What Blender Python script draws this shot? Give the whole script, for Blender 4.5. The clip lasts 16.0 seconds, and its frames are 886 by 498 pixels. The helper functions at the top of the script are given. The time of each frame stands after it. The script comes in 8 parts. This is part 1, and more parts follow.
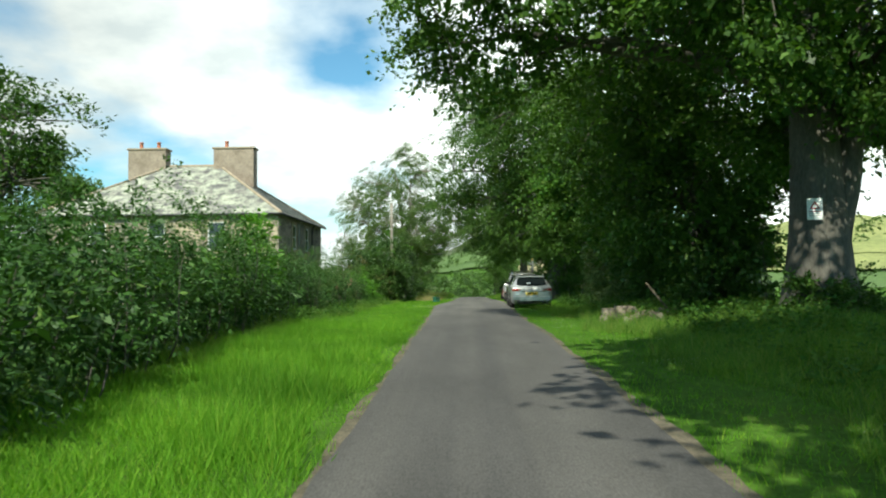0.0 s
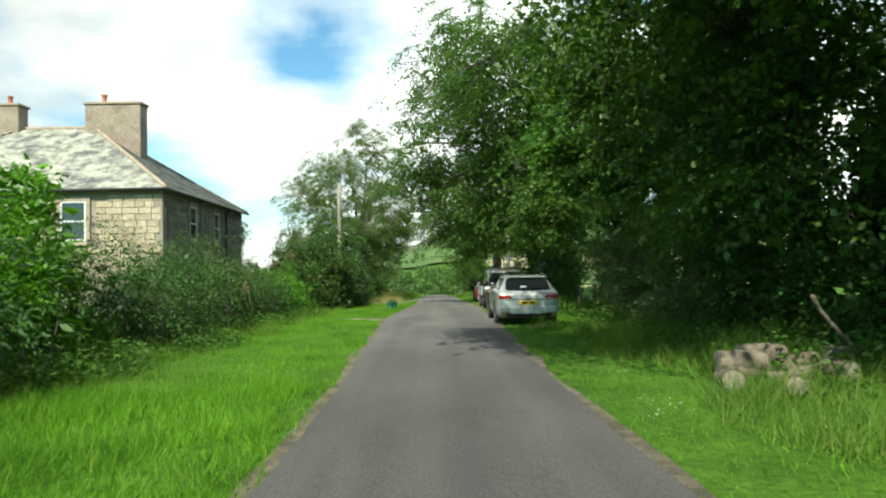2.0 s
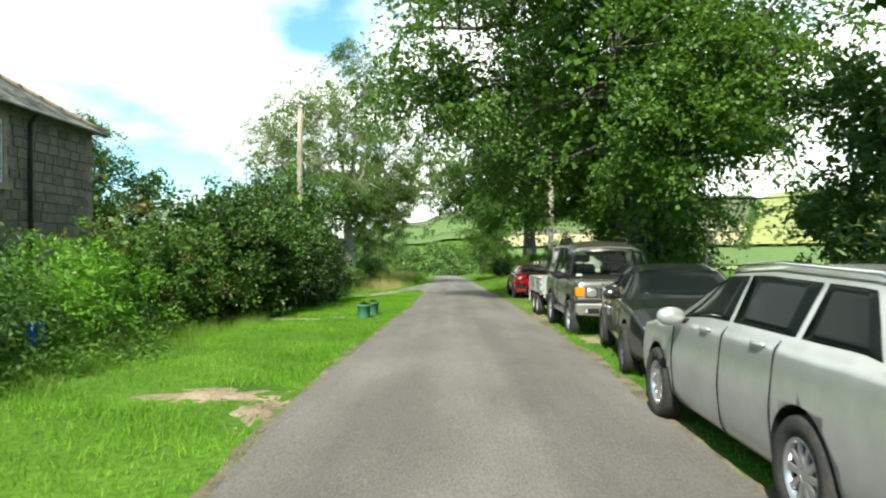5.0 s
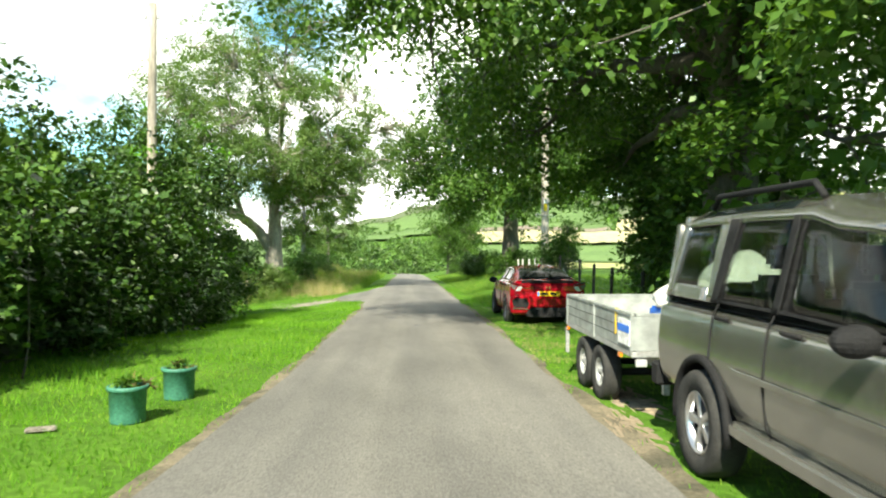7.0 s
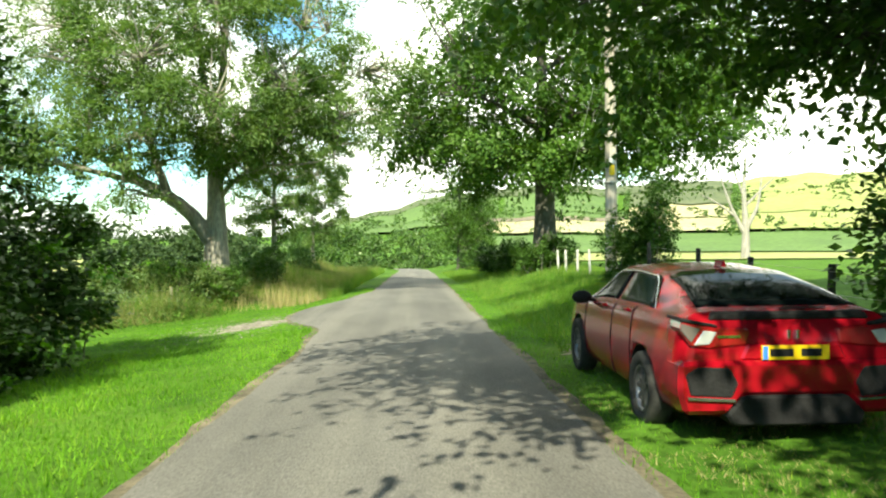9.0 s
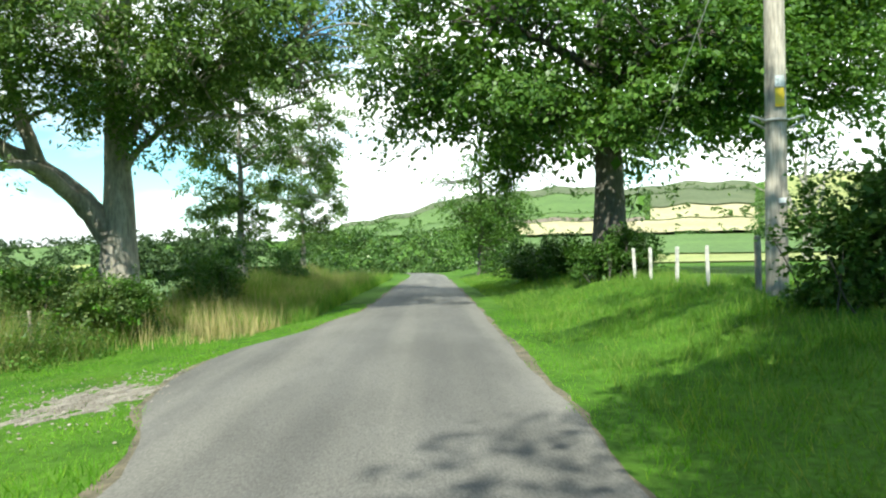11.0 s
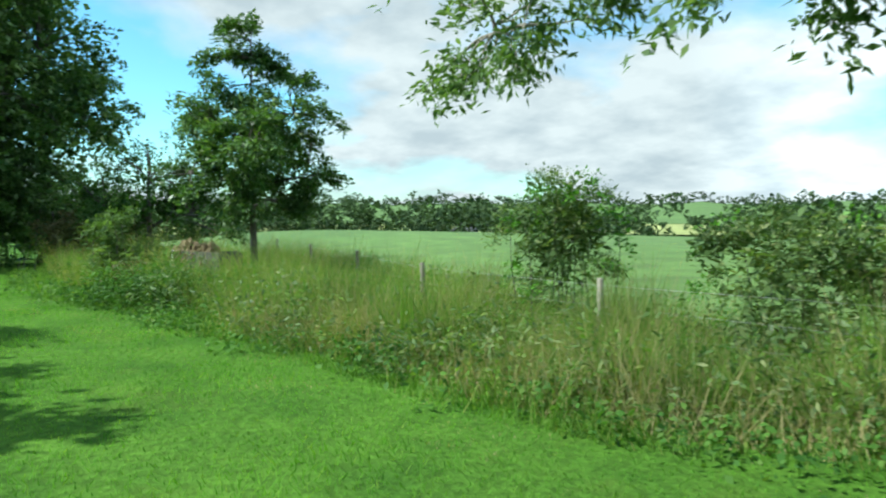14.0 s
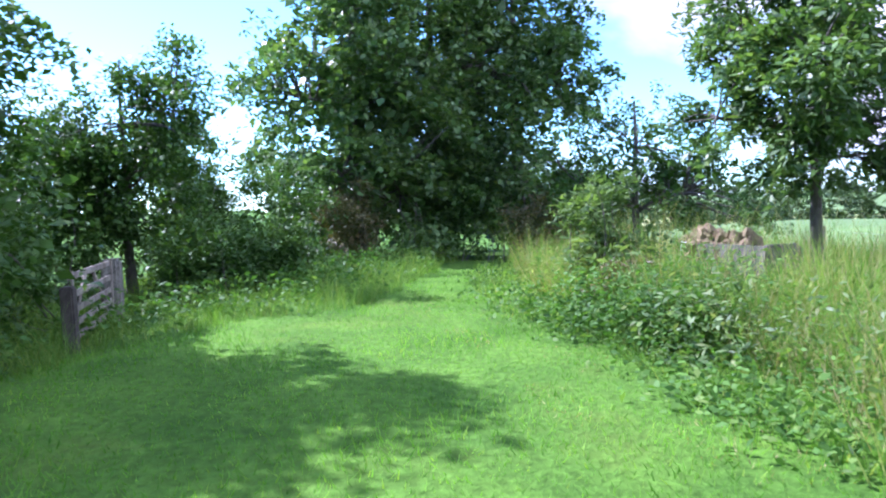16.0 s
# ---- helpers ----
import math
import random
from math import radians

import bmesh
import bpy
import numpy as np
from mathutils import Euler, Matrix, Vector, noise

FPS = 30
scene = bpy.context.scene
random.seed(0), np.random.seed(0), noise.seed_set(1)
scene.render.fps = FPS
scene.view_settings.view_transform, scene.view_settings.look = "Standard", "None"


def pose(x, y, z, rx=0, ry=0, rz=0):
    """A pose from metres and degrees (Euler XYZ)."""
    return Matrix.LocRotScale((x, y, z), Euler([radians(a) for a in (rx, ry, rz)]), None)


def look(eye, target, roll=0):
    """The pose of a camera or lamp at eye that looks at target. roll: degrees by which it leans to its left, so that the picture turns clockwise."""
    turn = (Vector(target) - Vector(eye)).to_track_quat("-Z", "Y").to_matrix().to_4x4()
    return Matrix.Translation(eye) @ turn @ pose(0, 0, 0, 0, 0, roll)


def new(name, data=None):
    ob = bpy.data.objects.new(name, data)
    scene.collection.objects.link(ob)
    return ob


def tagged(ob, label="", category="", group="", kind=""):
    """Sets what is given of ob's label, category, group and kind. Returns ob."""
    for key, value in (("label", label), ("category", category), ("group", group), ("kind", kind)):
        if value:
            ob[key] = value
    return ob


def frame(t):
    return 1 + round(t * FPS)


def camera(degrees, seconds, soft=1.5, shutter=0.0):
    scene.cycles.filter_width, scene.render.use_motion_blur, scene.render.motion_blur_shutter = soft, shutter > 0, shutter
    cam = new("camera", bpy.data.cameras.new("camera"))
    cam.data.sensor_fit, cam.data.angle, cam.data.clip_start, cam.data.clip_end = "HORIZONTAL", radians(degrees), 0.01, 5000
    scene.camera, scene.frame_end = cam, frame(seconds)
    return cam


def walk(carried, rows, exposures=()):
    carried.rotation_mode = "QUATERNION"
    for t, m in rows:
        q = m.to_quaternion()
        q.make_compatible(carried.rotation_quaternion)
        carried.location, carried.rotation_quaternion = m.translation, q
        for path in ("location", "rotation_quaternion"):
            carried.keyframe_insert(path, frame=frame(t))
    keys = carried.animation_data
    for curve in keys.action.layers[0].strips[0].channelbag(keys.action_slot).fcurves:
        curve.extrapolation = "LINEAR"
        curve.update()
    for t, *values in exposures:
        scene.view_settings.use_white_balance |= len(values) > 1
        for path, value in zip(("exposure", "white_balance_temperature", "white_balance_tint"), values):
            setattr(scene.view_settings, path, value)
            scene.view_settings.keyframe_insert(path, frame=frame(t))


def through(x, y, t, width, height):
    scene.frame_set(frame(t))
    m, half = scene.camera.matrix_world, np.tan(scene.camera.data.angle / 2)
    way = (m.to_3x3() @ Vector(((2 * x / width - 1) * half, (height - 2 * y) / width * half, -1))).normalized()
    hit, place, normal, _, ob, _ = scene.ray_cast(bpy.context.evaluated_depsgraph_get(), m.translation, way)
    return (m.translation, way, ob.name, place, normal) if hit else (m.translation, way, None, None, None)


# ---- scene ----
cam = camera(63.7, 16.0, soft=2.1, shutter=0.12)
METRES, EYE, TURN = 80.0, 1.5, 1.7
ROWS = [
    (0.0, 0.0, 0.0, 0.0, 0.02, 2.31, 0.55),
    (0.5, 0.0009, 0.0306, 0.0008, -0.2, 2.18, 0.44),
    (1.0, 0.0025, 0.0653, 0.0016, -1.0, 2.06, 0.71),
    (1.5, 0.0042, 0.0981, 0.0021, -2.02, 2.0, 0.96),
    (2.0, 0.0057, 0.1344, 0.0023, -2.68, 1.88, 1.04),
    (2.5, 0.007, 0.1693, 0.0028, -2.81, 1.42, 1.01),
    (3.0, 0.0075, 0.2067, 0.0028, -2.38, 1.03, 0.76),
    (3.5, 0.007, 0.2412, 0.0026, -1.73, 0.68, 0.46),
    (4.0, 0.0073, 0.2792, 0.0026, -1.23, 0.42, 0.29),
    (6.5, 0.0201, 0.4671, 0.0009, -4.01, -0.26, -0.24),
    (7.0, 0.0227, 0.5046, 0.0004, -4.59, -0.28, -0.25),
    (7.5, 0.0254, 0.5398, -0.0002, -4.83, -0.46, -0.27),
    (8.0, 0.0278, 0.577, -0.0009, -4.68, -0.39, 0.04),
    (8.5, 0.0301, 0.6106, -0.0016, -4.41, -0.61, 0.2),
    (9.0, 0.0319, 0.6444, -0.0023, -4.01, -0.87, 0.62),
    (11.5, 0.0389, 0.7886, -0.0059, -1.66, -0.54, 1.29),
    (12.0, 0.0339, 0.8123, -0.0061, 9.85, -0.52, 1.98),
    (12.5, 0.0229, 0.8332, -0.007, 22.89, -0.25, 2.29),
    (13.0, 0.0075, 0.851, -0.0083, 36.09, -0.74, 1.39),
    (13.5, -0.0095, 0.8635, -0.0096, 47.29, -1.89, 0.85),
    (14.0, -0.028, 0.8725, -0.0119, 60.71, -3.4, 0.22),
    (14.5, -0.049, 0.8785, -0.0129, 72.9, -3.9, 1.32),
    (15.0, -0.0731, 0.8799, -0.0142, 84.59, -3.45, 2.17),
    (15.5, -0.0961, 0.8787, -0.0158, 93.5, -3.2, 2.16),
    (16.0, -0.1229, 0.8761, -0.0173, 96.33, -3.33, 1.73),
]
walk(cam, [(t, pose(0, 0, EYE, 0, 0, TURN) @ pose(METRES * x, METRES * y, METRES * z, 90 + pitch, roll, yaw)) for t, x, y, z, yaw, pitch, roll in ROWS],
     exposures=[(0.0, 0.45, 6650, -3), (1.5, 0.55, 6700, -2), (3.0, 0.75, 6800, 0), (4.2, 0.95, 6900, 1), (6.3, 1.38, 7000, 2), (8.0, 1.6, 7600, -2), (9.2, 1.36, 7500, -5), (11.3, 1.1, 6350, -1),
                (12.0, 1.0, 6100, -3), (13.5, 0.9, 5900, -5), (14.3, 0.9, 5900, -2), (15.0, 1.18, 5850, 7), (15.5, 1.5, 5500, 20), (16.0, 1.86, 5150, 38)])

# ---- world and sun ----
SUN_WAY = Vector((-0.31, -0.95, 0.0)).normalized()
SUN_ELEV = radians(43)
world = bpy.data.worlds.new("world")
scene.world = world
world.use_nodes = True
wn, wl = world.node_tree.nodes, world.node_tree.links
wn.clear()


def wnode(kind, **values):
    n = wn.new(kind)
    for key, value in values.items():
        n.inputs[key].default_value = value
    return n


sky = wn.new("ShaderNodeTexSky")
sky.sky_type = "NISHITA"
sky.sun_disc = False
sky.sun_elevation = SUN_ELEV
sky.sun_rotation = math.atan2(SUN_WAY.x, SUN_WAY.y)
sky.air_density, sky.dust_density, sky.ozone_density = 1.0, 0.3, 1.6
coord = wn.new("ShaderNodeTexCoord")
split = wn.new("ShaderNodeSeparateXYZ")
wl.new(coord.outputs["Generated"], split.inputs[0])
high = wn.new("ShaderNodeMath")
high.operation = "MAXIMUM"
high.inputs[1].default_value = 0.0
wl.new(split.outputs["Z"], high.inputs[0])
lift = wn.new("ShaderNodeMath")
lift.operation = "ADD"
lift.inputs[1].default_value = 0.3
wl.new(high.outputs[0], lift.inputs[0])
flat = wn.new("ShaderNodeCombineXYZ")
for axis in "XY":
    ratio = wn.new("ShaderNodeMath")
    ratio.operation = "DIVIDE"
    wl.new(split.outputs[axis], ratio.inputs[0])
    wl.new(lift.outputs[0], ratio.inputs[1])
    wl.new(ratio.outputs[0], flat.inputs[axis])
shift = wn.new("ShaderNodeVectorMath")
shift.operation = "ADD"
shift.inputs[1].default_value = (3.4, 1.2, 0.0)
wl.new(flat.outputs[0], shift.inputs[0])
puffs = wnode("ShaderNodeTexNoise", Scale=1.0, Detail=9.0, Roughness=0.5, Distortion=0.15)
wl.new(shift.outputs[0], puffs.inputs["Vector"])
cover = wn.new("ShaderNodeValToRGB")
cover.color_ramp.elements[0].position, cover.color_ramp.elements[1].position = 0.37, 0.49
bulk = wnode("ShaderNodeTexNoise", Scale=3.6, Detail=8.0, Roughness=0.55)
wl.new(shift.outputs[0], bulk.inputs["Vector"])
tone = wn.new("ShaderNodeValToRGB")
tone.color_ramp.elements[0].position, tone.color_ramp.elements[1].position = 0.36, 0.6
tone.color_ramp.elements[0].color = (5.9, 6.3, 6.7, 1)
tone.color_ramp.elements[1].color = (8.6, 8.7, 8.8, 1)
wl.new(bulk.outputs["Fac"], tone.inputs[0])
# the cloud is thinner and brighter towards the north-east
toward = wn.new("ShaderNodeVectorMath")
toward.operation = "DOT_PRODUCT"
toward.inputs[1].default_value = (0.72, 0.69, 0.0)
wl.new(coord.outputs["Generated"], toward.inputs[0])
thin = wn.new("ShaderNodeMapRange")
thin.inputs["From Min"].default_value, thin.inputs["From Max"].default_value = 0.0, 0.82
thin.inputs["To Min"].default_value, thin.inputs["To Max"].default_value = 0.48, 1.4
wl.new(toward.outputs["Value"], thin.inputs["Value"])
# and more broken towards the south-west
close = wn.new("ShaderNodeMath")
close.operation = "MULTIPLY_ADD"
close.inputs[1].default_value, close.inputs[2].default_value = 0.12, -0.075
wl.new(split.outputs["Y"], close.inputs[0])
closed = wn.new("ShaderNodeMath")
wl.new(puffs.outputs["Fac"], closed.inputs[0])
wl.new(close.outputs[0], closed.inputs[1])
# a break in the cloud low in the north
gap = wn.new("ShaderNodeVectorMath")
gap.operation = "DOT_PRODUCT"
gap.inputs[1].default_value = Vector((-0.125, 0.925, 0.36)).normalized()
wl.new(coord.outputs["Generated"], gap.inputs[0])
gone = wn.new("ShaderNodeMapRange")
gone.inputs["From Min"].default_value, gone.inputs["From Max"].default_value = 0.986, 1.0
gone.inputs["To Min"].default_value, gone.inputs["To Max"].default_value = 0.0, 0.17
wl.new(gap.outputs["Value"], gone.inputs["Value"])
broken = wn.new("ShaderNodeMath")
broken.operation = "SUBTRACT"
wl.new(closed.outputs[0], broken.inputs[0])
wl.new(gone.outputs[0], broken.inputs[1])
wide = wn.new("ShaderNodeVectorMath")
wide.operation = "DOT_PRODUCT"
wide.inputs[1].default_value = Vector((-0.86, -0.42, 0.28)).normalized()
wl.new(coord.outputs["Generated"], wide.inputs[0])
open_ = wn.new("ShaderNodeMapRange")
open_.inputs["From Min"].default_value, open_.inputs["From Max"].default_value = 0.86, 1.0
open_.inputs["To Min"].default_value, open_.inputs["To Max"].default_value = 0.0, 0.17
wl.new(wide.outputs["Value"], open_.inputs["Value"])
parted = wn.new("ShaderNodeMath")
parted.operation = "SUBTRACT"
wl.new(broken.outputs[0], parted.inputs[0])
wl.new(open_.outputs[0], parted.inputs[1])
wl.new(parted.outputs[0], cover.inputs[0])
bright = wn.new("ShaderNodeVectorMath")
bright.operation = "SCALE"
wl.new(tone.outputs[0], bright.inputs[0])
wl.new(thin.outputs[0], bright.inputs["Scale"])
clouds = wn.new("ShaderNodeMix")
clouds.data_type = "RGBA"
wl.new(cover.outputs[0], clouds.inputs["Factor"])
clear = wn.new("ShaderNodeVectorMath")
clear.operation = "MULTIPLY"
clear.inputs[1].default_value = (0.66, 0.98, 1.05)
wl.new(sky.outputs[0], clear.inputs[0])
wl.new(clear.outputs[0], clouds.inputs["A"])
wl.new(bright.outputs[0], clouds.inputs["B"])
back = wnode("ShaderNodeBackground", Strength=0.118)
wl.new(clouds.outputs["Result"], back.inputs["Color"])
wl.new(back.outputs[0], wn.new("ShaderNodeOutputWorld").inputs[0])

sun_data = bpy.data.lights.new("sun", "SUN")
sun_data.energy, sun_data.angle, sun_data.color = 5.0, radians(0.53), (1.0, 0.95, 0.86)
sun = new("sun", sun_data)
sun.matrix_world = look(SUN_WAY * 50 * math.cos(SUN_ELEV) + Vector((0, 40, 50 * math.sin(SUN_ELEV))), (0, 40, 0))

# ---- materials ----
def shade(name, base, rough=0.8, metal=0.0, spec=0.5, coat=0.0):
    m = bpy.data.materials.new(name)
    m.use_nodes = True
    b = m.node_tree.nodes["Principled BSDF"]
    b.inputs["Base Color"].default_value = (*base, 1)
    b.inputs["Roughness"].default_value = rough
    b.inputs["Metallic"].default_value = metal
    b.inputs["Specular IOR Level"].default_value = spec
    b.inputs["Coat Weight"].default_value = coat
    b.inputs["Coat Roughness"].default_value = 0.03
    return m


def ramp(m, fac, stops):
    r = m.node_tree.nodes.new("ShaderNodeValToRGB")
    e = r.color_ramp.elements
    while len(e) < len(stops):
        e.new(0.5)
    for el, (p, c) in zip(e, stops):
        el.position, el.color = p, (*c, 1)
    m.node_tree.links.new(fac, r.inputs[0])
    return r.outputs[0]


def noise_of(m, scale, detail=6.0, rough=0.6, stretch=(1, 1, 1), kind="Fac"):
    nt = m.node_tree
    g = nt.nodes.new("ShaderNodeNewGeometry")
    mp = nt.nodes.new("ShaderNodeMapping")
    mp.inputs["Scale"].default_value = stretch
    nt.links.new(g.outputs["Position"], mp.inputs["Vector"])
    n = nt.nodes.new("ShaderNodeTexNoise")
    n.inputs["Scale"].default_value = scale
    n.inputs["Detail"].default_value = detail
    n.inputs["Roughness"].default_value = rough
    nt.links.new(mp.outputs[0], n.inputs["Vector"])
    return n.outputs[kind]


def blend(m, fac, a, b, mode="MIX"):
    x = m.node_tree.nodes.new("ShaderNodeMix")
    x.data_type = "RGBA"
    x.blend_type = mode
    for key, value in (("Factor", fac), ("A", a), ("B", b)):
        slot = [s for s in x.inputs if s.name == key and (s.type == "RGBA" or key == "Factor" and s.type == "VALUE")][0]
        if hasattr(value, "is_output"):
            m.node_tree.links.new(value, slot)
        else:
            slot.default_value = value if key == "Factor" else (*value, 1)
    return [s for s in x.outputs if s.type == "RGBA"][0]


def paint(m, colour):
    m.node_tree.links.new(colour, m.node_tree.nodes["Principled BSDF"].inputs["Base Color"])


def bumpy(m, height, strength=0.4, distance=0.02):
    b = m.node_tree.nodes.new("ShaderNodeBump")
    b.inputs["Strength"].default_value = strength
    b.inputs["Distance"].default_value = distance
    m.node_tree.links.new(height, b.inputs["Height"])
    m.node_tree.links.new(b.outputs[0], m.node_tree.nodes["Principled BSDF"].inputs["Normal"])


def mottled(name, dark, light, scale, rough=0.85, bump=0.4, depth=0.02, fine=8.0, stretch=(1, 1, 1), lo=0.35, hi=0.65, metal=0.0, spec=0.4):
    """A surface that varies at two scales between two colours, with relief."""
    m = shade(name, dark, rough, metal, spec)
    big = noise_of(m, scale, stretch=stretch)
    small = noise_of(m, scale * fine, stretch=stretch)
    c = ramp(m, big, [(lo, dark), (hi, light)])
    f = ramp(m, small, [(0.3, (0.6, 0.6, 0.6)), (0.7, (1.25, 1.25, 1.25))])
    paint(m, blend(m, 1.0, c, f, "MULTIPLY"))
    bumpy(m, small, bump, depth)
    return m


def leafy(name, dark, light, through=0.35, rough=0.45, yellow=None, spec=0.35):
    """Leaves: colour varies leaf by leaf and branch by branch, and light comes through."""
    m = shade(name, dark, rough, 0.0, spec)
    nt = m.node_tree
    g = nt.nodes.new("ShaderNodeNewGeometry")
    stops = [(0.0, dark), (0.8, light)] if yellow is None else [(0.0, dark), (0.75, light), (1.0, yellow)]
    c = ramp(m, g.outputs["Random Per Island"], stops)
    big = ramp(m, noise_of(m, 0.55, 3.0), [(0.35, (0.7, 0.75, 0.7)), (0.65, (1.2, 1.15, 1.05))])
    c = blend(m, 1.0, c, big, "MULTIPLY")
    paint(m, c)
    t = nt.nodes.new("ShaderNodeBsdfTranslucent")
    warm = blend(m, 1.0, c, (1.35, 1.5, 0.55), "MULTIPLY")
    nt.links.new(warm, t.inputs["Color"])
    mix = nt.nodes.new("ShaderNodeMixShader")
    mix.inputs[0].default_value = through
    nt.links.new(nt.nodes["Principled BSDF"].outputs[0], mix.inputs[1])
    nt.links.new(t.outputs[0], mix.inputs[2])
    nt.links.new(mix.outputs[0], nt.nodes["Material Output"].inputs["Surface"])
    return m


M_TURF = mottled("turf", (0.04, 0.1, 0.012), (0.09, 0.186, 0.022), 0.8, 0.95, 0.8, 0.05, 14, lo=0.3, hi=0.7, spec=0.08)
M_BLADE = leafy("mown_grass", (0.075, 0.2, 0.018), (0.145, 0.32, 0.032), 0.42, 0.6, (0.22, 0.34, 0.05), 0.1)
M_TALL = leafy("long_grass", (0.075, 0.16, 0.025), (0.15, 0.27, 0.045), 0.4, 0.6, (0.27, 0.3, 0.1), 0.12)
M_STRAW = leafy("dry_grass", (0.21, 0.19, 0.095), (0.37, 0.32, 0.175), 0.3, 0.6, None, 0.15)
M_WEED = leafy("weed_leaves", (0.042, 0.11, 0.02), (0.088, 0.19, 0.032), 0.33, 0.66, (0.13, 0.2, 0.05), 0.2)
M_BEECH = leafy("beech_leaves", (0.046, 0.1, 0.02), (0.085, 0.168, 0.033), 0.34, 0.42, (0.112, 0.195, 0.042), 0.3)
# darker leaves: the shade on the thicket's lane face is put into the colour
M_SHADED_LAUREL = leafy("shaded_laurel_leaves", (0.026, 0.064, 0.014), (0.052, 0.112, 0.022), 0.16, 0.4, (0.085, 0.15, 0.03), 0.3)
M_ASH = leafy("ash_leaves", (0.08, 0.14, 0.042), (0.125, 0.2, 0.065), 0.36, 0.5, (0.16, 0.225, 0.08), 0.25)
M_SYC = leafy("sycamore_leaves", (0.045, 0.095, 0.028), (0.095, 0.175, 0.05), 0.3, 0.42, (0.14, 0.21, 0.06))
M_HEDGE = leafy("hedge_leaves", (0.038, 0.09, 0.017), (0.066, 0.14, 0.026), 0.26, 0.5, (0.095, 0.16, 0.038), 0.25)
M_BRIGHT = leafy("privet_leaves", (0.06, 0.16, 0.015), (0.12, 0.28, 0.03), 0.35, 0.45)
M_RUST = leafy("russet_leaves", (0.06, 0.07, 0.025), (0.13, 0.12, 0.05), 0.3, 0.5, (0.19, 0.14, 0.07))
M_WILLOW = leafy("willowherb_leaves", (0.06, 0.11, 0.035), (0.13, 0.2, 0.07), 0.35, 0.55, (0.2, 0.23, 0.1))
# bluer than near leaves: distance haze is mixed into the colour
M_FAR = leafy("hazy_far_leaves", (0.035, 0.062, 0.03), (0.065, 0.1, 0.045), 0.2, 0.7, None, 0.1)
M_BARK = mottled("beech_bark", (0.075, 0.068, 0.056), (0.115, 0.105, 0.087), 2.0, 0.9, 0.7, 0.03, 9, (1, 1, 0.35))
M_ASHBARK = mottled("ash_bark", (0.19, 0.172, 0.14), (0.35, 0.32, 0.265), 2.2, 0.92, 0.9, 0.04, 7, (1, 1, 0.25))
M_DEAD = mottled("bare_wood", (0.2, 0.185, 0.16), (0.34, 0.315, 0.275), 4.0, 0.85, 0.5, 0.02, 8, (1, 1, 0.3))
M_ASPHALT = mottled("asphalt", (0.108, 0.104, 0.096), (0.158, 0.152, 0.14), 0.7, 0.92, 0.5, 0.012, 90, (1, 0.35, 1))
M_EDGE = mottled("edge_earth", (0.07, 0.065, 0.042), (0.19, 0.158, 0.108), 2.6, 0.95, 0.7, 0.03, 10)
M_DIRT = mottled("bare_earth", (0.15, 0.115, 0.075), (0.31, 0.25, 0.175), 2.2, 0.95, 0.7, 0.03, 10)
M_GRAVEL = mottled("gravel", (0.15, 0.13, 0.105), (0.32, 0.29, 0.25), 5.0, 0.95, 0.9, 0.03, 8)
M_STONE = mottled("sandstone", (0.33, 0.245, 0.15), (0.52, 0.41, 0.27), 1.4, 0.9, 0.6, 0.02, 12)
M_MORTAR = mottled("lime_mortar", (0.24, 0.205, 0.16), (0.33, 0.29, 0.235), 2.0, 0.95, 0.5, 0.02, 10)
M_WHITE = mottled("white_paint", (0.68, 0.68, 0.66), (0.8, 0.8, 0.78), 3.0, 0.45, 0.1, 0.005)
M_POLE = mottled("weathered_pole", (0.21, 0.185, 0.15), (0.42, 0.38, 0.32), 3.0, 0.9, 0.5, 0.01, 8, (1, 1, 0.12))
M_POST = mottled("grey_timber", (0.14, 0.12, 0.09), (0.3, 0.27, 0.22), 5.0, 0.9, 0.5, 0.01, 8, (1, 1, 0.2))
M_PLOUGH = mottled("ploughed_earth", (0.15, 0.12, 0.085), (0.2, 0.165, 0.12), 0.03, 0.95, 0.2, 0.05, 14)
M_FIELD = mottled("pasture", (0.065, 0.125, 0.023), (0.095, 0.168, 0.032), 0.03, 0.95, 0.3, 0.05, 20)
M_LEA = mottled("pale_pasture", (0.22, 0.25, 0.075), (0.3, 0.32, 0.105), 0.02, 0.95, 0.2, 0.05, 14)
M_WHEAT = mottled("stubble", (0.34, 0.3, 0.15), (0.43, 0.38, 0.21), 0.03, 0.95, 0.2, 0.05, 14)
M_HEATH = mottled("moor", (0.06, 0.085, 0.03), (0.1, 0.12, 0.05), 0.03, 0.95, 0.2, 0.05, 14)

# worn wheel tracks along the lane
track = ramp(M_ASPHALT, noise_of(M_ASPHALT, 1.5, 3.0, 0.5, (1, 0.015, 1)), [(0.35, (0.82, 0.82, 0.83)), (0.62, (1.14, 1.13, 1.1))])
paint(M_ASPHALT, blend(M_ASPHALT, 1.0, M_ASPHALT.node_tree.nodes["Principled BSDF"].inputs["Base Color"].links[0].from_socket, track, "MULTIPLY"))

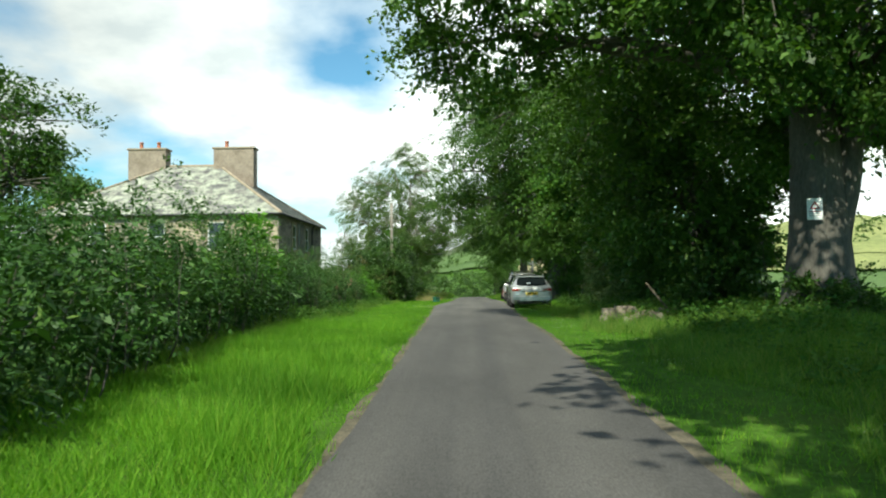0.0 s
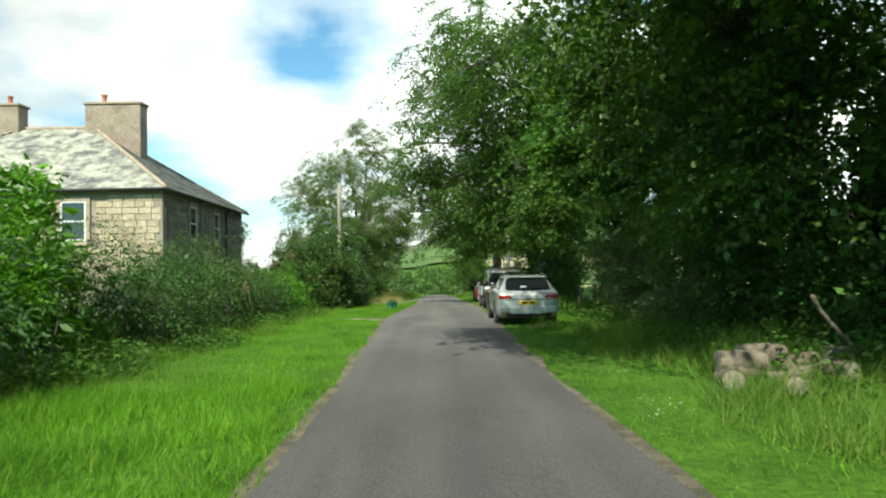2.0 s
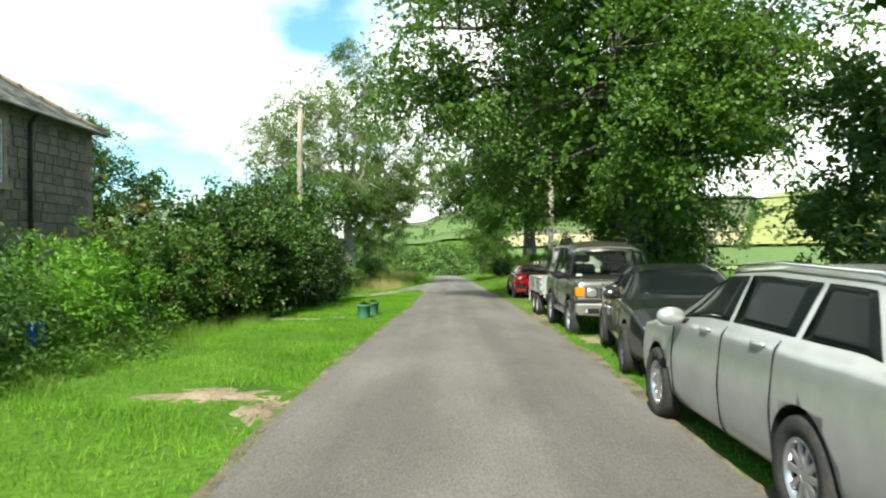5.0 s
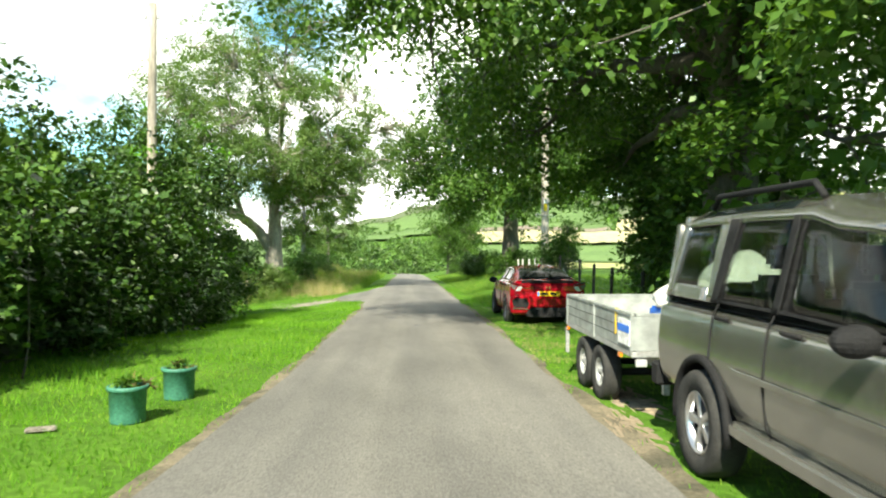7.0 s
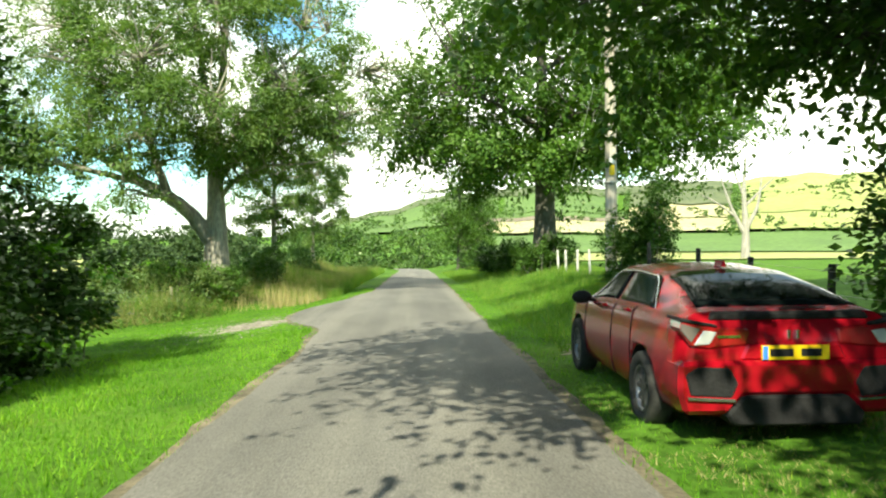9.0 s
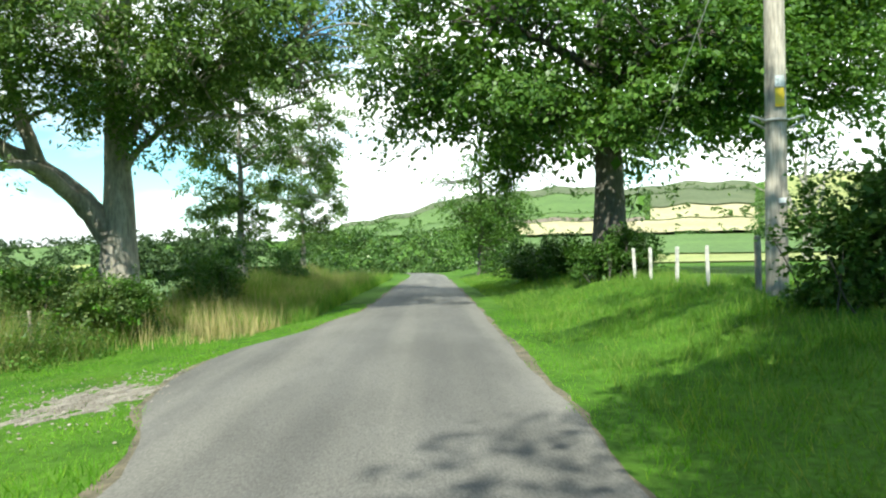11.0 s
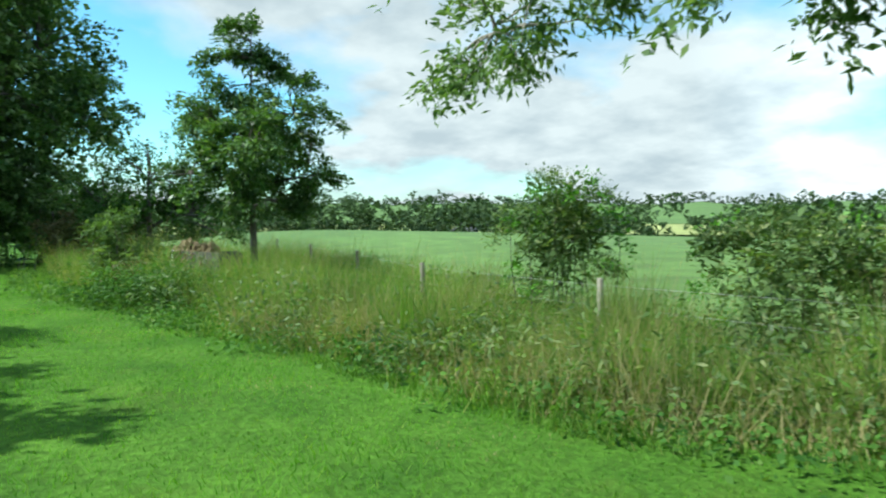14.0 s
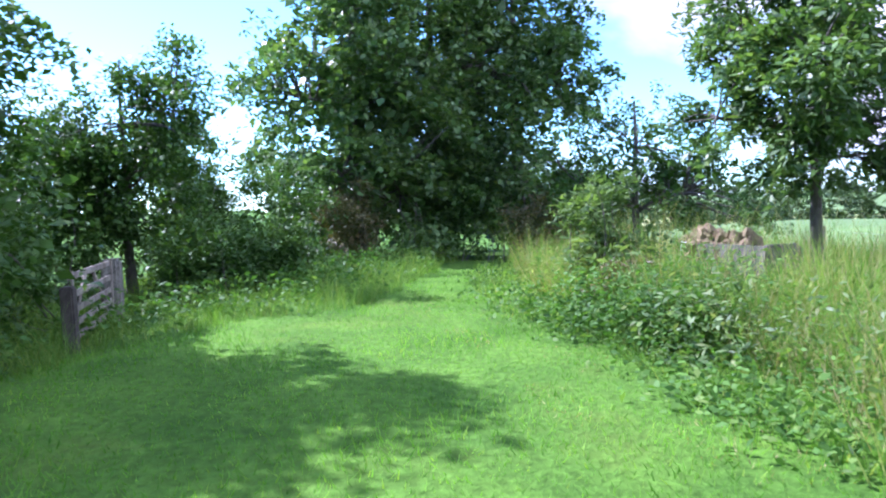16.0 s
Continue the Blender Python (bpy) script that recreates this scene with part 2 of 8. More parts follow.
# the first stretch is darker, easing off further along
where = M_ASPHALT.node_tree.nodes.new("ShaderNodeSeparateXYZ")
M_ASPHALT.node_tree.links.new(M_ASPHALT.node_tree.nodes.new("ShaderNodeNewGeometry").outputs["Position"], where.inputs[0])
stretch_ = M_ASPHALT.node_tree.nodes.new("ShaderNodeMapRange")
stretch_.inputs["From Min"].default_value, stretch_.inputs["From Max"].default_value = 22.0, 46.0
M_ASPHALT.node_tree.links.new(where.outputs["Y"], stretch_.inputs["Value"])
dark_start = ramp(M_ASPHALT, stretch_.outputs[0], [(0.0, (0.66, 0.65, 0.68)), (1.0, (1.0, 1.0, 1.0))])
paint(M_ASPHALT, blend(M_ASPHALT, 1.0, M_ASPHALT.node_tree.nodes["Principled BSDF"].inputs["Base Color"].links[0].from_socket, dark_start, "MULTIPLY"))

# dry and worn spots in the turf
worn = ramp(M_TURF, noise_of(M_TURF, 0.45, 5.0, 0.65), [(0.55, (0, 0, 0)), (0.75, (0.35, 0.35, 0.35))])
paint(M_TURF, blend(M_TURF, worn, M_TURF.node_tree.nodes["Principled BSDF"].inputs["Base Color"].links[0].from_socket, (0.14, 0.17, 0.03)))

# ---- building helpers ----
rng = np.random.default_rng(7)


def grid_mesh(name, verts, faces, material, smooth=False, more=()):
    """A mesh from arrays; faces is a list of (n, k) index arrays. more: (material, first face, last face)."""
    me = bpy.data.meshes.new(name)
    verts = np.asarray(verts, dtype=np.float32)
    faces = [np.asarray(fa, dtype=np.int32) for fa in faces if len(fa)]
    me.vertices.add(len(verts))
    me.vertices.foreach_set("co", verts.ravel())
    loops = np.concatenate([fa.ravel() for fa in faces])
    sizes = np.concatenate([np.full(len(fa), fa.shape[1], dtype=np.int32) for fa in faces])
    me.loops.add(len(loops))
    me.loops.foreach_set("vertex_index", loops)
    me.polygons.add(len(sizes))
    me.polygons.foreach_set("loop_start", np.concatenate([[0], np.cumsum(sizes)[:-1]]).astype(np.int32))
    if smooth:
        me.polygons.foreach_set("use_smooth", np.ones(len(sizes), dtype=bool))
    me.materials.append(material)
    me.update()
    me.validate()
    return me


def part(name, mesh, material=None, parent=None, label=""):
    """One mesh object, under a thing or a part where one is given. A bmesh is turned into a mesh and freed."""
    if isinstance(mesh, bmesh.types.BMesh):
        me = bpy.data.meshes.new(name)
        mesh.to_mesh(me)
        mesh.free()
        if material:
            me.materials.append(material)
        mesh = me
    ob = new(name, mesh)
    if parent:
        ob.parent = parent
    if label:
        tagged(ob, label)
    return ob


def thing(name, x=0, y=0, z=0, rz=0):
    """An Empty at the base of a thing."""
    ob = new(name)
    ob.matrix_world = pose(x, y, z, 0, 0, rz)
    return ob


def tube(paths, sides=7):
    """Vertices and quads of round tapered limbs: each path is (points, radii)."""
    vs, fs, n0 = [], [], 0
    ang = np.linspace(0, 2 * np.pi, sides, endpoint=False)
    for pts, rad in paths:
        pts = np.asarray(pts, float)
        rad = np.asarray(rad, float)
        d = np.gradient(pts, axis=0)
        d /= np.linalg.norm(d, axis=1, keepdims=True) + 1e-9
        ref = np.array([1.0, 0.0, 0.0]) if abs(d[0][0]) < 0.8 else np.array([0.0, 1.0, 0.0])
        u = np.cross(d, ref)
        u /= np.linalg.norm(u, axis=1, keepdims=True) + 1e-9
        w = np.cross(d, u)
        ring = pts[:, None] + rad[:, None, None] * (np.cos(ang)[None, :, None] * u[:, None] + np.sin(ang)[None, :, None] * w[:, None])
        k = len(pts)
        vs.append(ring.reshape(-1, 3))
        i = np.arange(k - 1)[:, None] * sides
        j = np.arange(sides)[None]
        jn = (j + 1) % sides
        fs.append(n0 + np.stack([i + j, i + jn, i + sides + jn, i + sides + j], -1).reshape(-1, 4))
        n0 += k * sides
    return np.concatenate(vs), np.concatenate(fs)


def leaf_arrays(centre, out, length, width, droop=0.3):
    """A folded four-cornered leaf at each centre; out is the way it leans."""
    n = len(centre)
    axis = rng.normal(size=(n, 3)) * np.array([1, 1, 0.55]) + out * 0.7
    axis[:, 2] -= droop
    axis /= np.linalg.norm(axis, axis=1, keepdims=True) + 1e-9
    side = np.cross(axis, rng.normal(size=(n, 3)) * 0.6 + np.array([0, 0, 1.0]))
    side /= np.linalg.norm(side, axis=1, keepdims=True) + 1e-9
    up = np.cross(side, axis)
    size = rng.uniform(0.65, 1.25, (n, 1))
    a = axis * length * size
    s = side * width * size * 0.5
    fold = up * width * size * 0.18
    v = np.stack([centre, centre + a * 0.45 + s + fold, centre + a, centre + a * 0.45 - s + fold], 1).reshape(-1, 3)
    f = (np.arange(n)[:, None] * 4 + np.arange(4)[None]).astype(np.int32)
    return v, f


def clump_points(lobes, clumps, fill=0.55, tuft=1.0):
    """Centres of twig clumps in a set of ellipsoids (x, y, z, rx, ry, rz), thicker towards the outside and gathered on boughs of about tuft clumps."""
    lobes = np.asarray(lobes, float)
    vol = lobes[:, 3] * lobes[:, 4] * lobes[:, 5]
    vol = vol ** 0.62
    boughs = max(len(lobes) * 2, int(clumps / tuft))
    pick = rng.choice(len(lobes), boughs, p=vol / vol.sum())
    d = rng.normal(size=(boughs, 3))
    d /= np.linalg.norm(d, axis=1, keepdims=True)
    r = rng.uniform(fill, 1.08, (boughs, 1)) ** 0.8
    c = lobes[pick, :3] + d * r * lobes[pick, 3:6]
    if tuft <= 1.0:
        return c[:clumps], d[:clumps], pick[:clumps]
    # sprays fan out along each bough and hang a little at its end
    size = np.clip(0.26 * lobes[pick, 3:6].mean(1), 0.18, 0.85) * rng.uniform(0.6, 1.35, boughs)
    of = rng.integers(0, boughs, clumps)
    flat = d[of] * np.array([1, 1, 0.35])
    flat /= np.linalg.norm(flat, axis=1, keepdims=True) + 1e-9
    along = rng.uniform(-1.2, 1.0, clumps)
    across = np.cross(flat, np.array([0, 0, 1.0]))
    sz = size[of]
    off = flat * (along * sz)[:, None] + across * (rng.normal(size=clumps) * sz * 0.7)[:, None]
    off[:, 2] += rng.normal(size=clumps) * sz * 0.42 - 0.3 * sz * np.maximum(along, 0) ** 2
    dd = d[of] + rng.normal(size=(clumps, 3)) * 0.25
    dd /= np.linalg.norm(dd, axis=1, keepdims=True)
    return c[of] + off, dd, pick[of]


def foliage(name, lobes, clumps, per, spread, length, width, material, parent=None, droop=0.3, fill=0.55, floor=None, label="", inner=0, thick=0.2, tuft=1.0):
    """Leaves in clumps as one mesh; returns the object and the clump centres."""
    c, d, pick = clump_points(lobes, clumps, fill, tuft)
    if floor is not None:
        c[:, 2] = np.maximum(c[:, 2], floor + rng.uniform(0.02, 0.3, clumps))
    n = clumps * per
    reach = np.repeat(spread * rng.uniform(0.6, 1.35, (clumps, 1)), per, 0)
    flat = d * np.array([1, 1, 0])
    flat /= np.linalg.norm(flat, axis=1, keepdims=True) + 1e-9
    tilt = rng.uniform(0.1, 0.7, (clumps, 1)) + droop * 0.5
    e1 = flat * np.cos(tilt) - np.array([0, 0, 1.0]) * np.sin(tilt)
    e2 = np.cross(flat, np.array([0, 0, 1.0]))
    e3 = np.cross(e1, e2)
    ang = rng.uniform(0, 2 * np.pi, (n, 1))
    rho = np.sqrt(rng.uniform(0, 1, (n, 1))) * reach
    rho = rho * (1 + 0.25 * np.sin(ang * 3 + np.repeat(rng.uniform(0, 6, (clumps, 1)), per, 0)))
    e1, e2, e3 = (np.repeat(e, per, 0) for e in (e1, e2, e3))
    off = e1 * rho * np.cos(ang) * 1.25 + e2 * rho * np.sin(ang) * 0.85 + e3 * rng.normal(size=(n, 1)) * reach * thick
    off[:, 2] -= droop * 0.25 * rho[:, 0] ** 2 / (reach[:, 0] + 1e-6)
    p = np.repeat(c, per, 0) + off
    if floor is not None:
        p[:, 2] = np.maximum(p[:, 2], floor + 0.02)
    v, f = leaf_arrays(p, np.repeat(d, per, 0), length, width, droop)
    if inner:
        ci, di, _ = clump_points(np.asarray(lobes, float) * np.array([1, 1, 1, 0.72, 0.72, 0.72]), inner * 9, 0.15)
        ci = ci + rng.normal(size=ci.shape) * spread * 0.5
        if floor is not None:
            ci[:, 2] = np.maximum(ci[:, 2], floor + 0.03)
        vi, fi = leaf_arrays(ci, di, length * 2.0, width * 2.1, droop)
        f = np.concatenate([f, fi + len(v)])
        v = np.concatenate([v, vi])
    ob = part(name, grid_mesh(name, v, [f], material), parent=parent, label=label)
    return ob, c, pick


def bent(a, b, sag=0.0, wob=0.25, n=7):
    """A limb's line from a to b, leaving upwards and wandering a little."""
    a, b = np.asarray(a, float), np.asarray(b, float)
    t = np.linspace(0, 1, n)[:, None]
    span = np.linalg.norm(b - a)
    p = a + (b - a) * t
    p[:, 2] += (np.sin(t[:, 0] * np.pi) * sag * span)
    w = rng.normal(size=(n, 3)) * wob * span / n
    w[0] = w[-1] = 0
    p = p + w
    fine = np.linspace(0, n - 1, 2 * n)
    p = np.stack([np.interp(fine, np.arange(n), p[:, k]) for k in range(3)], 1)
    for _ in range(3):
        p[1:-1] = (p[:-2] + 2 * p[1:-1] + p[2:]) / 4
    return p


def tree(name, x, y, z, height, trunk, lobes, clumps, per, leaf, bark, leaf_mat, label, category="tree", spread=0.45, fork=0.35, lean=(0, 0), droop=0.3,
         fill=0.5, twigs=0.5, group="", limbs=(), crown_label="", flare=1.5, inner=0, thick=0.2, tuft=5.0):
    """A tapered trunk with limbs to every lobe and a crown of leaf clumps. Lobes are relative to the foot."""
    t = thing(name, x, y, z)
    top = np.array([lean[0], lean[1], height * 0.82])
    tp = bent((0, 0, -0.3), top, 0.0, 0.05, 10)
    hh = np.linspace(0, 1, 20)
    tr = trunk * (1 - 0.85 * hh) * (1 + (flare - 1) * np.exp(-hh * 14))
    paths = [(tp, tr)]
    lob = np.asarray(lobes, float)
    ends = []
    for pts, r0, r1 in limbs:
        pts = np.asarray(pts, float)
        s = np.linspace(0, len(pts) - 1, len(pts) * 4)
        q = np.stack([np.interp(s, np.arange(len(pts)), pts[:, k]) for k in range(3)], 1)
        for _ in range(10):
            q[1:-1] = (q[:-2] + 2 * q[1:-1] + q[2:]) / 4
        q[1:-1] += rng.normal(size=(len(q) - 2, 3)) * 0.02
        paths.append((q, np.linspace(r0, r1, len(q))))
        ends.append(q)
    above = tp[:, 2] > fork * height * 0.7
    nodes = np.concatenate([tp[above]] + [e[4:] for e in ends])
    girth = np.concatenate([tr[above]] + [pr[4:] for _, pr in paths[1:]])
    for l in lob:
        b = l[:3] + np.array([0, 0, 0.1 * l[5]])
        rise = b[2] - nodes[:, 2]
        k = np.argmin(np.linalg.norm((nodes - b) * np.array([1, 1, 0.75]), axis=1) + np.where(rise < 0.25 * np.linalg.norm((nodes - b)[:, :2], axis=1), 2.0, 0))
        p = bent(nodes[k], b, 0.1, 0.3, 8)
        paths.append((p, np.linspace(min(girth[k] * 0.6, 0.06 + 0.035 * np.linalg.norm(b - nodes[k])), 0.03, 16)))
        ends.append(p)
    crown, c, pick = foliage("crown", lob, clumps, per, spread, leaf[0], leaf[1], leaf_mat, t, droop, fill, label=crown_label, inner=inner, thick=thick, tuft=tuft)
    take = rng.random(len(c)) < twigs
    every = np.concatenate([e[2:] for e in ends])
    for q in c[take]:
        k = np.argmin(((every - q) ** 2).sum(1) + (every[:, 2] > q[2] + 0.5) * 3)
        s = np.linalg.norm(every[k] - q)
        paths.append((bent(every[k], q, 0.06, 0.35, 4), np.linspace(0.012 + 0.012 * s, 0.006, 8)))
    v, f = tube(paths[:1], 14)
    part("trunk", grid_mesh("trunk", v, [f], bark, True), parent=t)
    for path in paths[1:1 + len(ends)]:
        v, f = tube([path], 8)
        part("limb", grid_mesh("limb", v, [f], bark, True), parent=t)
    v, f = tube(paths[1 + len(ends):], 4)
    tagged(part("brushwood", grid_mesh("brushwood", v, [f], bark, True), parent=t), kind="stuff")
    return tagged(t, label, category, group)


def bush(name, lobes, clumps, per, leaf, leaf_mat, label, category="bush", spread=0.22, group="", fill=0.45, droop=0.1, stems=7, bark=None, extra=(), inner=0.6, thick=0.45, tuft=3.5):
    """Stems from the ground with clumps of leaves. Lobes are in world places."""
    lob = np.asarray(lobes, float)
    x, y = lob[:, 0].mean(), lob[:, 1].mean()
    z = float(land(x, y))
    t = thing(name, x, y, z)
    rel = lob.copy()
    rel[:, :3] -= (x, y, z)
    crown, c, pick = foliage("leaves", rel, clumps, per, spread, leaf[0], leaf[1], leaf_mat, t, droop, fill, floor=0.0, inner=int(clumps * inner), thick=thick, tuft=tuft)
    for mat, n, m, size in extra:
        foliage("leaves", rel * np.array([1, 1, 1, 1.04, 1.04, 1.04]), n, m, spread, size[0], size[1], mat, t, droop, 0.85, floor=0.0)
    paths = []
    for q in c[rng.choice(len(c), min(stems * len(lob), len(c)), replace=False)]:
        a = np.array([q[0] * 0.8 + rng.normal() * 0.15, q[1] * 0.95, -0.1])
        paths.append((bent(a, q, 0.0, 0.25, 4), np.linspace(0.018, 0.005, 8)))
    v, f = tube(paths, 4)
    tagged(part("brushwood", grid_mesh("brushwood", v, [f], bark or M_BARK, True), parent=t), kind="stuff")
    return tagged(t, label, category, group)


def smooth(e0, e1, v):
    s = np.clip((v - e0) / (e1 - e0), 0, 1)
    return s * s * (3 - 2 * s)


# ---- the lie of the land ----
ROAD_Y = (-60, 0, 15, 20, 37, 51, 63, 68, 85, 126, 180, 260)
ROAD_Z = (-0.6, 0, 0.22, 0.22, 0.07, -0.18, -0.45, -0.57, -0.9, -2.0, -4.0, -6.0)


def land(x, y):
    """Height of the ground."""
    x, y = np.asarray(x, float), np.asarray(y, float)
    z = np.interp(y, ROAD_Y, ROAD_Z)
    for k in (-2.5, 2.5):
        z = z + np.interp(y + k, ROAD_Y, ROAD_Z)
    z = z / 3
    side = np.interp(x, (-140, -60, -30, -15, -10, -6, -4, -1), (-3.2, -1.7, -0.95, -0.9, -0.8, -0.55, -0.4, 0))
    z = z + side * smooth(50, 67, y) * (1 - 0.7 * smooth(80, 95, y))
    z = z + 0.3 * smooth(3.0, 7.0, x) * smooth(50, 66, y)
    z = z + 0.45 * smooth(3.4, 7.2, x) * smooth(62, 72, y)
    z = z + 0.25 * smooth(4.0, 8.0, x) * smooth(-5, 4, y) * (1 - smooth(24, 32, y))
    z = z + 0.75 * np.exp(-((x + 6.4) / 1.5) ** 2) * smooth(76.4, 78.4, y) * (1 - smooth(106, 114, y))
    z = z - 0.45 * (1 - smooth(62.5, 65.6, y)) * (1 - smooth(-18, -14, x)) * smooth(50, 57, y)
    z = z + 0.38 * np.exp(-((x + 23.0) / 2.2) ** 2 - ((y - 72.3) / 1.1) ** 2)
    dx, dy = x, y - 60
    r = np.hypot(dx, dy)
    az = np.degrees(np.arctan2(dx, dy))
    valley = smooth(-14, -32, az) * smooth(-178, -150, az)
    start = 110 - 45 * valley
    fall = smooth(start, 240, r)
    z = z * (1 - fall) - (4.5 + 4.2 * valley) * fall
    crest = np.interp(az, (-180, -90, -40, -12, -7, -3, 2, 8, 16, 24, 34, 50, 80, 130, 180), (0.6, 0.6, 0.5, 0.5, 1.4, 2.3, 3.3, 4.0, 3.9, 4.1, 4.3, 3.6, 2.0, 0.6, 0.6))
    wave = 0.12 * np.sin(az * 0.7) + 0.1 * np.sin(az * 1.9 + 1)
    z = z + np.tan(np.radians(crest + wave)) * 900 * smooth(170, 900, r) * (1 - 0.25 * smooth(900, 2500, r))
    z = z + 4.5 * smooth(400, 1500, r)
    return z


def axis_steps(lo, hi, step, far):
    core = np.arange(lo, hi + 1e-6, step)
    out, g, p = [], step, hi
    while p < far:
        g *= 1.075
        p += g
        out.append(p)
    left, g, p = [], step, lo
    while p > -far:
        g *= 1.075
        p -= g
        left.append(p)
    return np.concatenate([left[::-1], core, out])


def sheet(name, xs, ys, material, lift=0.0, keep=None, smooth_it=True):
    """A sheet that lies on the land, over a grid of places; keep picks its cells."""
    X, Y = np.meshgrid(xs, ys)
    v = np.stack([X, Y, land(X, Y) + lift], -1).reshape(-1, 3)
    nx = len(xs)
    i = (np.arange(len(ys) - 1)[:, None] * nx + np.arange(nx - 1)[None])
    q = np.stack([i, i + 1, i + nx + 1, i + nx], -1).reshape(-1, 4)
    if keep is not None:
        cx = (X[:-1, :-1] + X[1:, 1:]) / 2
        cy = (Y[:-1, :-1] + Y[1:, 1:]) / 2
        q = q[keep(cx, cy).ravel()]
    return grid_mesh(name, v, [q], material, smooth_it)


ground = part("ground", sheet("ground", axis_steps(-36, 14, 0.7, 2600), axis_steps(-12, 112, 0.7, 2600), M_TURF))
tagged(ground, "rolling green grassland with mown verges", "ground", kind="structure")

# road edges: distance along, left, right
EDGE_Y = (-60, 0, 20, 28, 36, 42, 50, 62, 66, 67.4, 69, 71, 73.2, 74.6, 76.2, 80, 86, 126, 175)
EDGE_L = (-1.04, -1.04, -1.06, -1.26, -1.46, -1.22, -0.9, -0.72, -0.9, -1.25, -1.95, -2.4, -2.45, -2.15, -1.3, -0.66, -0.53, -0.51, -3.0)
EDGE_R = (1.78, 1.78, 1.78, 1.9, 2.2, 2.36, 2.47, 2.5, 2.5, 2.5, 2.5, 2.5, 2.5, 2.5, 2.5, 2.5, 2.5, 2.5, 0.0)


def edge_left(y):
    return np.interp(y, EDGE_Y, EDGE_L)


def edge_right(y):
    return np.interp(y, EDGE_Y, EDGE_R)


def ribbon(name, ys, left, right, material, lift, cols=7, ragged=0.05, camber=0.05):
    """A strip between two lines over the land, with ragged edges."""
    s = np.linspace(0, 1, cols)
    wob = np.convolve(rng.normal(size=(len(ys) + 4)), np.ones(5) / 5, "valid"), np.convolve(rng.normal(size=(len(ys) + 4)), np.ones(5) / 5, "valid")
    l = left + wob[0] * ragged
    r = right + wob[1] * ragged
    X = l[:, None] + (r - l)[:, None] * s[None]
    Y = np.repeat(ys[:, None], cols, 1)
    crown = lift + camber * (1 - (2 * s - 1) ** 2)[None]
    v = np.stack([X, Y, land(X, Y) + crown], -1).reshape(-1, 3)
    i = np.arange(len(ys) - 1)[:, None] * cols + np.arange(cols - 1)[None]
    q = np.stack([i, i + 1, i + cols + 1, i + cols], -1).reshape(-1, 4)
    return grid_mesh(name, v, [q], material, True)


ry = np.concatenate([np.arange(-60, -10, 2.0), np.arange(-10, 110, 0.35), np.arange(110, 176, 1.5)])
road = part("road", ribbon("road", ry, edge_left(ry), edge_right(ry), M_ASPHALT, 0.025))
tagged(road, "narrow grey asphalt lane with worn wheel tracks", "road", kind="structure")

# ---- trees ----
def at_land(x, y):
    return float(land(x, y))


def beech(x, y, height, trunk, lobes, clumps, per, label, leaf=(0.15, 0.1), **more):
    return tree("beech_tree", x, y, at_land(x, y), height, trunk, lobes, clumps, per, leaf, M_BARK, M_BEECH, label, "tree", group="lane beeches", inner=int(clumps * 0.22), twigs=0.22, thick=0.1, **more)


beech(8.9, 18.2, 18, 0.78, [(-6.5, -1.5, 9.2, 3.6, 4.0, 2.8), (-9.0, 0.5, 9.6, 1.8, 3.0, 1.6), (-2.5, -2, 10, 4.5, 5, 4), (1, 1, 12.5, 6, 6, 4.5), (-4.0, 4.0, 8.0, 2.8, 3.6, 2.8), (-1.5, 5, 8.6, 4, 4, 3.0), (2.5, 3, 10.5, 3.4, 4.0, 2.6), (-3.5, -4.5, 7.2, 2.6, 2.6, 1.8), (1.5, -4, 10.5, 4, 3.5, 3), (3.6, 1.0, 8.6, 2.6, 3.0, 2.4), (4.6, -1.0, 7.6, 2.4, 2.4, 2.0), (4.6, 6.0, 7.6, 2.6, 3.0, 2.8), (-6.6, -3.4, 8.4, 2.2, 2.2, 1.4), (-8.6, -2.5, 8.6, 2.2, 2.4, 1.4), (1.5, -1.5, 6.4, 2.2, 2.0, 1.7), (3.8, -2.0, 6.0, 2.2, 2.2, 1.7), (-1.6, -2.5, 6.2, 2.0, 1.6, 1.4), (5.5, 2.0, 6.2, 2.6, 2.6, 2.2), (-9.3, 2.0, 7.6, 1.2, 1.6, 1.3), (-0.5, 2.5, 6.2, 2.2, 2.2, 1.5), (2.0, 3.5, 6.2, 2.4, 2.4, 1.6), (0.5, -0.8, 6.4, 1.8, 1.8, 1.4), (4.2, 0.5, 6.0, 2.2, 2.2, 1.5), (-7.2, 0.2, 6.7, 1.8, 1.8, 1.4), (-0.4, 2.0, 4.9, 1.6, 1.4, 1.1), (2.2, 2.2, 5.0, 1.8, 1.6, 1.1), (1.2, 5.0, 4.8, 2.2, 2.0, 1.5), (4.4, 4.0, 5.0, 2.0, 2.0, 1.4)],
      2300, 54, "huge old beech with thick grey trunk carrying a small warning sign", (0.17, 0.115), spread=0.8, droop=0.45, fork=0.4, limbs=[([(0.1, -0.1, 0.8), (0.55, -0.2, 3.0), (0.95, -0.3, 5.6), (1.35, -0.2, 9.5)], 0.48, 0.18)])
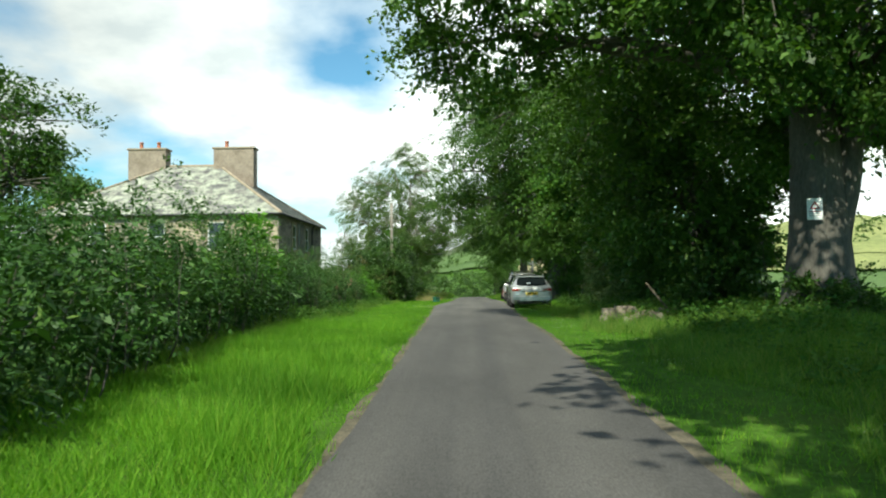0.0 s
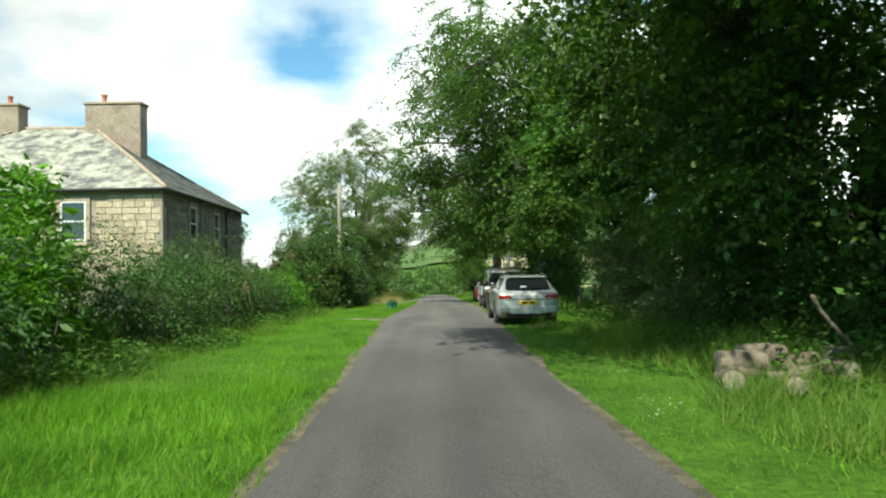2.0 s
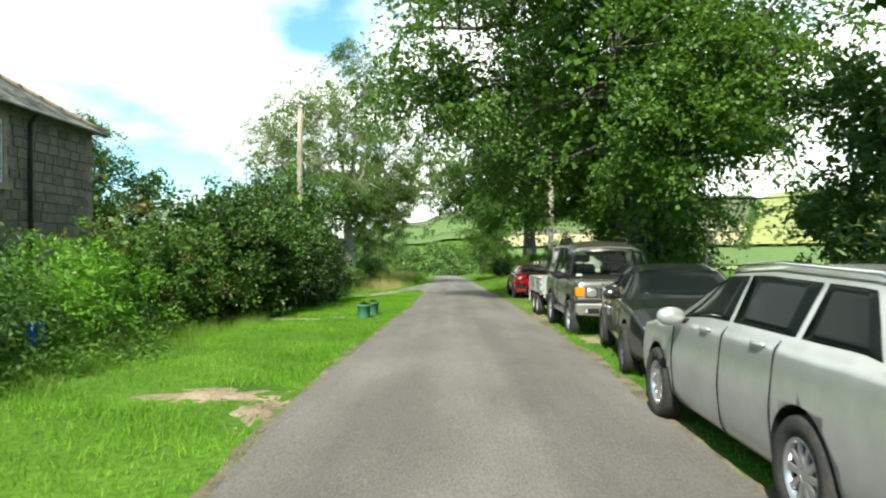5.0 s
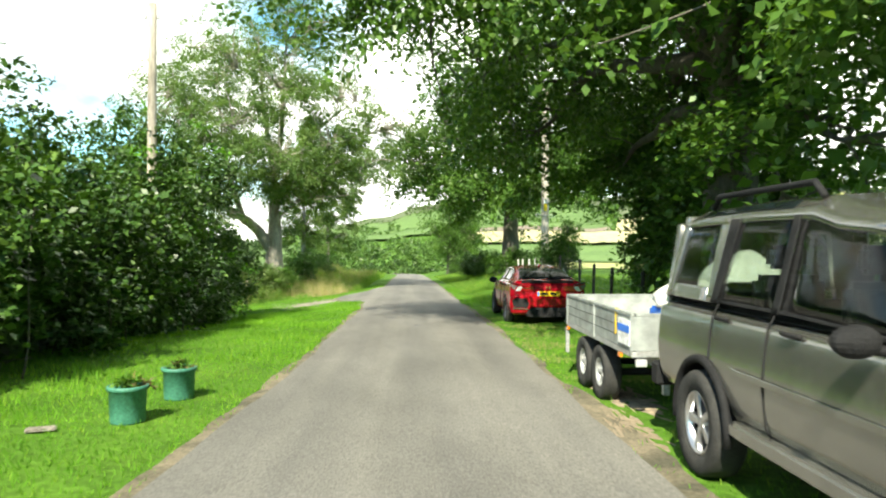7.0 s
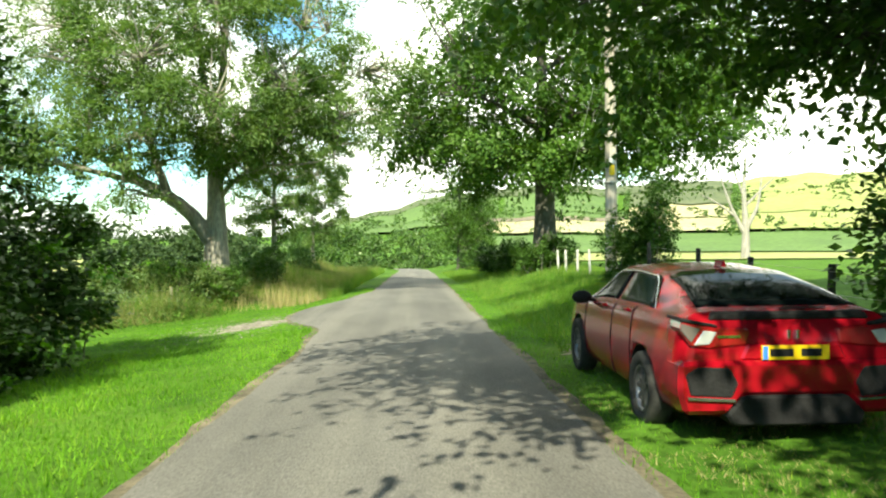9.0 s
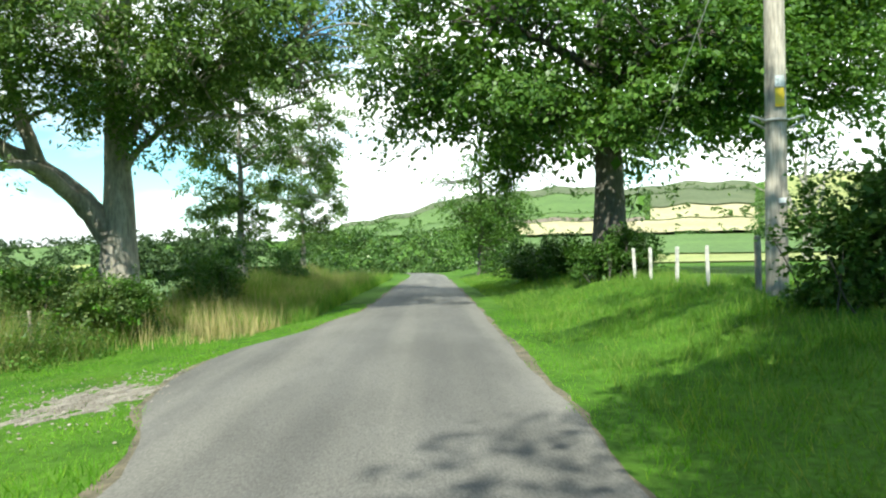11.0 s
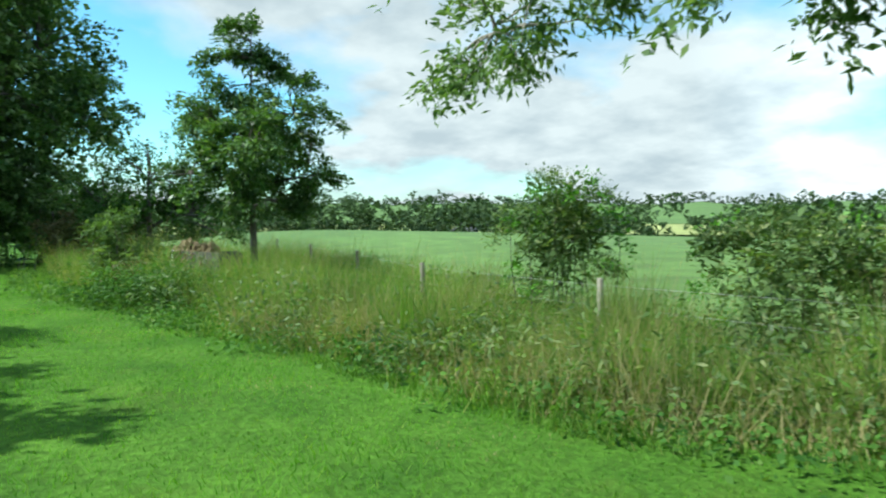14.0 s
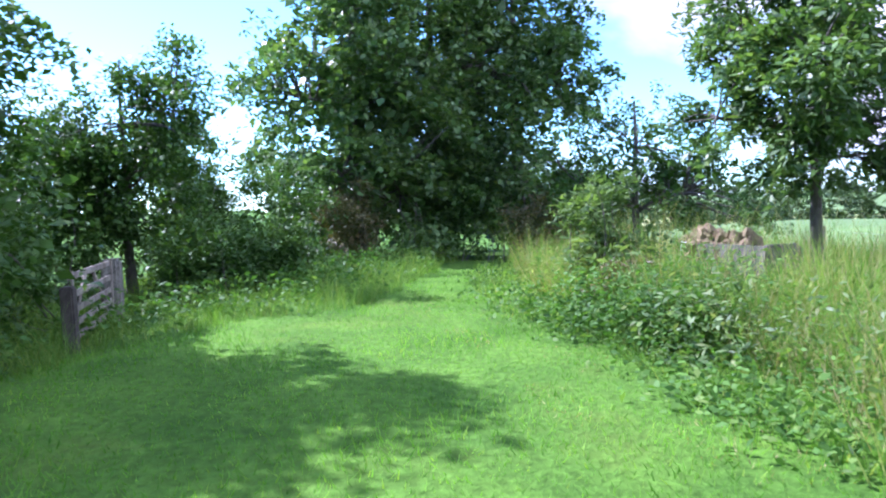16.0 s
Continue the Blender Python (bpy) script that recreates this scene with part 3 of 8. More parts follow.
beech(9.0, 27.5, 14, 0.45, [(-2.0, -1, 6.2, 2.4, 3.0, 2.6), (-1, 0, 7.5, 3.8, 4, 4.0), (0, -1, 10.5, 4, 4, 3), (-1.6, -3.5, 3.2, 2.0, 2.6, 2.4), (-0.6, 2.5, 4, 2.4, 3, 3), (3.4, -1.0, 6.0, 2.4, 2.6, 2.0), (-2.8, -2.0, 3.4, 1.4, 2.4, 2.4), (-2.4, 0.8, 3.2, 1.5, 2.2, 2.4), (-3.6, 1, 7.6, 2.6, 3, 2.6)],
      1050, 58, "dense dark beech with branches hanging to the ground", (0.17, 0.115), spread=0.75, droop=0.45)
# stands behind the start, out of view; added to shade verge and lane
beech(7.8, -3.0, 16, 0.6, [(-4, 0.5, 9.4, 3.6, 4.5, 2.4), (0, 0, 11.5, 5, 5, 3.6), (-4.2, 7.0, 10.0, 3.2, 3.6, 2.0), (-0.5, 8, 10.6, 3.6, 3.4, 2.2), (-1, -5, 8, 4, 4, 3), (2, 2, 8.5, 3.5, 4, 2.4), (-6.4, 1.5, 10.5, 2.6, 3.0, 1.8), (-4.8, 5.0, 9.8, 2.4, 2.8, 1.8), (-2.0, 3.5, 11.5, 3.0, 3.0, 2.0), (-5.6, -2.5, 9.4, 2.6, 2.6, 1.8), (-5.4, 6.5, 9.0, 2.4, 3.0, 1.8), (-3.0, 4.5, 9.0, 2.6, 2.6, 1.8)], 1150, 34, "unseen tall beech shading the grass verge", (0.36, 0.25), spread=0.9, droop=0.4)
tree("maple_tree", 9.6, 36.5, at_land(9.6, 36.5), 13, 0.35, [(-3.2, -2.5, 5.4, 2.4, 2.4, 1.8), (0, 0, 8.5, 3.6, 4, 3.6), (-2.2, 1.5, 7.8, 2.8, 3, 2.6), (1.5, -3, 6.5, 3.2, 3, 3), (-1.5, -3.5, 8.2, 2.4, 2.4, 2.0)], 560, 64, (0.22, 0.18), M_BARK, M_WEED,
     "broad-leaved maple with fresh green leaves", group="lane maples", droop=0.35, inner=80)
beech(6.9, 53.8, 18, 0.6, [(-4.6, -0.5, 7.6, 3.6, 3.8, 3.6), (-7.3, 0.6, 7.4, 2.3, 2.4, 1.8), (0, 0, 11, 5.5, 5.5, 5), (-3.2, 3.5, 7.2, 3.6, 4.0, 2.6), (2.0, 2, 9.0, 4.2, 5, 3.8), (-2, -4.5, 11.5, 4.6, 4.4, 4.2), (-2.5, -3.5, 10.0, 4.2, 4.0, 3.2), (-0.5, -2.0, 13.0, 4.0, 4.0, 3.0), (-1.5, -6.0, 6.0, 3.4, 3.0, 3.0), (0.8, 6.2, 5.8, 3.8, 3.4, 2.2), (-2.8, 7.4, 4.8, 2.4, 2.4, 1.2), (-4.6, 6.0, 6.0, 2.2, 2.6, 1.2), (2.5, -4, 7.4, 3.4, 4.0, 2.8), (3.6, 5.0, 3.4, 2.0, 3.4, 2.4), (0.2, -1.4, 2.4, 1.7, 2.0, 2.3), (0.6, 1.6, 2.2, 1.8, 1.6, 2.2), (-0.2, -3.8, 3.0, 1.8, 1.6, 2.0), (1.6, 7.2, 4.6, 2.6, 2.0, 1.3), (1.2, 3.6, 2.3, 1.3, 1.6, 2.3), (-2.4, 6.0, 8.8, 3.2, 3.0, 1.8), (1.0, 4.4, 3.6, 1.5, 2.0, 1.6), (2.0, 5.2, 2.0, 1.3, 1.6, 2.0), (-0.9, -7.2, 4.6, 1.5, 1.8, 1.5), (1.0, -6.6, 6.4, 2.4, 2.4, 1.9), (-2.4, -7.4, 6.8, 2.4, 2.2, 1.8), (-4.8, 6.6, 13.5, 2.6, 3.0, 2.0), (1.0, -8.0, 12.0, 4.5, 3.4, 3.0), (-3.0, -8.0, 12.5, 3.0, 3.0, 2.4), (-0.2, 6.4, 3.9, 1.3, 1.7, 1.0), (1.4, 8.0, 6.4, 2.4, 2.2, 1.8), (0.8, 7.0, 5.2, 2.6, 2.2, 1.3), (-1.0, 8.2, 6.4, 2.6, 2.2, 1.2), (-3.2, 7.8, 7.4, 2.6, 2.4, 1.2), (0.2, -6.9, 5.6, 1.8, 1.8, 1.6), (-0.7, -7.0, 5.0, 1.6, 1.7, 1.5), (0.9, -6.8, 6.0, 2.2, 2.2, 1.8), (0.4, -7.4, 4.8, 1.6, 1.4, 1.3), (-0.7, -2.2, 3.4, 1.2, 0.9, 2.0), (-1.0, -1.7, 5.6, 1.4, 1.0, 1.6), (0.6, -2.2, 4.4, 1.2, 0.9, 1.8), (-7.6, 0.0, 9.5, 2.0, 3.0, 3.0), (-6.0, -1.0, 13.2, 2.5, 3.0, 3.0), (-3.6, -1.0, 15.8, 3.2, 3.2, 2.6)],
      3700, 56, "huge beech arching over the lane beside parked cars", (0.15, 0.102), spread=0.72, droop=0.5, fork=0.3)
beech(6.9, 83.6, 16, 0.55, [(-3.6, -1, 7.4, 3.8, 4.2, 3.2), (3.6, -0.5, 7.6, 4.6, 4.4, 3.4), (0, 0, 11.5, 6.4, 5.6, 4.4), (-5.4, 1.5, 6.2, 2.4, 2.6, 2.0), (1.5, -3, 6.5, 3.0, 2.4, 2.2), (-1, 3, 5.4, 3.6, 3, 2.4), (0.2, -1.8, 4.6, 2.2, 1.6, 1.2), (-2.2, -1.4, 5.0, 2.2, 1.8, 1.2), (2.2, -1.4, 5.0, 2.2, 1.8, 1.2), (6.8, 0.5, 6.6, 3.0, 3.4, 2.6), (5.6, 0.5, 10.5, 4.0, 4.0, 3.4), (8.6, 1.0, 8.6, 2.6, 3.0, 2.4)],
      1950, 54, "large spreading beech beside the road", (0.185, 0.125), spread=0.75, droop=0.55, fork=0.25)
beech(4.9, 112, 11, 0.3, [(0, 0, 6.5, 2.9, 2.9, 4.2), (-1.0, 0, 3.4, 2.6, 2.6, 2.4), (1.2, 0.5, 4.0, 2.6, 2.6, 2.6), (0.3, -0.4, 1.7, 2.2, 2.0, 1.6)], 420, 50, "smaller beech further down the lane", spread=0.6, droop=0.5)

ASH = (0.19, 0.07)
tree("ash_tree", -6.45, 78.9, at_land(-6.45, 78.9), 9.4, 0.54, [(0.3, -1.9, 5.3, 1.8, 1.2, 1.0), (-2.6, -2.2, 6.9, 2.0, 1.4, 1.2), (1.9, -1.6, 5.7, 1.6, 1.2, 0.9), (1.0, -3.6, 6.4, 2.6, 1.8, 1.4), (-1.5, -3.8, 5.2, 2.2, 1.6, 1.0), (3.2, -2.5, 7.0, 2.2, 1.8, 1.4), (-6.9, -3.6, 3.6, 1.0, 0.9, 0.9), (-1.2, -0.6, 4.9, 1.6, 1.2, 0.8), (0.6, -1.0, 4.8, 1.4, 1.2, 0.7), (1.6, 0.4, 5.0, 1.5, 1.2, 0.8), (2.8, -0.6, 4.9, 1.4, 1.1, 0.7), (-3.0, -1.4, 5.2, 1.5, 1.2, 0.7), (-4.6, -2.4, 5.0, 1.4, 1.2, 0.7), (0.0, 0.8, 5.8, 1.6, 1.4, 0.9), (3.8, 0.6, 6.2, 1.5, 1.3, 0.8), (-2.0, -3.6, 3.5, 1.3, 1.0, 0.8), (-4.2, -1.5, 8.0, 3.0, 2.6, 2.0), (-1.8, -1, 11, 3.2, 3.2, 2.6), (1.2, 0.5, 13.5, 3.2, 3.2, 2.8), (3.4, -0.5, 9.5, 2.8, 2.8, 2.4), (4.8, -1.2, 6.4, 2.4, 2.2, 1.2), (-0.5, -2.8, 6.6, 2.2, 1.8, 1.3), (-3.4, -2.8, 5.6, 2.4, 1.8, 1.2), (2.4, -2.4, 5.6, 2.0, 1.6, 1.0), (-1.4, -3.4, 7.8, 2.4, 2.0, 1.4), (-6.0, -3.6, 4.4, 1.7, 1.5, 1.3), (-3.0, 1.5, 12.5, 2.8, 2.8, 2.4), (0, 0, 15.6, 2.2, 2.2, 1.8), (-6.2, -1.0, 5.6, 1.7, 1.6, 1.0), (0.8, -2.2, 9.8, 2.4, 2.0, 1.8), (5.6, 0.5, 8.2, 2.2, 2.0, 1.6), (-5.6, 0.5, 10.0, 2.4, 2.2, 1.8)],
     2100, 60, (0.17, 0.062), M_ASHBARK, M_ASH, "old ash with short thick pale trunk and wide spreading crown", group="roadside ashes", spread=0.45, fork=0.45, droop=0.4, twigs=0.6, flare=1.35, tuft=2.5,
     limbs=[([(0, 0, 1.6), (-0.4, -0.15, 2.4), (-1.0, -0.4, 3.15), (-1.8, -0.75, 3.75), (-2.6, -1.1, 4.2), (-3.4, -1.6, 4.9), (-4.6, -2.2, 5.4), (-6.0, -3.0, 5.5)], 0.37, 0.03),
            ([(-2.3, -0.95, 4.05), (-3.6, -1.8, 4.35), (-4.8, -2.8, 4.7), (-6.0, -3.5, 4.7), (-6.8, -4.0, 4.3)], 0.12, 0.02),
            ([(-1.5, -0.6, 3.5), (-1.95, -0.8, 4.8), (-2.3, -0.8, 6.2), (-2.6, -0.8, 8.0), (-2.9, -0.6, 10.5)], 0.19, 0.03),
            ([(-2.6, -1.1, 4.2), (-3.3, -1.2, 5.6), (-3.9, -1.2, 7.6), (-4.4, -1.0, 9.6)], 0.13, 0.03),
            ([(0, 0, 5.8), (-0.4, 0.1, 7.6), (-0.7, 0.2, 10.5), (-0.9, 0.2, 13.0)], 0.2, 0.04), ([(0.05, 0, 6.0), (0.4, 0, 8.2), (0.5, 0, 10.5), (0.6, 0.1, 14.5)], 0.2, 0.04),
            ([(0.05, 0, 4.0), (0.5, -0.1, 4.9), (1.5, -0.3, 5.5), (2.5, -0.5, 5.75), (3.1, -0.6, 6.4), (3.7, -0.6, 7.4)], 0.17, 0.03),
            ([(0.05, 0, 3.4), (0.9, -0.6, 4.3), (2.2, -1.0, 4.75), (3.5, -1.2, 4.6), (4.8, -1.4, 4.9)], 0.1, 0.02),
            ([(0.1, 0, 4.8), (1.2, 0.4, 7.0), (2.4, 0.6, 8.8), (4.2, 0.8, 10.0)], 0.16, 0.03)])
tree("ash_tree", -6.6, 91, at_land(-6.6, 91), 10.5, 0.19, [(0, 0, 7.4, 2.2, 2.2, 2.4), (1.8, -0.5, 5.2, 2.0, 1.8, 1.5), (-1.6, 0.3, 5.6, 1.8, 1.8, 1.6), (0.3, 0, 9.4, 1.4, 1.4, 1.3), (3.2, 0.4, 6.4, 1.6, 1.5, 1.2), (0.5, 0, 3.6, 1.6, 1.5, 1.2), (-0.9, 0.3, 2.8, 1.4, 1.3, 1.0)], 330, 90, ASH, M_ASHBARK, M_ASH,
     "slender young ash in the roadside hedge", group="roadside ashes", spread=0.45, tuft=2.5)
tree("ash_tree", -6.4, 104, at_land(-6.4, 104), 9.5, 0.17, [(0, 0, 6.4, 2.4, 2.2, 2.4), (1.6, 0, 4.6, 1.8, 1.8, 1.6), (-1.4, 0, 4.2, 1.8, 1.8, 1.5), (0.3, 0, 2.6, 1.6, 1.5, 1.0)], 230, 90, ASH, M_ASHBARK, M_ASH, "slender young ash in the roadside hedge", group="roadside ashes", spread=0.45, tuft=2.5)
tree("ash_tree", -24.6, 74.3, at_land(-24.6, 74.3), 7.6, 0.12, [(0, 0, 5.7, 1.2, 1.2, 1.2), (-1.1, 0.4, 4.0, 1.2, 1.1, 1.1), (1.2, -0.4, 3.7, 1.2, 1.1, 1.1), (0.3, 1.1, 4.7, 1.2, 1.1, 1.1), (-0.3, -1.1, 4.5, 1.2, 1.1, 1.1), (0, 0, 6.7, 0.7, 0.7, 0.7), (-1.5, -0.3, 2.9, 0.9, 0.9, 0.6), (0.4, -1.7, 3.0, 0.9, 0.9, 0.7), (0.2, 1.6, 2.9, 0.9, 0.9, 0.7), (0.2, 0.2, 2.3, 1.1, 1.1, 0.7)], 420, 60, ASH, M_BARK, M_SYC, "young ash standing by the field fence", group="roadside ashes", spread=0.32, tuft=3.0)
for dx, dy, h in ((0, 0.4, 15), (3.0, -1.8, 13), (-1, 3.4, 14)):
    tree("sycamore_tree", -38 + dx, 65.4 + dy, at_land(-38 + dx, 65.4 + dy), h, 0.32, [(0, 0, h * 0.62, 2.8, 2.6, 3.4), (1.0, -1.4, h * 0.4, 2.3, 2.0, 2.6), (0.6, 1.4, h * 0.42, 2.3, 2.0, 2.8), (0, 0, h * 0.85, 2.2, 2.2, 2.0), (1.6, 0, 2.8, 2.0, 2.2, 1.6), (0.4, 1.6, 2.2, 1.8, 1.8, 1.5), (0.4, -1.8, 2.4, 1.8, 1.8, 1.5)], 460, 60, (0.23, 0.15), M_BARK, M_SYC,
         "tall dense sycamore over the end of the grass track", group="track trees", spread=0.7, inner=110)
tree("hawthorn_tree", -31.5, 72.2, at_land(-31.5, 72.2), 5.4, 0.14, [(0, 0, 3.0, 2.4, 2.2, 1.5), (0.4, 1.2, 1.8, 1.8, 1.8, 1.2), (-0.3, -1.2, 2.0, 1.8, 1.6, 1.3)], 170, 70, (0.12, 0.07), M_BARK, M_HEDGE, "dark rounded hawthorn beside the grass track", group="hawthorns", inner=90)
tree("hawthorn_tree", -26.0, 61.0, at_land(-26, 61), 6.0, 0.12, [(0, 0, 3.6, 1.7, 1.9, 1.6), (0.5, -1.4, 2.4, 1.5, 1.6, 1.4), (0, 1.2, 4.2, 1.1, 1.2, 1.2)], 190, 75, (0.13, 0.08), M_BARK, M_HEDGE, "open twiggy hawthorn behind the field gate", group="hawthorns", twigs=0.9)
tree("hawthorn_tree", -15.2, 58.8, at_land(-15.2, 58.8), 8.5, 0.18, [(0, 0, 5.6, 2.0, 2.0, 1.9), (-0.9, 1.0, 3.4, 1.7, 1.6, 1.6), (0.8, -0.6, 3.2, 1.7, 1.6, 1.6), (0, 0, 7.4, 1.2, 1.2, 1.1), (0.3, 0.6, 5.4, 1.6, 1.6, 1.8)], 300, 64, (0.13, 0.08), M_BARK, M_HEDGE, "tall hawthorn in the field hedge", group="hawthorns", inner=90)
tree("hawthorn_tree", -19.6, 60.2, at_land(-19.6, 60.2), 8.8, 0.18, [(0, 0, 5.6, 2.1, 2.0, 1.9), (-0.9, 1.0, 3.0, 1.6, 1.5, 1.6), (0.6, 1.4, 1.5, 1.6, 1.4, 1.3), (0, 0, 7.6, 1.3, 1.3, 1.2), (1.0, 0.6, 4.2, 1.6, 1.5, 1.5), (-0.2, 2.7, 1.2, 1.1, 1.2, 1.3), (-0.1, 2.2, 3.2, 1.4, 1.4, 1.4)], 430, 75, (0.13, 0.08), M_BARK, M_HEDGE, "leafy hawthorn overhanging the gate", group="hawthorns", inner=90)
# never in view; added for the shadow it lays across the track mouth
tree("hawthorn_tree", -14.9, 62.4, at_land(-14.9, 62.4), 6.6, 0.15, [(0, 0, 4.4, 1.6, 1.4, 1.5), (-0.5, 0.4, 2.8, 1.5, 1.2, 1.2), (0.7, 0.2, 5.6, 1.3, 1.1, 0.9), (0.5, -0.4, 2.4, 1.4, 1.2, 1.2)], 230, 60, (0.14, 0.09), M_BARK, M_HEDGE, "unseen hawthorn shading the mouth of the grass track", group="hawthorns", inner=110)
# another unseen tree, added to widen the shade on the turf
tree("hawthorn_tree", -17.2, 61.0, at_land(-17.2, 61.0), 7.0, 0.15, [(0, 0, 5.0, 1.6, 1.4, 1.5), (-0.6, 0.3, 3.4, 1.5, 1.3, 1.3), (0.8, -0.2, 3.2, 1.4, 1.2, 1.3), (0.2, 0.2, 6.2, 1.0, 1.0, 0.9)], 200, 46, (0.17, 0.11), M_BARK, M_HEDGE, "unseen hawthorn shading the turf beside the turn", group="hawthorns", inner=60)
tree("elder_tree", -11.2, 16.5, at_land(-11.2, 16.5), 7.2, 0.16, [(0, 0, 5.0, 1.9, 1.9, 1.7), (1.0, -0.8, 3.4, 1.9, 1.8, 1.5), (-0.6, 0.9, 3.2, 2.0, 2.0, 1.6)], 220, 64, (0.14, 0.07), M_BARK, M_HEDGE, "tall elder rising out of the garden hedge", category="tree", twigs=0.7)

# ---- hedges and bushes ----
SMALL = (0.09, 0.05)


def garden_hedge(y0, y1, top, front, depth, mat, label, n, per=46, leaf=(0.11, 0.042), extra=()):
    lobes = []
    y = y0
    while y < y1:
        r = rng.uniform(0.7, 1.1)
        g = at_land(-6, y)
        lobes.append((front - depth * 0.5 + rng.normal() * 0.25, y + r, g + top * 0.46 + rng.normal() * 0.14, depth * 0.52, r * 1.25, top * 0.54))
        lobes.append((front - 0.7 + rng.normal() * 0.2, y + r * 0.6, g + top * 0.3, 0.8, r * 1.1, top * 0.4))
        y += r * 1.3
    return bush("hedge", lobes, n, per, leaf, mat, label, "hedge", group="garden hedge", extra=extra, spread=0.34, thick=0.22, droop=0.55, inner=0.9, tuft=2.0, fill=0.7)


M_BRACKEN = leafy("bracken_fronds", (0.03, 0.075, 0.02), (0.055, 0.125, 0.03), 0.2, 0.5, (0.08, 0.16, 0.04), 0.2)
garden_hedge(-2.5, 9, 2.75, -4.2, 4.0, M_BRACKEN, "overgrown mixed garden hedge of ferns and brambles", 700, extra=[(M_WEED, 70, 40, (0.12, 0.04))])
garden_hedge(9, 20.5, 2.9, -4.9, 4.0, M_BRACKEN, "overgrown mixed garden hedge of ferns and brambles", 720, extra=[(M_WEED, 60, 40, (0.12, 0.04))])
garden_hedge(24, 33, 2.55, -5.2, 3.4, M_BRACKEN, "straggly garden hedge with long shoots", 640, leaf=(0.08, 0.03), extra=[(M_WILLOW, 150, 40, (0.08, 0.025)), (M_RUST, 40, 36, (0.06, 0.035))])
garden_hedge(33, 38.5, 2.1, -5.3, 2.6, M_BRACKEN, "low garden hedge with wild flowers", 380, leaf=(0.08, 0.035), extra=[(M_RUST, 60, 36, (0.06, 0.035)), (M_WILLOW, 50, 36, (0.08, 0.025))])
bush("elder_bush", [(-6.9, 23.2, 2.1, 1.0, 1.1, 1.3), (-6.6, 22.4, 1.3, 1.2, 1.1, 1.1), (-7.1, 23.9, 1.2, 1.1, 1.0, 1.0), (-6.8, 23.3, 3.1, 0.5, 0.6, 0.6)], 150, 60, (0.15, 0.06), M_BRIGHT, "tall bright green elder bush in the hedge", spread=0.26)
bush("privet_bush", [(-6.0, 39.6, 0.95, 1.3, 1.5, 1.05), (-6.2, 41.2, 1.0, 1.2, 1.2, 1.0)], 190, 64, (0.07, 0.035), M_BRIGHT, "rounded clipped bright green privet bush", spread=0.16)
bush("viburnum_bush", [(-6.6, 43.6, 1.2, 1.5, 1.6, 1.4), (-5.9, 45.2, 1.0, 1.3, 1.4, 1.2)], 220, 60, (0.1, 0.06), M_HEDGE, "dark viburnum with reddish tips", extra=[(M_RUST, 50, 40, (0.09, 0.05))])
SHRUB = (0.14, 0.085)
bush("tall_shrub", [(-5.3, 47.4, 0.5, 1.0, 1.6, 0.9), (-5.2, 50.0, 0.5, 0.9, 1.6, 0.9), (-6.4, 47.6, 1.5, 1.8, 1.9, 1.8), (-5.6, 49.4, 1.5, 1.6, 1.6, 1.7), (-6.8, 50.5, 2.2, 1.9, 1.9, 1.7)], 520, 50, SHRUB, M_SHADED_LAUREL, "dense dark laurel thicket along the verge", "bush", 0.3, "verge thicket", extra=[(M_RUST, 24, 30, (0.1, 0.06))])
bush("tall_shrub", [(-5.2, 52.6, 0.4, 0.9, 1.6, 0.9), (-5.2, 55.4, 0.4, 0.9, 1.7, 0.9), (-5.8, 52.6, 1.6, 1.7, 1.8, 1.8), (-6.6, 54.6, 2.1, 1.9, 1.9, 2.0), (-5.7, 56.4, 1.4, 1.6, 1.7, 1.8)], 540, 50, SHRUB, M_SHADED_LAUREL, "dense dark laurel thicket along the verge", "bush", 0.3, "verge thicket")
bush("tall_shrub", [(-5.5, 58.4, 0.4, 1.0, 1.7, 1.0), (-5.5, 61.4, 0.2, 1.0, 1.7, 1.0), (-5.7, 64.2, 0.0, 1.0, 1.6, 1.0), (-6.6, 58.6, 2.2, 1.9, 1.9, 2.3), (-6.4, 61.2, 2.8, 1.9, 2.0, 2.6), (-6.9, 63.6, 2.0, 1.7, 1.8, 2.2), (-6.3, 65.6, 1.0, 1.4, 1.3, 1.6)], 700, 50, SHRUB, M_SHADED_LAUREL, "tall dark thicket with a bright leafy top", "bush", 0.3, "verge thicket", extra=[(M_BRIGHT, 40, 40, SHRUB)])
# right side undergrowth
bush("elder_bush", [(6.9, 31.8, 1.3, 1.2, 1.5, 1.3), (7.0, 34.2, 1.6, 1.3, 1.7, 1.5), (7.4, 36.6, 1.9, 1.4, 1.6, 1.6), (8.4, 38.0, 3.2, 1.5, 1.9, 1.6), (8.7, 33.4, 3.0, 1.3, 2.1, 1.6)], 470, 64, (0.13, 0.035), M_WILLOW, "tangled elder bush with russet seed heads behind parked cars", "bush", 0.24, extra=[(M_RUST, 90, 40, (0.08, 0.05))])
bush("elder_bush", [(6.6, 29.2, 0.9, 1.1, 1.2, 0.9), (6.2, 27.2, 0.7, 0.9, 1.0, 0.7), (7.6, 39.6, 1.5, 1.3, 1.6, 1.5)], 220, 64, (0.13, 0.035), M_WILLOW, "low tangled bush of willowherb and bramble", "bush", 0.24)
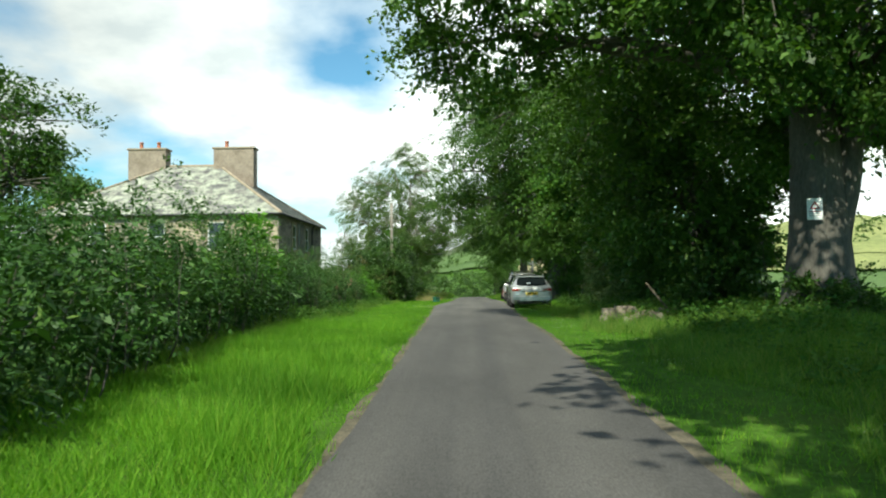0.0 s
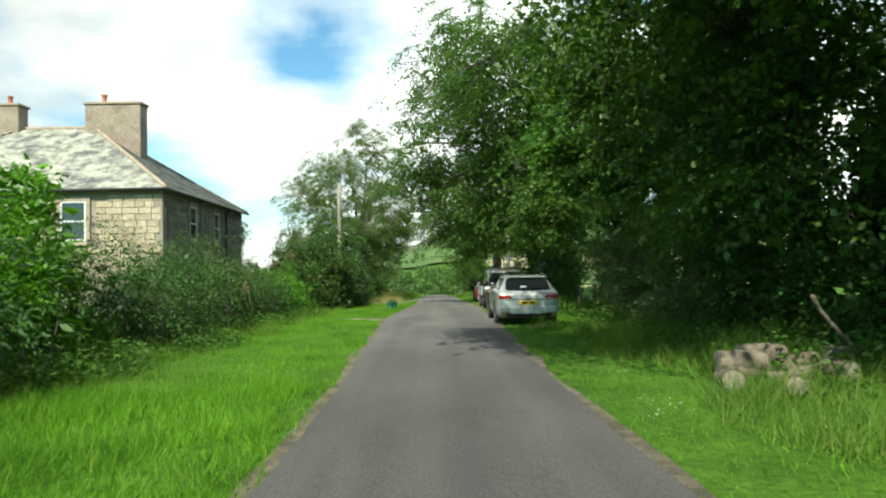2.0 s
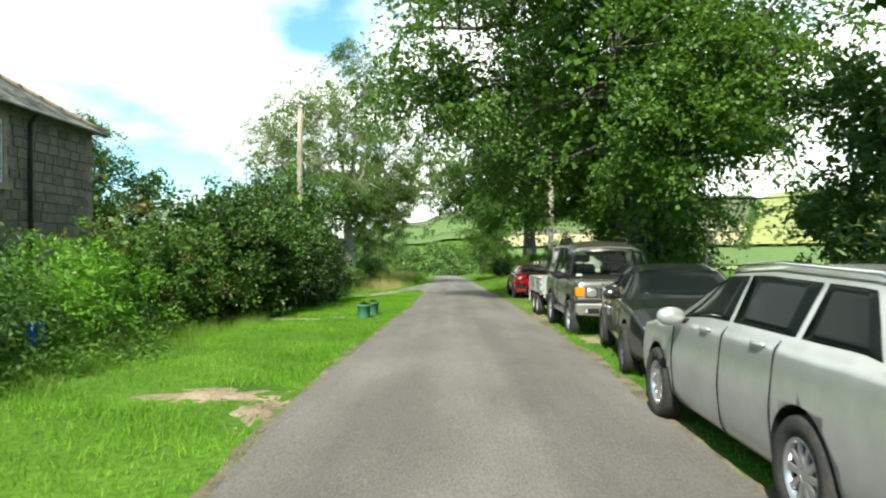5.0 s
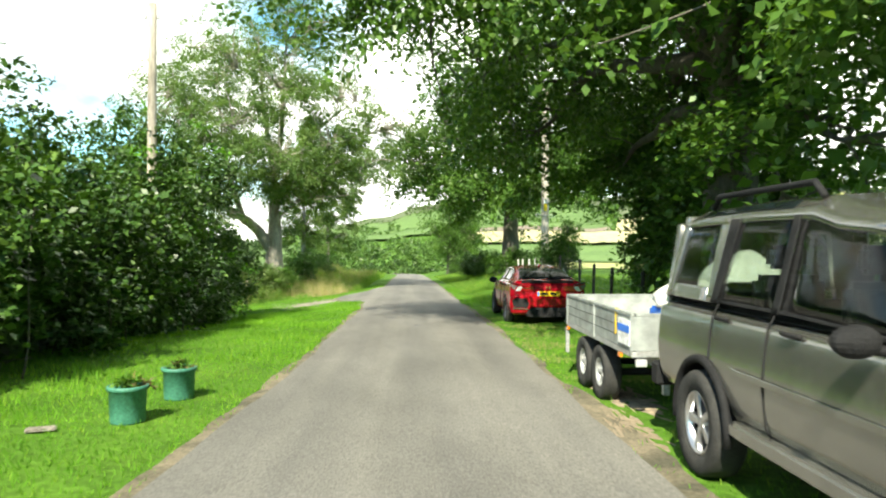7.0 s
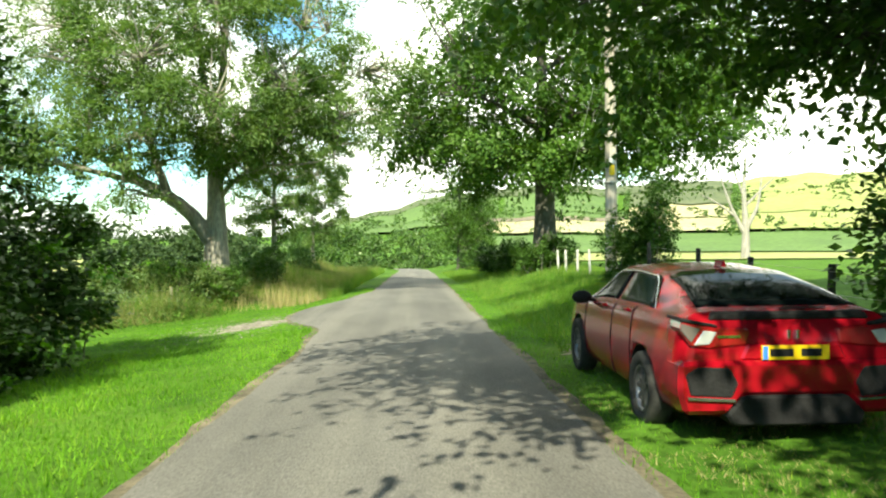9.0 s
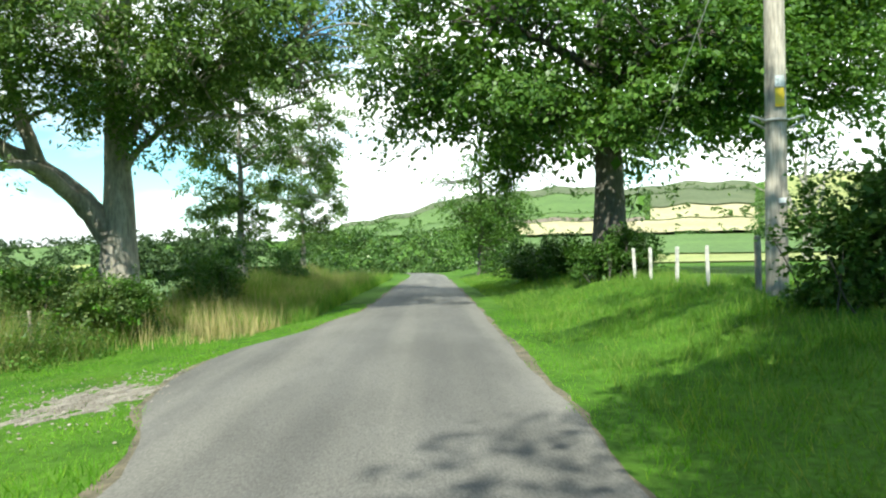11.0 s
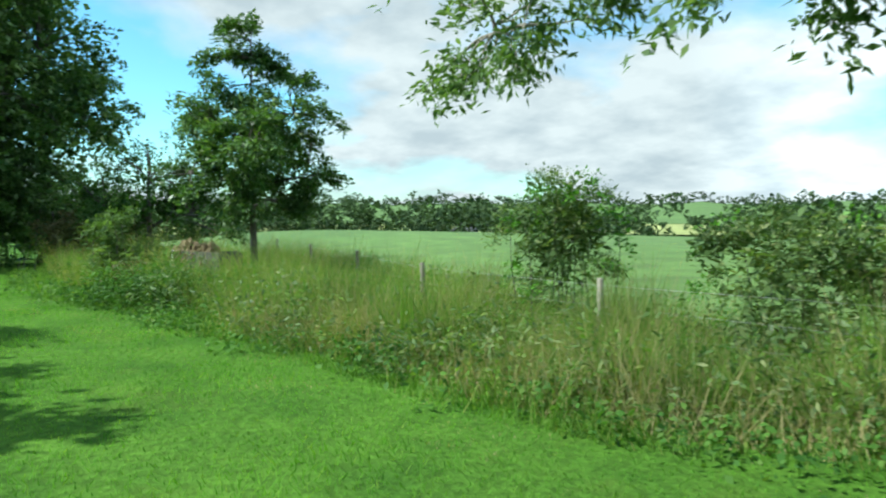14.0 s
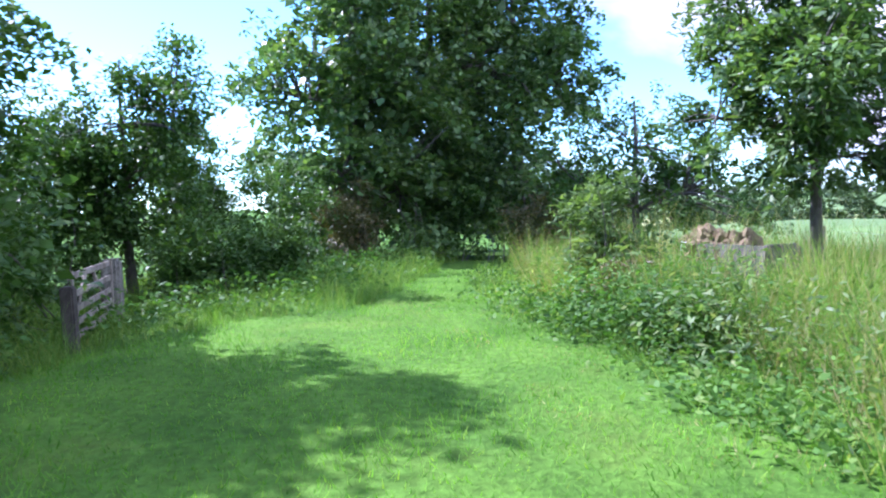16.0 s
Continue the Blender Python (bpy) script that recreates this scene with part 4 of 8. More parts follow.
bush("hazel_bush", [(8.9, 41.5, 2.2, 1.4, 1.8, 2.2), (9.4, 44.0, 2.6, 1.4, 1.6, 2.4), (8.8, 42.5, 4.4, 1.4, 1.8, 1.5)], 330, 50, SHRUB, M_SYC, "tall leafy hazel behind the parked cars", "bush", 0.3)
bush("bramble_bush", [(6.8, 24.0, 1.4, 1.2, 1.8, 1.7), (7.0, 21.8, 1.0, 1.1, 1.4, 1.2), (6.9, 26.0, 1.6, 1.2, 1.5, 1.9)], 320, 50, (0.1, 0.06), M_HEDGE, "dark bramble under the beeches", "bush", 0.24)
bush("bramble_bush", [(8.3, 17.2, 0.75, 1.1, 1.0, 0.8), (9.4, 18.0, 0.8, 1.1, 1.1, 0.8)], 150, 56, (0.1, 0.06), M_HEDGE, "leafy suckers round the foot of the beech", "bush", 0.2)
bush("holly_bush", [(6.9, 70.6, 0.9, 1.1, 1.1, 1.1), (7.2, 70.0, 1.6, 0.8, 0.8, 0.9)], 230, 56, (0.08, 0.05), M_HEDGE, "dense dark holly bush beside the pole", "bush", 0.18)
bush("tall_shrub", [(8.8, 23.4, 1.5, 1.0, 1.3, 1.9), (8.6, 22.8, 3.5, 1.1, 1.3, 1.6), (9.2, 24.6, 2.2, 1.0, 1.3, 2.2)], 260, 56, (0.16, 0.11), M_BEECH, "dark undergrowth of young beech behind the verge", "bush", 0.26)
bush("tall_shrub", [(7.6, 51.0, 0.8, 1.0, 1.4, 0.9), (8.2, 52.6, 1.0, 1.0, 1.2, 1.1)], 150, 56, (0.11, 0.06), M_HEDGE, "shrubs under the beech beside the trailer", "bush", 0.24)
bush("hawthorn_bush", [(5.4, 90.2, 0.0, 1.4, 1.9, 1.0), (6.2, 87.5, 0.15, 1.3, 1.5, 1.0)], 300, 50, (0.1, 0.055), M_HEDGE, "low clipped hawthorn bush on the verge", "bush", 0.2, inner=1.2, tuft=1.5)
bush("hawthorn_bush", [(6.4, 82.2, 0.4, 1.1, 0.8, 0.8), (7.5, 82.5, 0.5, 0.9, 0.8, 0.9)], 150, 56, (0.12, 0.045), M_HEDGE, "leafy shoots round the foot of the beech", "bush", 0.18)
bush("tall_shrub", [(8.0, 54.0, 1.8, 1.1, 1.5, 2.2), (8.0, 56.8, 2.0, 1.2, 1.7, 2.4), (7.6, 59.2, 1.9, 1.0, 1.2, 2.2), (7.7, 60.4, 1.4, 0.8, 0.7, 1.6), (8.2, 56.4, 4.2, 1.2, 2.4, 1.5)], 480, 56, SHRUB, M_BEECH, "dark elder and beech shoots under the great beech", "bush", 0.3, "verge thicket")
bush("bramble_bush", [(-6.0, 77.7, -0.2, 0.8, 0.6, 0.45), (-7.7, 77.4, 0.0, 0.9, 0.6, 0.6)], 130, 58, (0.1, 0.045), M_HEDGE, "dark brambles round the foot of the old ash", "bush", 0.24, "fence bushes", extra=[(M_WILLOW, 60, 40, (0.12, 0.03))])
# hedge along the field fence
bush("hawthorn_bush", [(-13.9, 77.0, -0.1, 1.1, 0.9, 1.0), (-14.2, 77.2, 0.5, 0.7, 0.6, 0.7)], 120, 62, (0.1, 0.035), M_WILLOW, "round hawthorn bush growing through the fence", "bush", 0.2, "fence bushes", extra=[(M_BRIGHT, 30, 40, (0.09, 0.05))])
bush("hawthorn_bush", [(-10.0, 77.4, -0.3, 1.3, 0.8, 0.9), (-8.2, 77.6, -0.2, 1.3, 0.8, 1.0), (-6.4, 77.2, -0.3, 1.1, 0.7, 0.8)], 240, 62, (0.1, 0.04), M_WILLOW, "ragged hawthorn hedge under the ash", "bush", 0.22, "fence bushes", extra=[(M_BRIGHT, 40, 40, (0.09, 0.05))])
bush("hawthorn_bush", [(-6.0, 83.5, 0.0, 1.1, 2.0, 0.9), (-6.2, 87.0, 0.1, 1.1, 2.0, 1.0), (-6.2, 98.0, -0.2, 1.2, 3.0, 1.1)], 260, 60, (0.1, 0.06), M_HEDGE, "dark roadside hedge below the young ashes", "bush", 0.24, "fence bushes")
bush("willow_shrub", [(-23.3, 70.6, -0.4, 0.5, 0.5, 1.0), (-23.0, 70.9, -0.8, 0.7, 0.6, 0.6)], 60, 46, (0.14, 0.04), M_ASH, "thin grey-green willow shrub in the long grass", "bush", 0.2)
bush("bramble_bush", [(-24.5, 63.3, -1.0, 1.0, 0.7, 0.85), (-25.9, 63.6, -0.95, 1.1, 0.7, 0.9), (-27.3, 63.9, -0.9, 1.1, 0.7, 0.8)], 340, 56, (0.09, 0.055), M_HEDGE, "low dark bramble patch beside the gate pillar", "bush", 0.24)
bush("bramble_bush", [(-20.6, 61.9, -0.6, 1.4, 0.9, 0.9), (-25.6, 62.7, -0.5, 1.8, 0.8, 1.0), (-29.5, 63.2, 0.1, 2.2, 0.9, 1.7), (-35.5, 66.6, 0.2, 1.4, 2.4, 1.7), (-27.0, 61.5, 0.4, 2.0, 1.0, 1.8)], 380, 58, (0.1, 0.06), M_HEDGE, "dark bramble bank beside the gate", "bush", 0.26)
bush("bramble_bush", [(-32.5, 64.0, -0.4, 1.6, 1.0, 1.3), (-33, 69.8, -0.6, 1.8, 0.9, 0.9)], 160, 58, (0.1, 0.06), M_RUST, "faded bushes at the end of the grass track", "bush", 0.26)

bush("hawthorn_bush", [(-20.6, 60.6, 0.2, 1.3, 1.1, 1.9), (-22.6, 60.2, 0.3, 1.5, 1.2, 2.1), (-25.2, 60.5, 0.4, 1.6, 1.2, 2.2), (-28.2, 61.0, 0.3, 1.8, 1.2, 2.2), (-18.4, 61.8, 0.2, 1.0, 1.0, 1.7)], 620, 56, (0.12, 0.07), M_HEDGE, "dark hawthorn hedge behind the field gate", "bush", 0.28)
bush("bramble_bush", [(-40.5, 62.0, 0.2, 1.8, 2.0, 2.2), (-43.0, 65.4, 0.2, 1.8, 2.4, 2.4), (-43.5, 69.0, 0.2, 1.8, 2.2, 2.2), (-39.5, 71.0, -0.2, 2.0, 1.5, 1.8), (-35.5, 71.6, -0.4, 2.0, 1.4, 1.5)], 520, 50, (0.16, 0.1), M_HEDGE, "dark scrub closing the end of the grass track", "bush", 0.36)

# ---- far woods ----
def woods(name, spots, clumps, per, label, leaf=(0.9, 0.7), mat=None, tuft=1.0):
    lobes = [(x, y, at_land(x, y) + h * 0.42, r, r, h * 0.62) for x, y, h, r in spots]
    ob, c, pick = foliage(name, lobes, clumps, per, 0.8, leaf[0], leaf[1], mat or M_FAR, None, 0.1, 0.6, tuft=tuft)
    return tagged(ob, label, "woods", kind="stuff")


spots = []
for k in range(230):
    a = radians(rng.uniform(-102, -13) if k % 3 else rng.choice((-92, -74, -58, -50, -33, -20)) + rng.normal() * 3)
    d = rng.choice((150, 165, 185, 240, 330)) + rng.uniform(-6, 6)
    h = rng.uniform(4.0, 9.0) * (0.7 + d / 420)
    spots.append((math.sin(a) * d, 60 + math.cos(a) * d, h, rng.uniform(4, 8)))
woods("woods", spots, 8600, 13, "dark belt of woodland across the valley", (0.85, 0.7))
spots = []
for k in range(70):
    a = radians(rng.uniform(-10, 44))
    d = rng.uniform(330, 700)
    spots.append((math.sin(a) * d, 60 + math.cos(a) * d, rng.uniform(5, 8), rng.uniform(3, 6)))
woods("hill_trees", spots, 900, 14, "scattered trees and hedgerows on the hill", (1.3, 1.0), M_SYC)
spots = [(-3 + 2.4 * k + rng.normal(), 150 + rng.uniform(-10, 22), rng.uniform(4.0, 7.5), rng.uniform(2.2, 3.6)) for k in range(-5, 7)]
woods("roadside_woods", spots, 1100, 26, "bushy trees where the lane bends out of sight", (0.38, 0.28), M_SYC)

# ---- the house ----
def box(bm, x0, x1, y0, y1, z0, z1, bevel=0.0):
    r = bmesh.ops.create_cube(bm, size=1.0)
    for v in r["verts"]:
        v.co = Vector((x0 + (v.co.x + 0.5) * (x1 - x0), y0 + (v.co.y + 0.5) * (y1 - y0), z0 + (v.co.z + 0.5) * (z1 - z0)))
    if bevel:
        edges = list({e for v in r["verts"] for e in v.link_edges})
        bmesh.ops.bevel(bm, geom=edges, offset=bevel, segments=2, affect="EDGES")
    return r


def block(name, x0, x1, y0, y1, z0, z1, mat, parent, bevel=0.01, label=""):
    bm = bmesh.new()
    box(bm, x0, x1, y0, y1, z0, z1, bevel)
    return part(name, bm, mat, parent, label)


def lathe(name, rings, mat, parent, sides=20, at=(0, 0, 0), axis="z", label=""):
    """A round thing from (radius, height) rings."""
    ang = np.linspace(0, 2 * np.pi, sides, endpoint=False)
    v = np.array([[r * math.cos(a), r * math.sin(a), h] for r, h in rings for a in ang])
    if axis == "x":
        v = v[:, [2, 0, 1]]
    v = v + np.array(at)
    i = np.arange(len(rings) - 1)[:, None] * sides
    j = np.arange(sides)[None]
    q = np.stack([i + j, i + (j + 1) % sides, i + sides + (j + 1) % sides, i + sides + j], -1).reshape(-1, 4)
    return part(name, grid_mesh(name, v, [q], mat, True), parent=parent, label=label)


def rod(name, pts, radius, mat, parent, sides=8, label=""):
    v, f = tube([(np.asarray(pts, float), np.full(len(pts), radius))], sides)
    caps = [np.arange(sides)[::-1][None], (len(v) - sides + np.arange(sides))[None]]
    return part(name, grid_mesh(name, v, [f] + caps, mat, True), parent=parent, label=label)


def random_tint(m, amount=0.35):
    """Pieces differ a little, one from the next."""
    nt = m.node_tree
    info = nt.nodes.new("ShaderNodeObjectInfo")
    slot = nt.nodes["Principled BSDF"].inputs["Base Color"]
    old = slot.links[0].from_socket
    paint(m, blend(m, 1.0, old, ramp(m, info.outputs["Random"], [(0, (1 - amount, 1 - amount, 1 - amount)), (1, (1 + amount, 1 + amount * 0.9, 1 + amount * 0.75))]), "MULTIPLY"))
    return m


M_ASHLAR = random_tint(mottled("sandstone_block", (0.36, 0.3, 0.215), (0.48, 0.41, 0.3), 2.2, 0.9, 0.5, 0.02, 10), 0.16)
# east wall stone: its shade is painted in as a darker, greyer colour
M_SHADE_STONE = random_tint(mottled("shaded_wall_stone", (0.17, 0.148, 0.122), (0.26, 0.232, 0.195), 2.2, 0.92, 0.6, 0.02, 10), 0.22)
M_DRESSED = mottled("dressed_stone", (0.3, 0.235, 0.165), (0.42, 0.34, 0.25), 2.0, 0.9, 0.3, 0.01, 12)
M_RENDER = mottled("chimney_render", (0.24, 0.19, 0.145), (0.36, 0.295, 0.23), 1.2, 0.92, 0.4, 0.02, 14)
M_POT = mottled("terracotta", (0.36, 0.13, 0.07), (0.5, 0.2, 0.12), 6.0, 0.8)
M_LEAD = mottled("dark_gutter", (0.03, 0.03, 0.032), (0.06, 0.06, 0.062), 5.0, 0.5)
M_GREYPIPE = mottled("grey_pipe", (0.3, 0.3, 0.3), (0.42, 0.42, 0.41), 5.0, 0.5)
M_PANE = shade("window_glass", (0.02, 0.025, 0.03), 0.04, 0.0, 0.8)
M_SLATE = shade("slate", (0.12, 0.12, 0.12), 0.75)
g_ = M_SLATE.node_tree.nodes.new("ShaderNodeNewGeometry")
c_ = ramp(M_SLATE, g_.outputs["Random Per Island"], [(0.0, (0.075, 0.07, 0.075)), (0.6, (0.14, 0.135, 0.13)), (1.0, (0.2, 0.185, 0.17))])
lich = ramp(M_SLATE, noise_of(M_SLATE, 1.6, 8, 0.7), [(0.42, (0, 0, 0)), (0.6, (1, 1, 1))])
paint(M_SLATE, blend(M_SLATE, lich, c_, (0.42, 0.43, 0.34)))
bumpy(M_SLATE, noise_of(M_SLATE, 20.0), 0.4, 0.01)

HX0, HX1, HY0, HY1, EAVE = -22.9, -9.85, 37.55, 48.75, 5.0
house = thing("house", 0, 0, 0)
tagged(house, "sandstone farmhouse with lichened slate hip roof and two chimneys", "house")
wall_s = block("wall", HX0, HX1, HY0, HY0 + 0.5, -0.3, EAVE, M_MORTAR, house, 0.0)
wall_e = block("wall", HX1 - 0.5, HX1, HY0 + 0.5, HY1, -0.3, EAVE, M_MORTAR, house, 0.0)
block("wall", HX0, HX0 + 0.5, HY0 + 0.5, HY1, -0.3, EAVE, M_MORTAR, house, 0.0)
block("wall", HX0 + 0.5, HX1 - 0.5, HY1 - 0.5, HY1, -0.3, EAVE, M_MORTAR, house, 0.0)
bm = bmesh.new()
EX0, EX1, EY0, EY1 = HX0 - 0.25, HX1 + 0.22, HY0 - 0.25, HY1 + 0.3
RIDGE, YMID, RX0, RX1 = 8.45, 43.0, -18.0, -14.9
vs = [bm.verts.new(c) for c in ((EX0, EY0, EAVE), (EX1, EY0, EAVE), (EX1, EY1, EAVE), (EX0, EY1, EAVE), (RX0, YMID, RIDGE), (RX1, YMID, RIDGE))]
for idx in ((0, 1, 5, 4), (1, 2, 5), (2, 3, 4, 5), (3, 0, 4), (3, 2, 1, 0)):
    bm.faces.new([vs[i] for i in idx])
roof = part("roof", bm, M_LEAD, house, "lichen-spotted slate hip roof")


def slates(a, b, c, d, course=0.22, wide=0.3):
    """Overlapping slates on one slope; a, b: eave ends; d, c: ridge ends (in the same order)."""
    a, b, c, d = (np.array(p, float) for p in (a, b, c, d))
    mid_lo, mid_hi = (a + b) / 2, (c + d) / 2
    rows = int(np.linalg.norm(mid_hi - mid_lo) / course)
    n = np.cross(b - a, d - a)
    n /= np.linalg.norm(n)
    along = (b - a) / np.linalg.norm(b - a)
    verts = []
    for r in range(rows):
        s0, s1 = r / rows, (r + 1.25) / rows
        l, e = a + (d - a) * s0, b + (c - b) * s0
        width = np.linalg.norm(e - l)
        k = max(1, int(width / wide))
        up = ((mid_hi - mid_lo) / rows) * 1.3
        cuts = (np.arange(k + 1) + (0.5 if r % 2 else 0)) / k
        for i in range(k):
            u0, u1 = cuts[i], min(cuts[i + 1], 1.0)
            if u1 - u0 < 0.2 / k:
                continue
            p0, p1 = l + (e - l) * u0 + along * 0.006, l + (e - l) * u1 - along * 0.006
            t = 0.03 + rng.uniform(-0.006, 0.008)
            j = up * rng.uniform(-0.05, 0.05)
            q0, q1 = p0 + up, p1 + up
            shrink = 0.0 if r < rows - 2 else 0.3
            verts += [p0 + n * t + j, p1 + n * t + j, q1 + n * 0.012, q0 + n * 0.012, p0 + n * 0.012 + j, p1 + n * 0.012 + j]
    v = np.array(verts)
    m = len(v) // 6
    f1 = np.arange(m)[:, None] * 6 + np.array([0, 1, 2, 3])[None]
    f2 = np.arange(m)[:, None] * 6 + np.array([4, 5, 1, 0])[None]
    return v, np.concatenate([f1, f2])


P = ((EX0, EY0, EAVE), (EX1, EY0, EAVE), (EX1, EY1, EAVE), (EX0, EY1, EAVE), (RX0, YMID, RIDGE), (RX1, YMID, RIDGE))
for face in ((0, 1, 5, 4), (1, 2, 5, 5), (2, 3, 4, 5), (3, 0, 4, 4)):
    v, f = slates(*(P[i] for i in face))
    tagged(part("slating", grid_mesh("slating", v, [f], M_SLATE), parent=roof), "grey slates with pale lichen", kind="stuff")
for i, j in ((0, 4), (1, 5), (2, 5), (3, 4), (4, 5)):
    a, b = np.array(P[i]), np.array(P[j])
    rod("hip_ridge", [a + (b - a) * s + np.array([0, 0, 0.03]) for s in np.linspace(0, 1, 12)], 0.09, M_DRESSED, roof, 7)
for x0, x1 in ((-15.15, -12.7), (-20.4, -18.1)):
    ch = block("chimney", x0, x1, 42.6, 43.4, 5.6, 9.45, M_RENDER, house, 0.02, "rendered stone chimney stack")
    block("cap", x0 - 0.07, x1 + 0.07, 42.53, 43.47, 9.45, 9.56, M_DRESSED, ch, 0.02)
    for k, px in enumerate((0.28, 0.75) if x0 < -16 else (0.28,)):
        lathe("chimney_pot", [(0.13, 0), (0.15, 0.05), (0.11, 0.1), (0.1, 0.34), (0.13, 0.36), (0.13, 0.42), (0.08, 0.42), (0.07, 0.2)], M_POT, ch, 12, (x0 + (x1 - x0) * px, 43.0, 9.56), label="small terracotta chimney pot")
# gutters and downpipes
rod("gutter", [(EX1 + 0.05, EY0, EAVE - 0.03), (EX1 + 0.05, EY1, EAVE - 0.03)], 0.06, M_LEAD, house)
rod("gutter", [(EX0, EY0 - 0.05, EAVE - 0.03), (EX1 + 0.05, EY0 - 0.05, EAVE - 0.03)], 0.06, M_LEAD, house)
rod("downpipe", [(EX1 + 0.05, 41.9, 4.95), (HX1 + 0.08, 41.9, 4.7), (HX1 + 0.08, 41.9, 0.0)], 0.04, M_GREYPIPE, house, 8, "pale grey downpipe")
rod("downpipe", [(EX1 + 0.05, 45.55, 4.95), (HX1 + 0.08, 45.55, 4.7), (HX1 + 0.08, 45.55, 0.0)], 0.055, M_LEAD, house, 8, "black downpipe")


def sash(x, y, z, w, h, facing, parent):
    """A white two-pane sash window in a dressed surround; facing 'e' or 's'."""
    win = thing("window")
    win.parent = parent
    win.matrix_basis = pose(x, y, z, 0, 0, 90 if facing == "e" else 0)
    for n, x0, x1, z0, z1 in (("jamb", -w / 2 - 0.16, -w / 2, -0.02, h), ("jamb", w / 2, w / 2 + 0.16, -0.02, h), ("lintel", -w / 2 - 0.16, w / 2 + 0.16, h, h + 0.2), ("sill", -w / 2 - 0.22, w / 2 + 0.22, -0.16, -0.02)):
        block(n, x0, x1, -0.05 if n != "sill" else -0.11, 0.03, z0, z1, M_DRESSED, win, 0.008)
    fr = block("frame", -w / 2, w / 2, 0.0, 0.03, -0.02, h, M_LEAD, win, 0.0)
    fw = 0.06
    for n, x0, x1, z0, z1 in (("stile", -w / 2, -w / 2 + fw, 0, h), ("stile", w / 2 - fw, w / 2, 0, h), ("top_rail", -w / 2 + fw, w / 2 - fw, h - fw, h), ("bottom_rail", -w / 2 + fw, w / 2 - fw, 0, fw + 0.02), ("meeting_rail", -w / 2 + fw, w / 2 - fw, h / 2 - 0.03, h / 2 + 0.03)):
        block(n, x0, x1, -0.03, 0.0, z0, z1, M_WHITE, fr, 0.004)
    for z0, z1 in ((fw + 0.02, h / 2 - 0.03), (h / 2 + 0.03, h - fw)):
        block("pane", -w / 2 + fw, w / 2 - fw, -0.012, -0.006, z0, z1, M_PANE, fr, 0.0)
    return win


sash(HX1 + 0.03, 40.85, 3.2, 0.78, 1.42, "e", house)
sash(HX1 + 0.03, 44.1, 3.2, 0.78, 1.42, "e", house)
for wx in (-13.15, -16.4, -19.6):
    sash(wx, HY0 - 0.03, 3.08, 0.95, 1.5, "s", house)
# stones of the two walls that face the lane
stone_kinds = {}
for mat in (M_ASHLAR, M_SHADE_STONE):
    for w in (0.34, 0.46, 0.6):
        for k in range(2):
            bm = bmesh.new()
            box(bm, -w / 2, w / 2, -0.03, 0.03, -0.115, 0.115)
            for v in bm.verts:
                v.co += Vector((rng.uniform(-0.012, 0.012), 0, rng.uniform(-0.012, 0.012)))
                if v.co.y < 0:
                    v.co.x *= 0.96
                    v.co.z *= 0.92
            me = bpy.data.meshes.new("stone")
            bm.to_mesh(me)
            bm.free()
            me.materials.append(mat)
            stone_kinds.setdefault((mat.name, w), []).append(me)


def lay_stones(wall, mat, start, stop, place, turn, holes, z0=1.75):
    z = z0
    while z < EAVE - 0.14:
        p = start - rng.uniform(0, 0.25)
        while p < stop - 0.1:
            w = (0.34, 0.46, 0.6)[rng.integers(0, 3)]
            mid = p + w / 2
            if start + w / 2 - 0.02 < mid < stop - w / 2 + 0.06 and not any(abs(mid - hm) < hw + w / 2 and hz0 - 0.12 < z < hz1 + 0.12 for hm, hw, hz0, hz1 in holes):
                ob = new("stone", stone_kinds[(mat.name, w)][rng.integers(0, 2)])
                ob.parent = wall
                x, y = place(mid)
                ob.matrix_basis = pose(x, y, z, 0, 0, turn)
            p += w + 0.015
        z += 0.245


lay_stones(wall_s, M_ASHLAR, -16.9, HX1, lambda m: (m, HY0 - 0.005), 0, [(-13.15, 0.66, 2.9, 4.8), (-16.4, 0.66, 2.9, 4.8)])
lay_stones(wall_e, M_SHADE_STONE, HY0, HY1, lambda m: (HX1 + 0.005, m), 90, [(40.85, 0.58, 3.0, 4.85), (44.1, 0.58, 3.0, 4.85)], 2.0)

# ---- parked vehicles ----
def carpaint(name, base, metal=0.55, rough=0.32, coat=0.8):
    m = shade(name, base, rough, metal, 0.4, coat)
    dust = noise_of(m, 3.0, 6)
    paint(m, ramp(m, dust, [(0.3, tuple(c * 0.85 for c in base)), (0.75, tuple(min(1, c * 1.12 + 0.004) for c in base))]))
    return m


M_SILVER = carpaint("silver_paint", (0.47, 0.48, 0.475), 0.6, 0.28, 0.6)
M_GREYPAINT = carpaint("pewter_paint", (0.33, 0.325, 0.3), 0.88, 0.27, 0.6)
M_BUMPER = carpaint("bumper_paint", (0.27, 0.27, 0.255), 0.55, 0.35, 0.4)
M_BLACKPAINT = carpaint("black_paint", (0.008, 0.01, 0.012), 0.0, 0.3)
M_RED = carpaint("red_paint", (0.33, 0.002, 0.012), 0.25, 0.24, 0.35)
M_CARGLASS = shade("tinted_glass", (0.006, 0.009, 0.009), 0.08, 0.0, 0.05, 0.0)


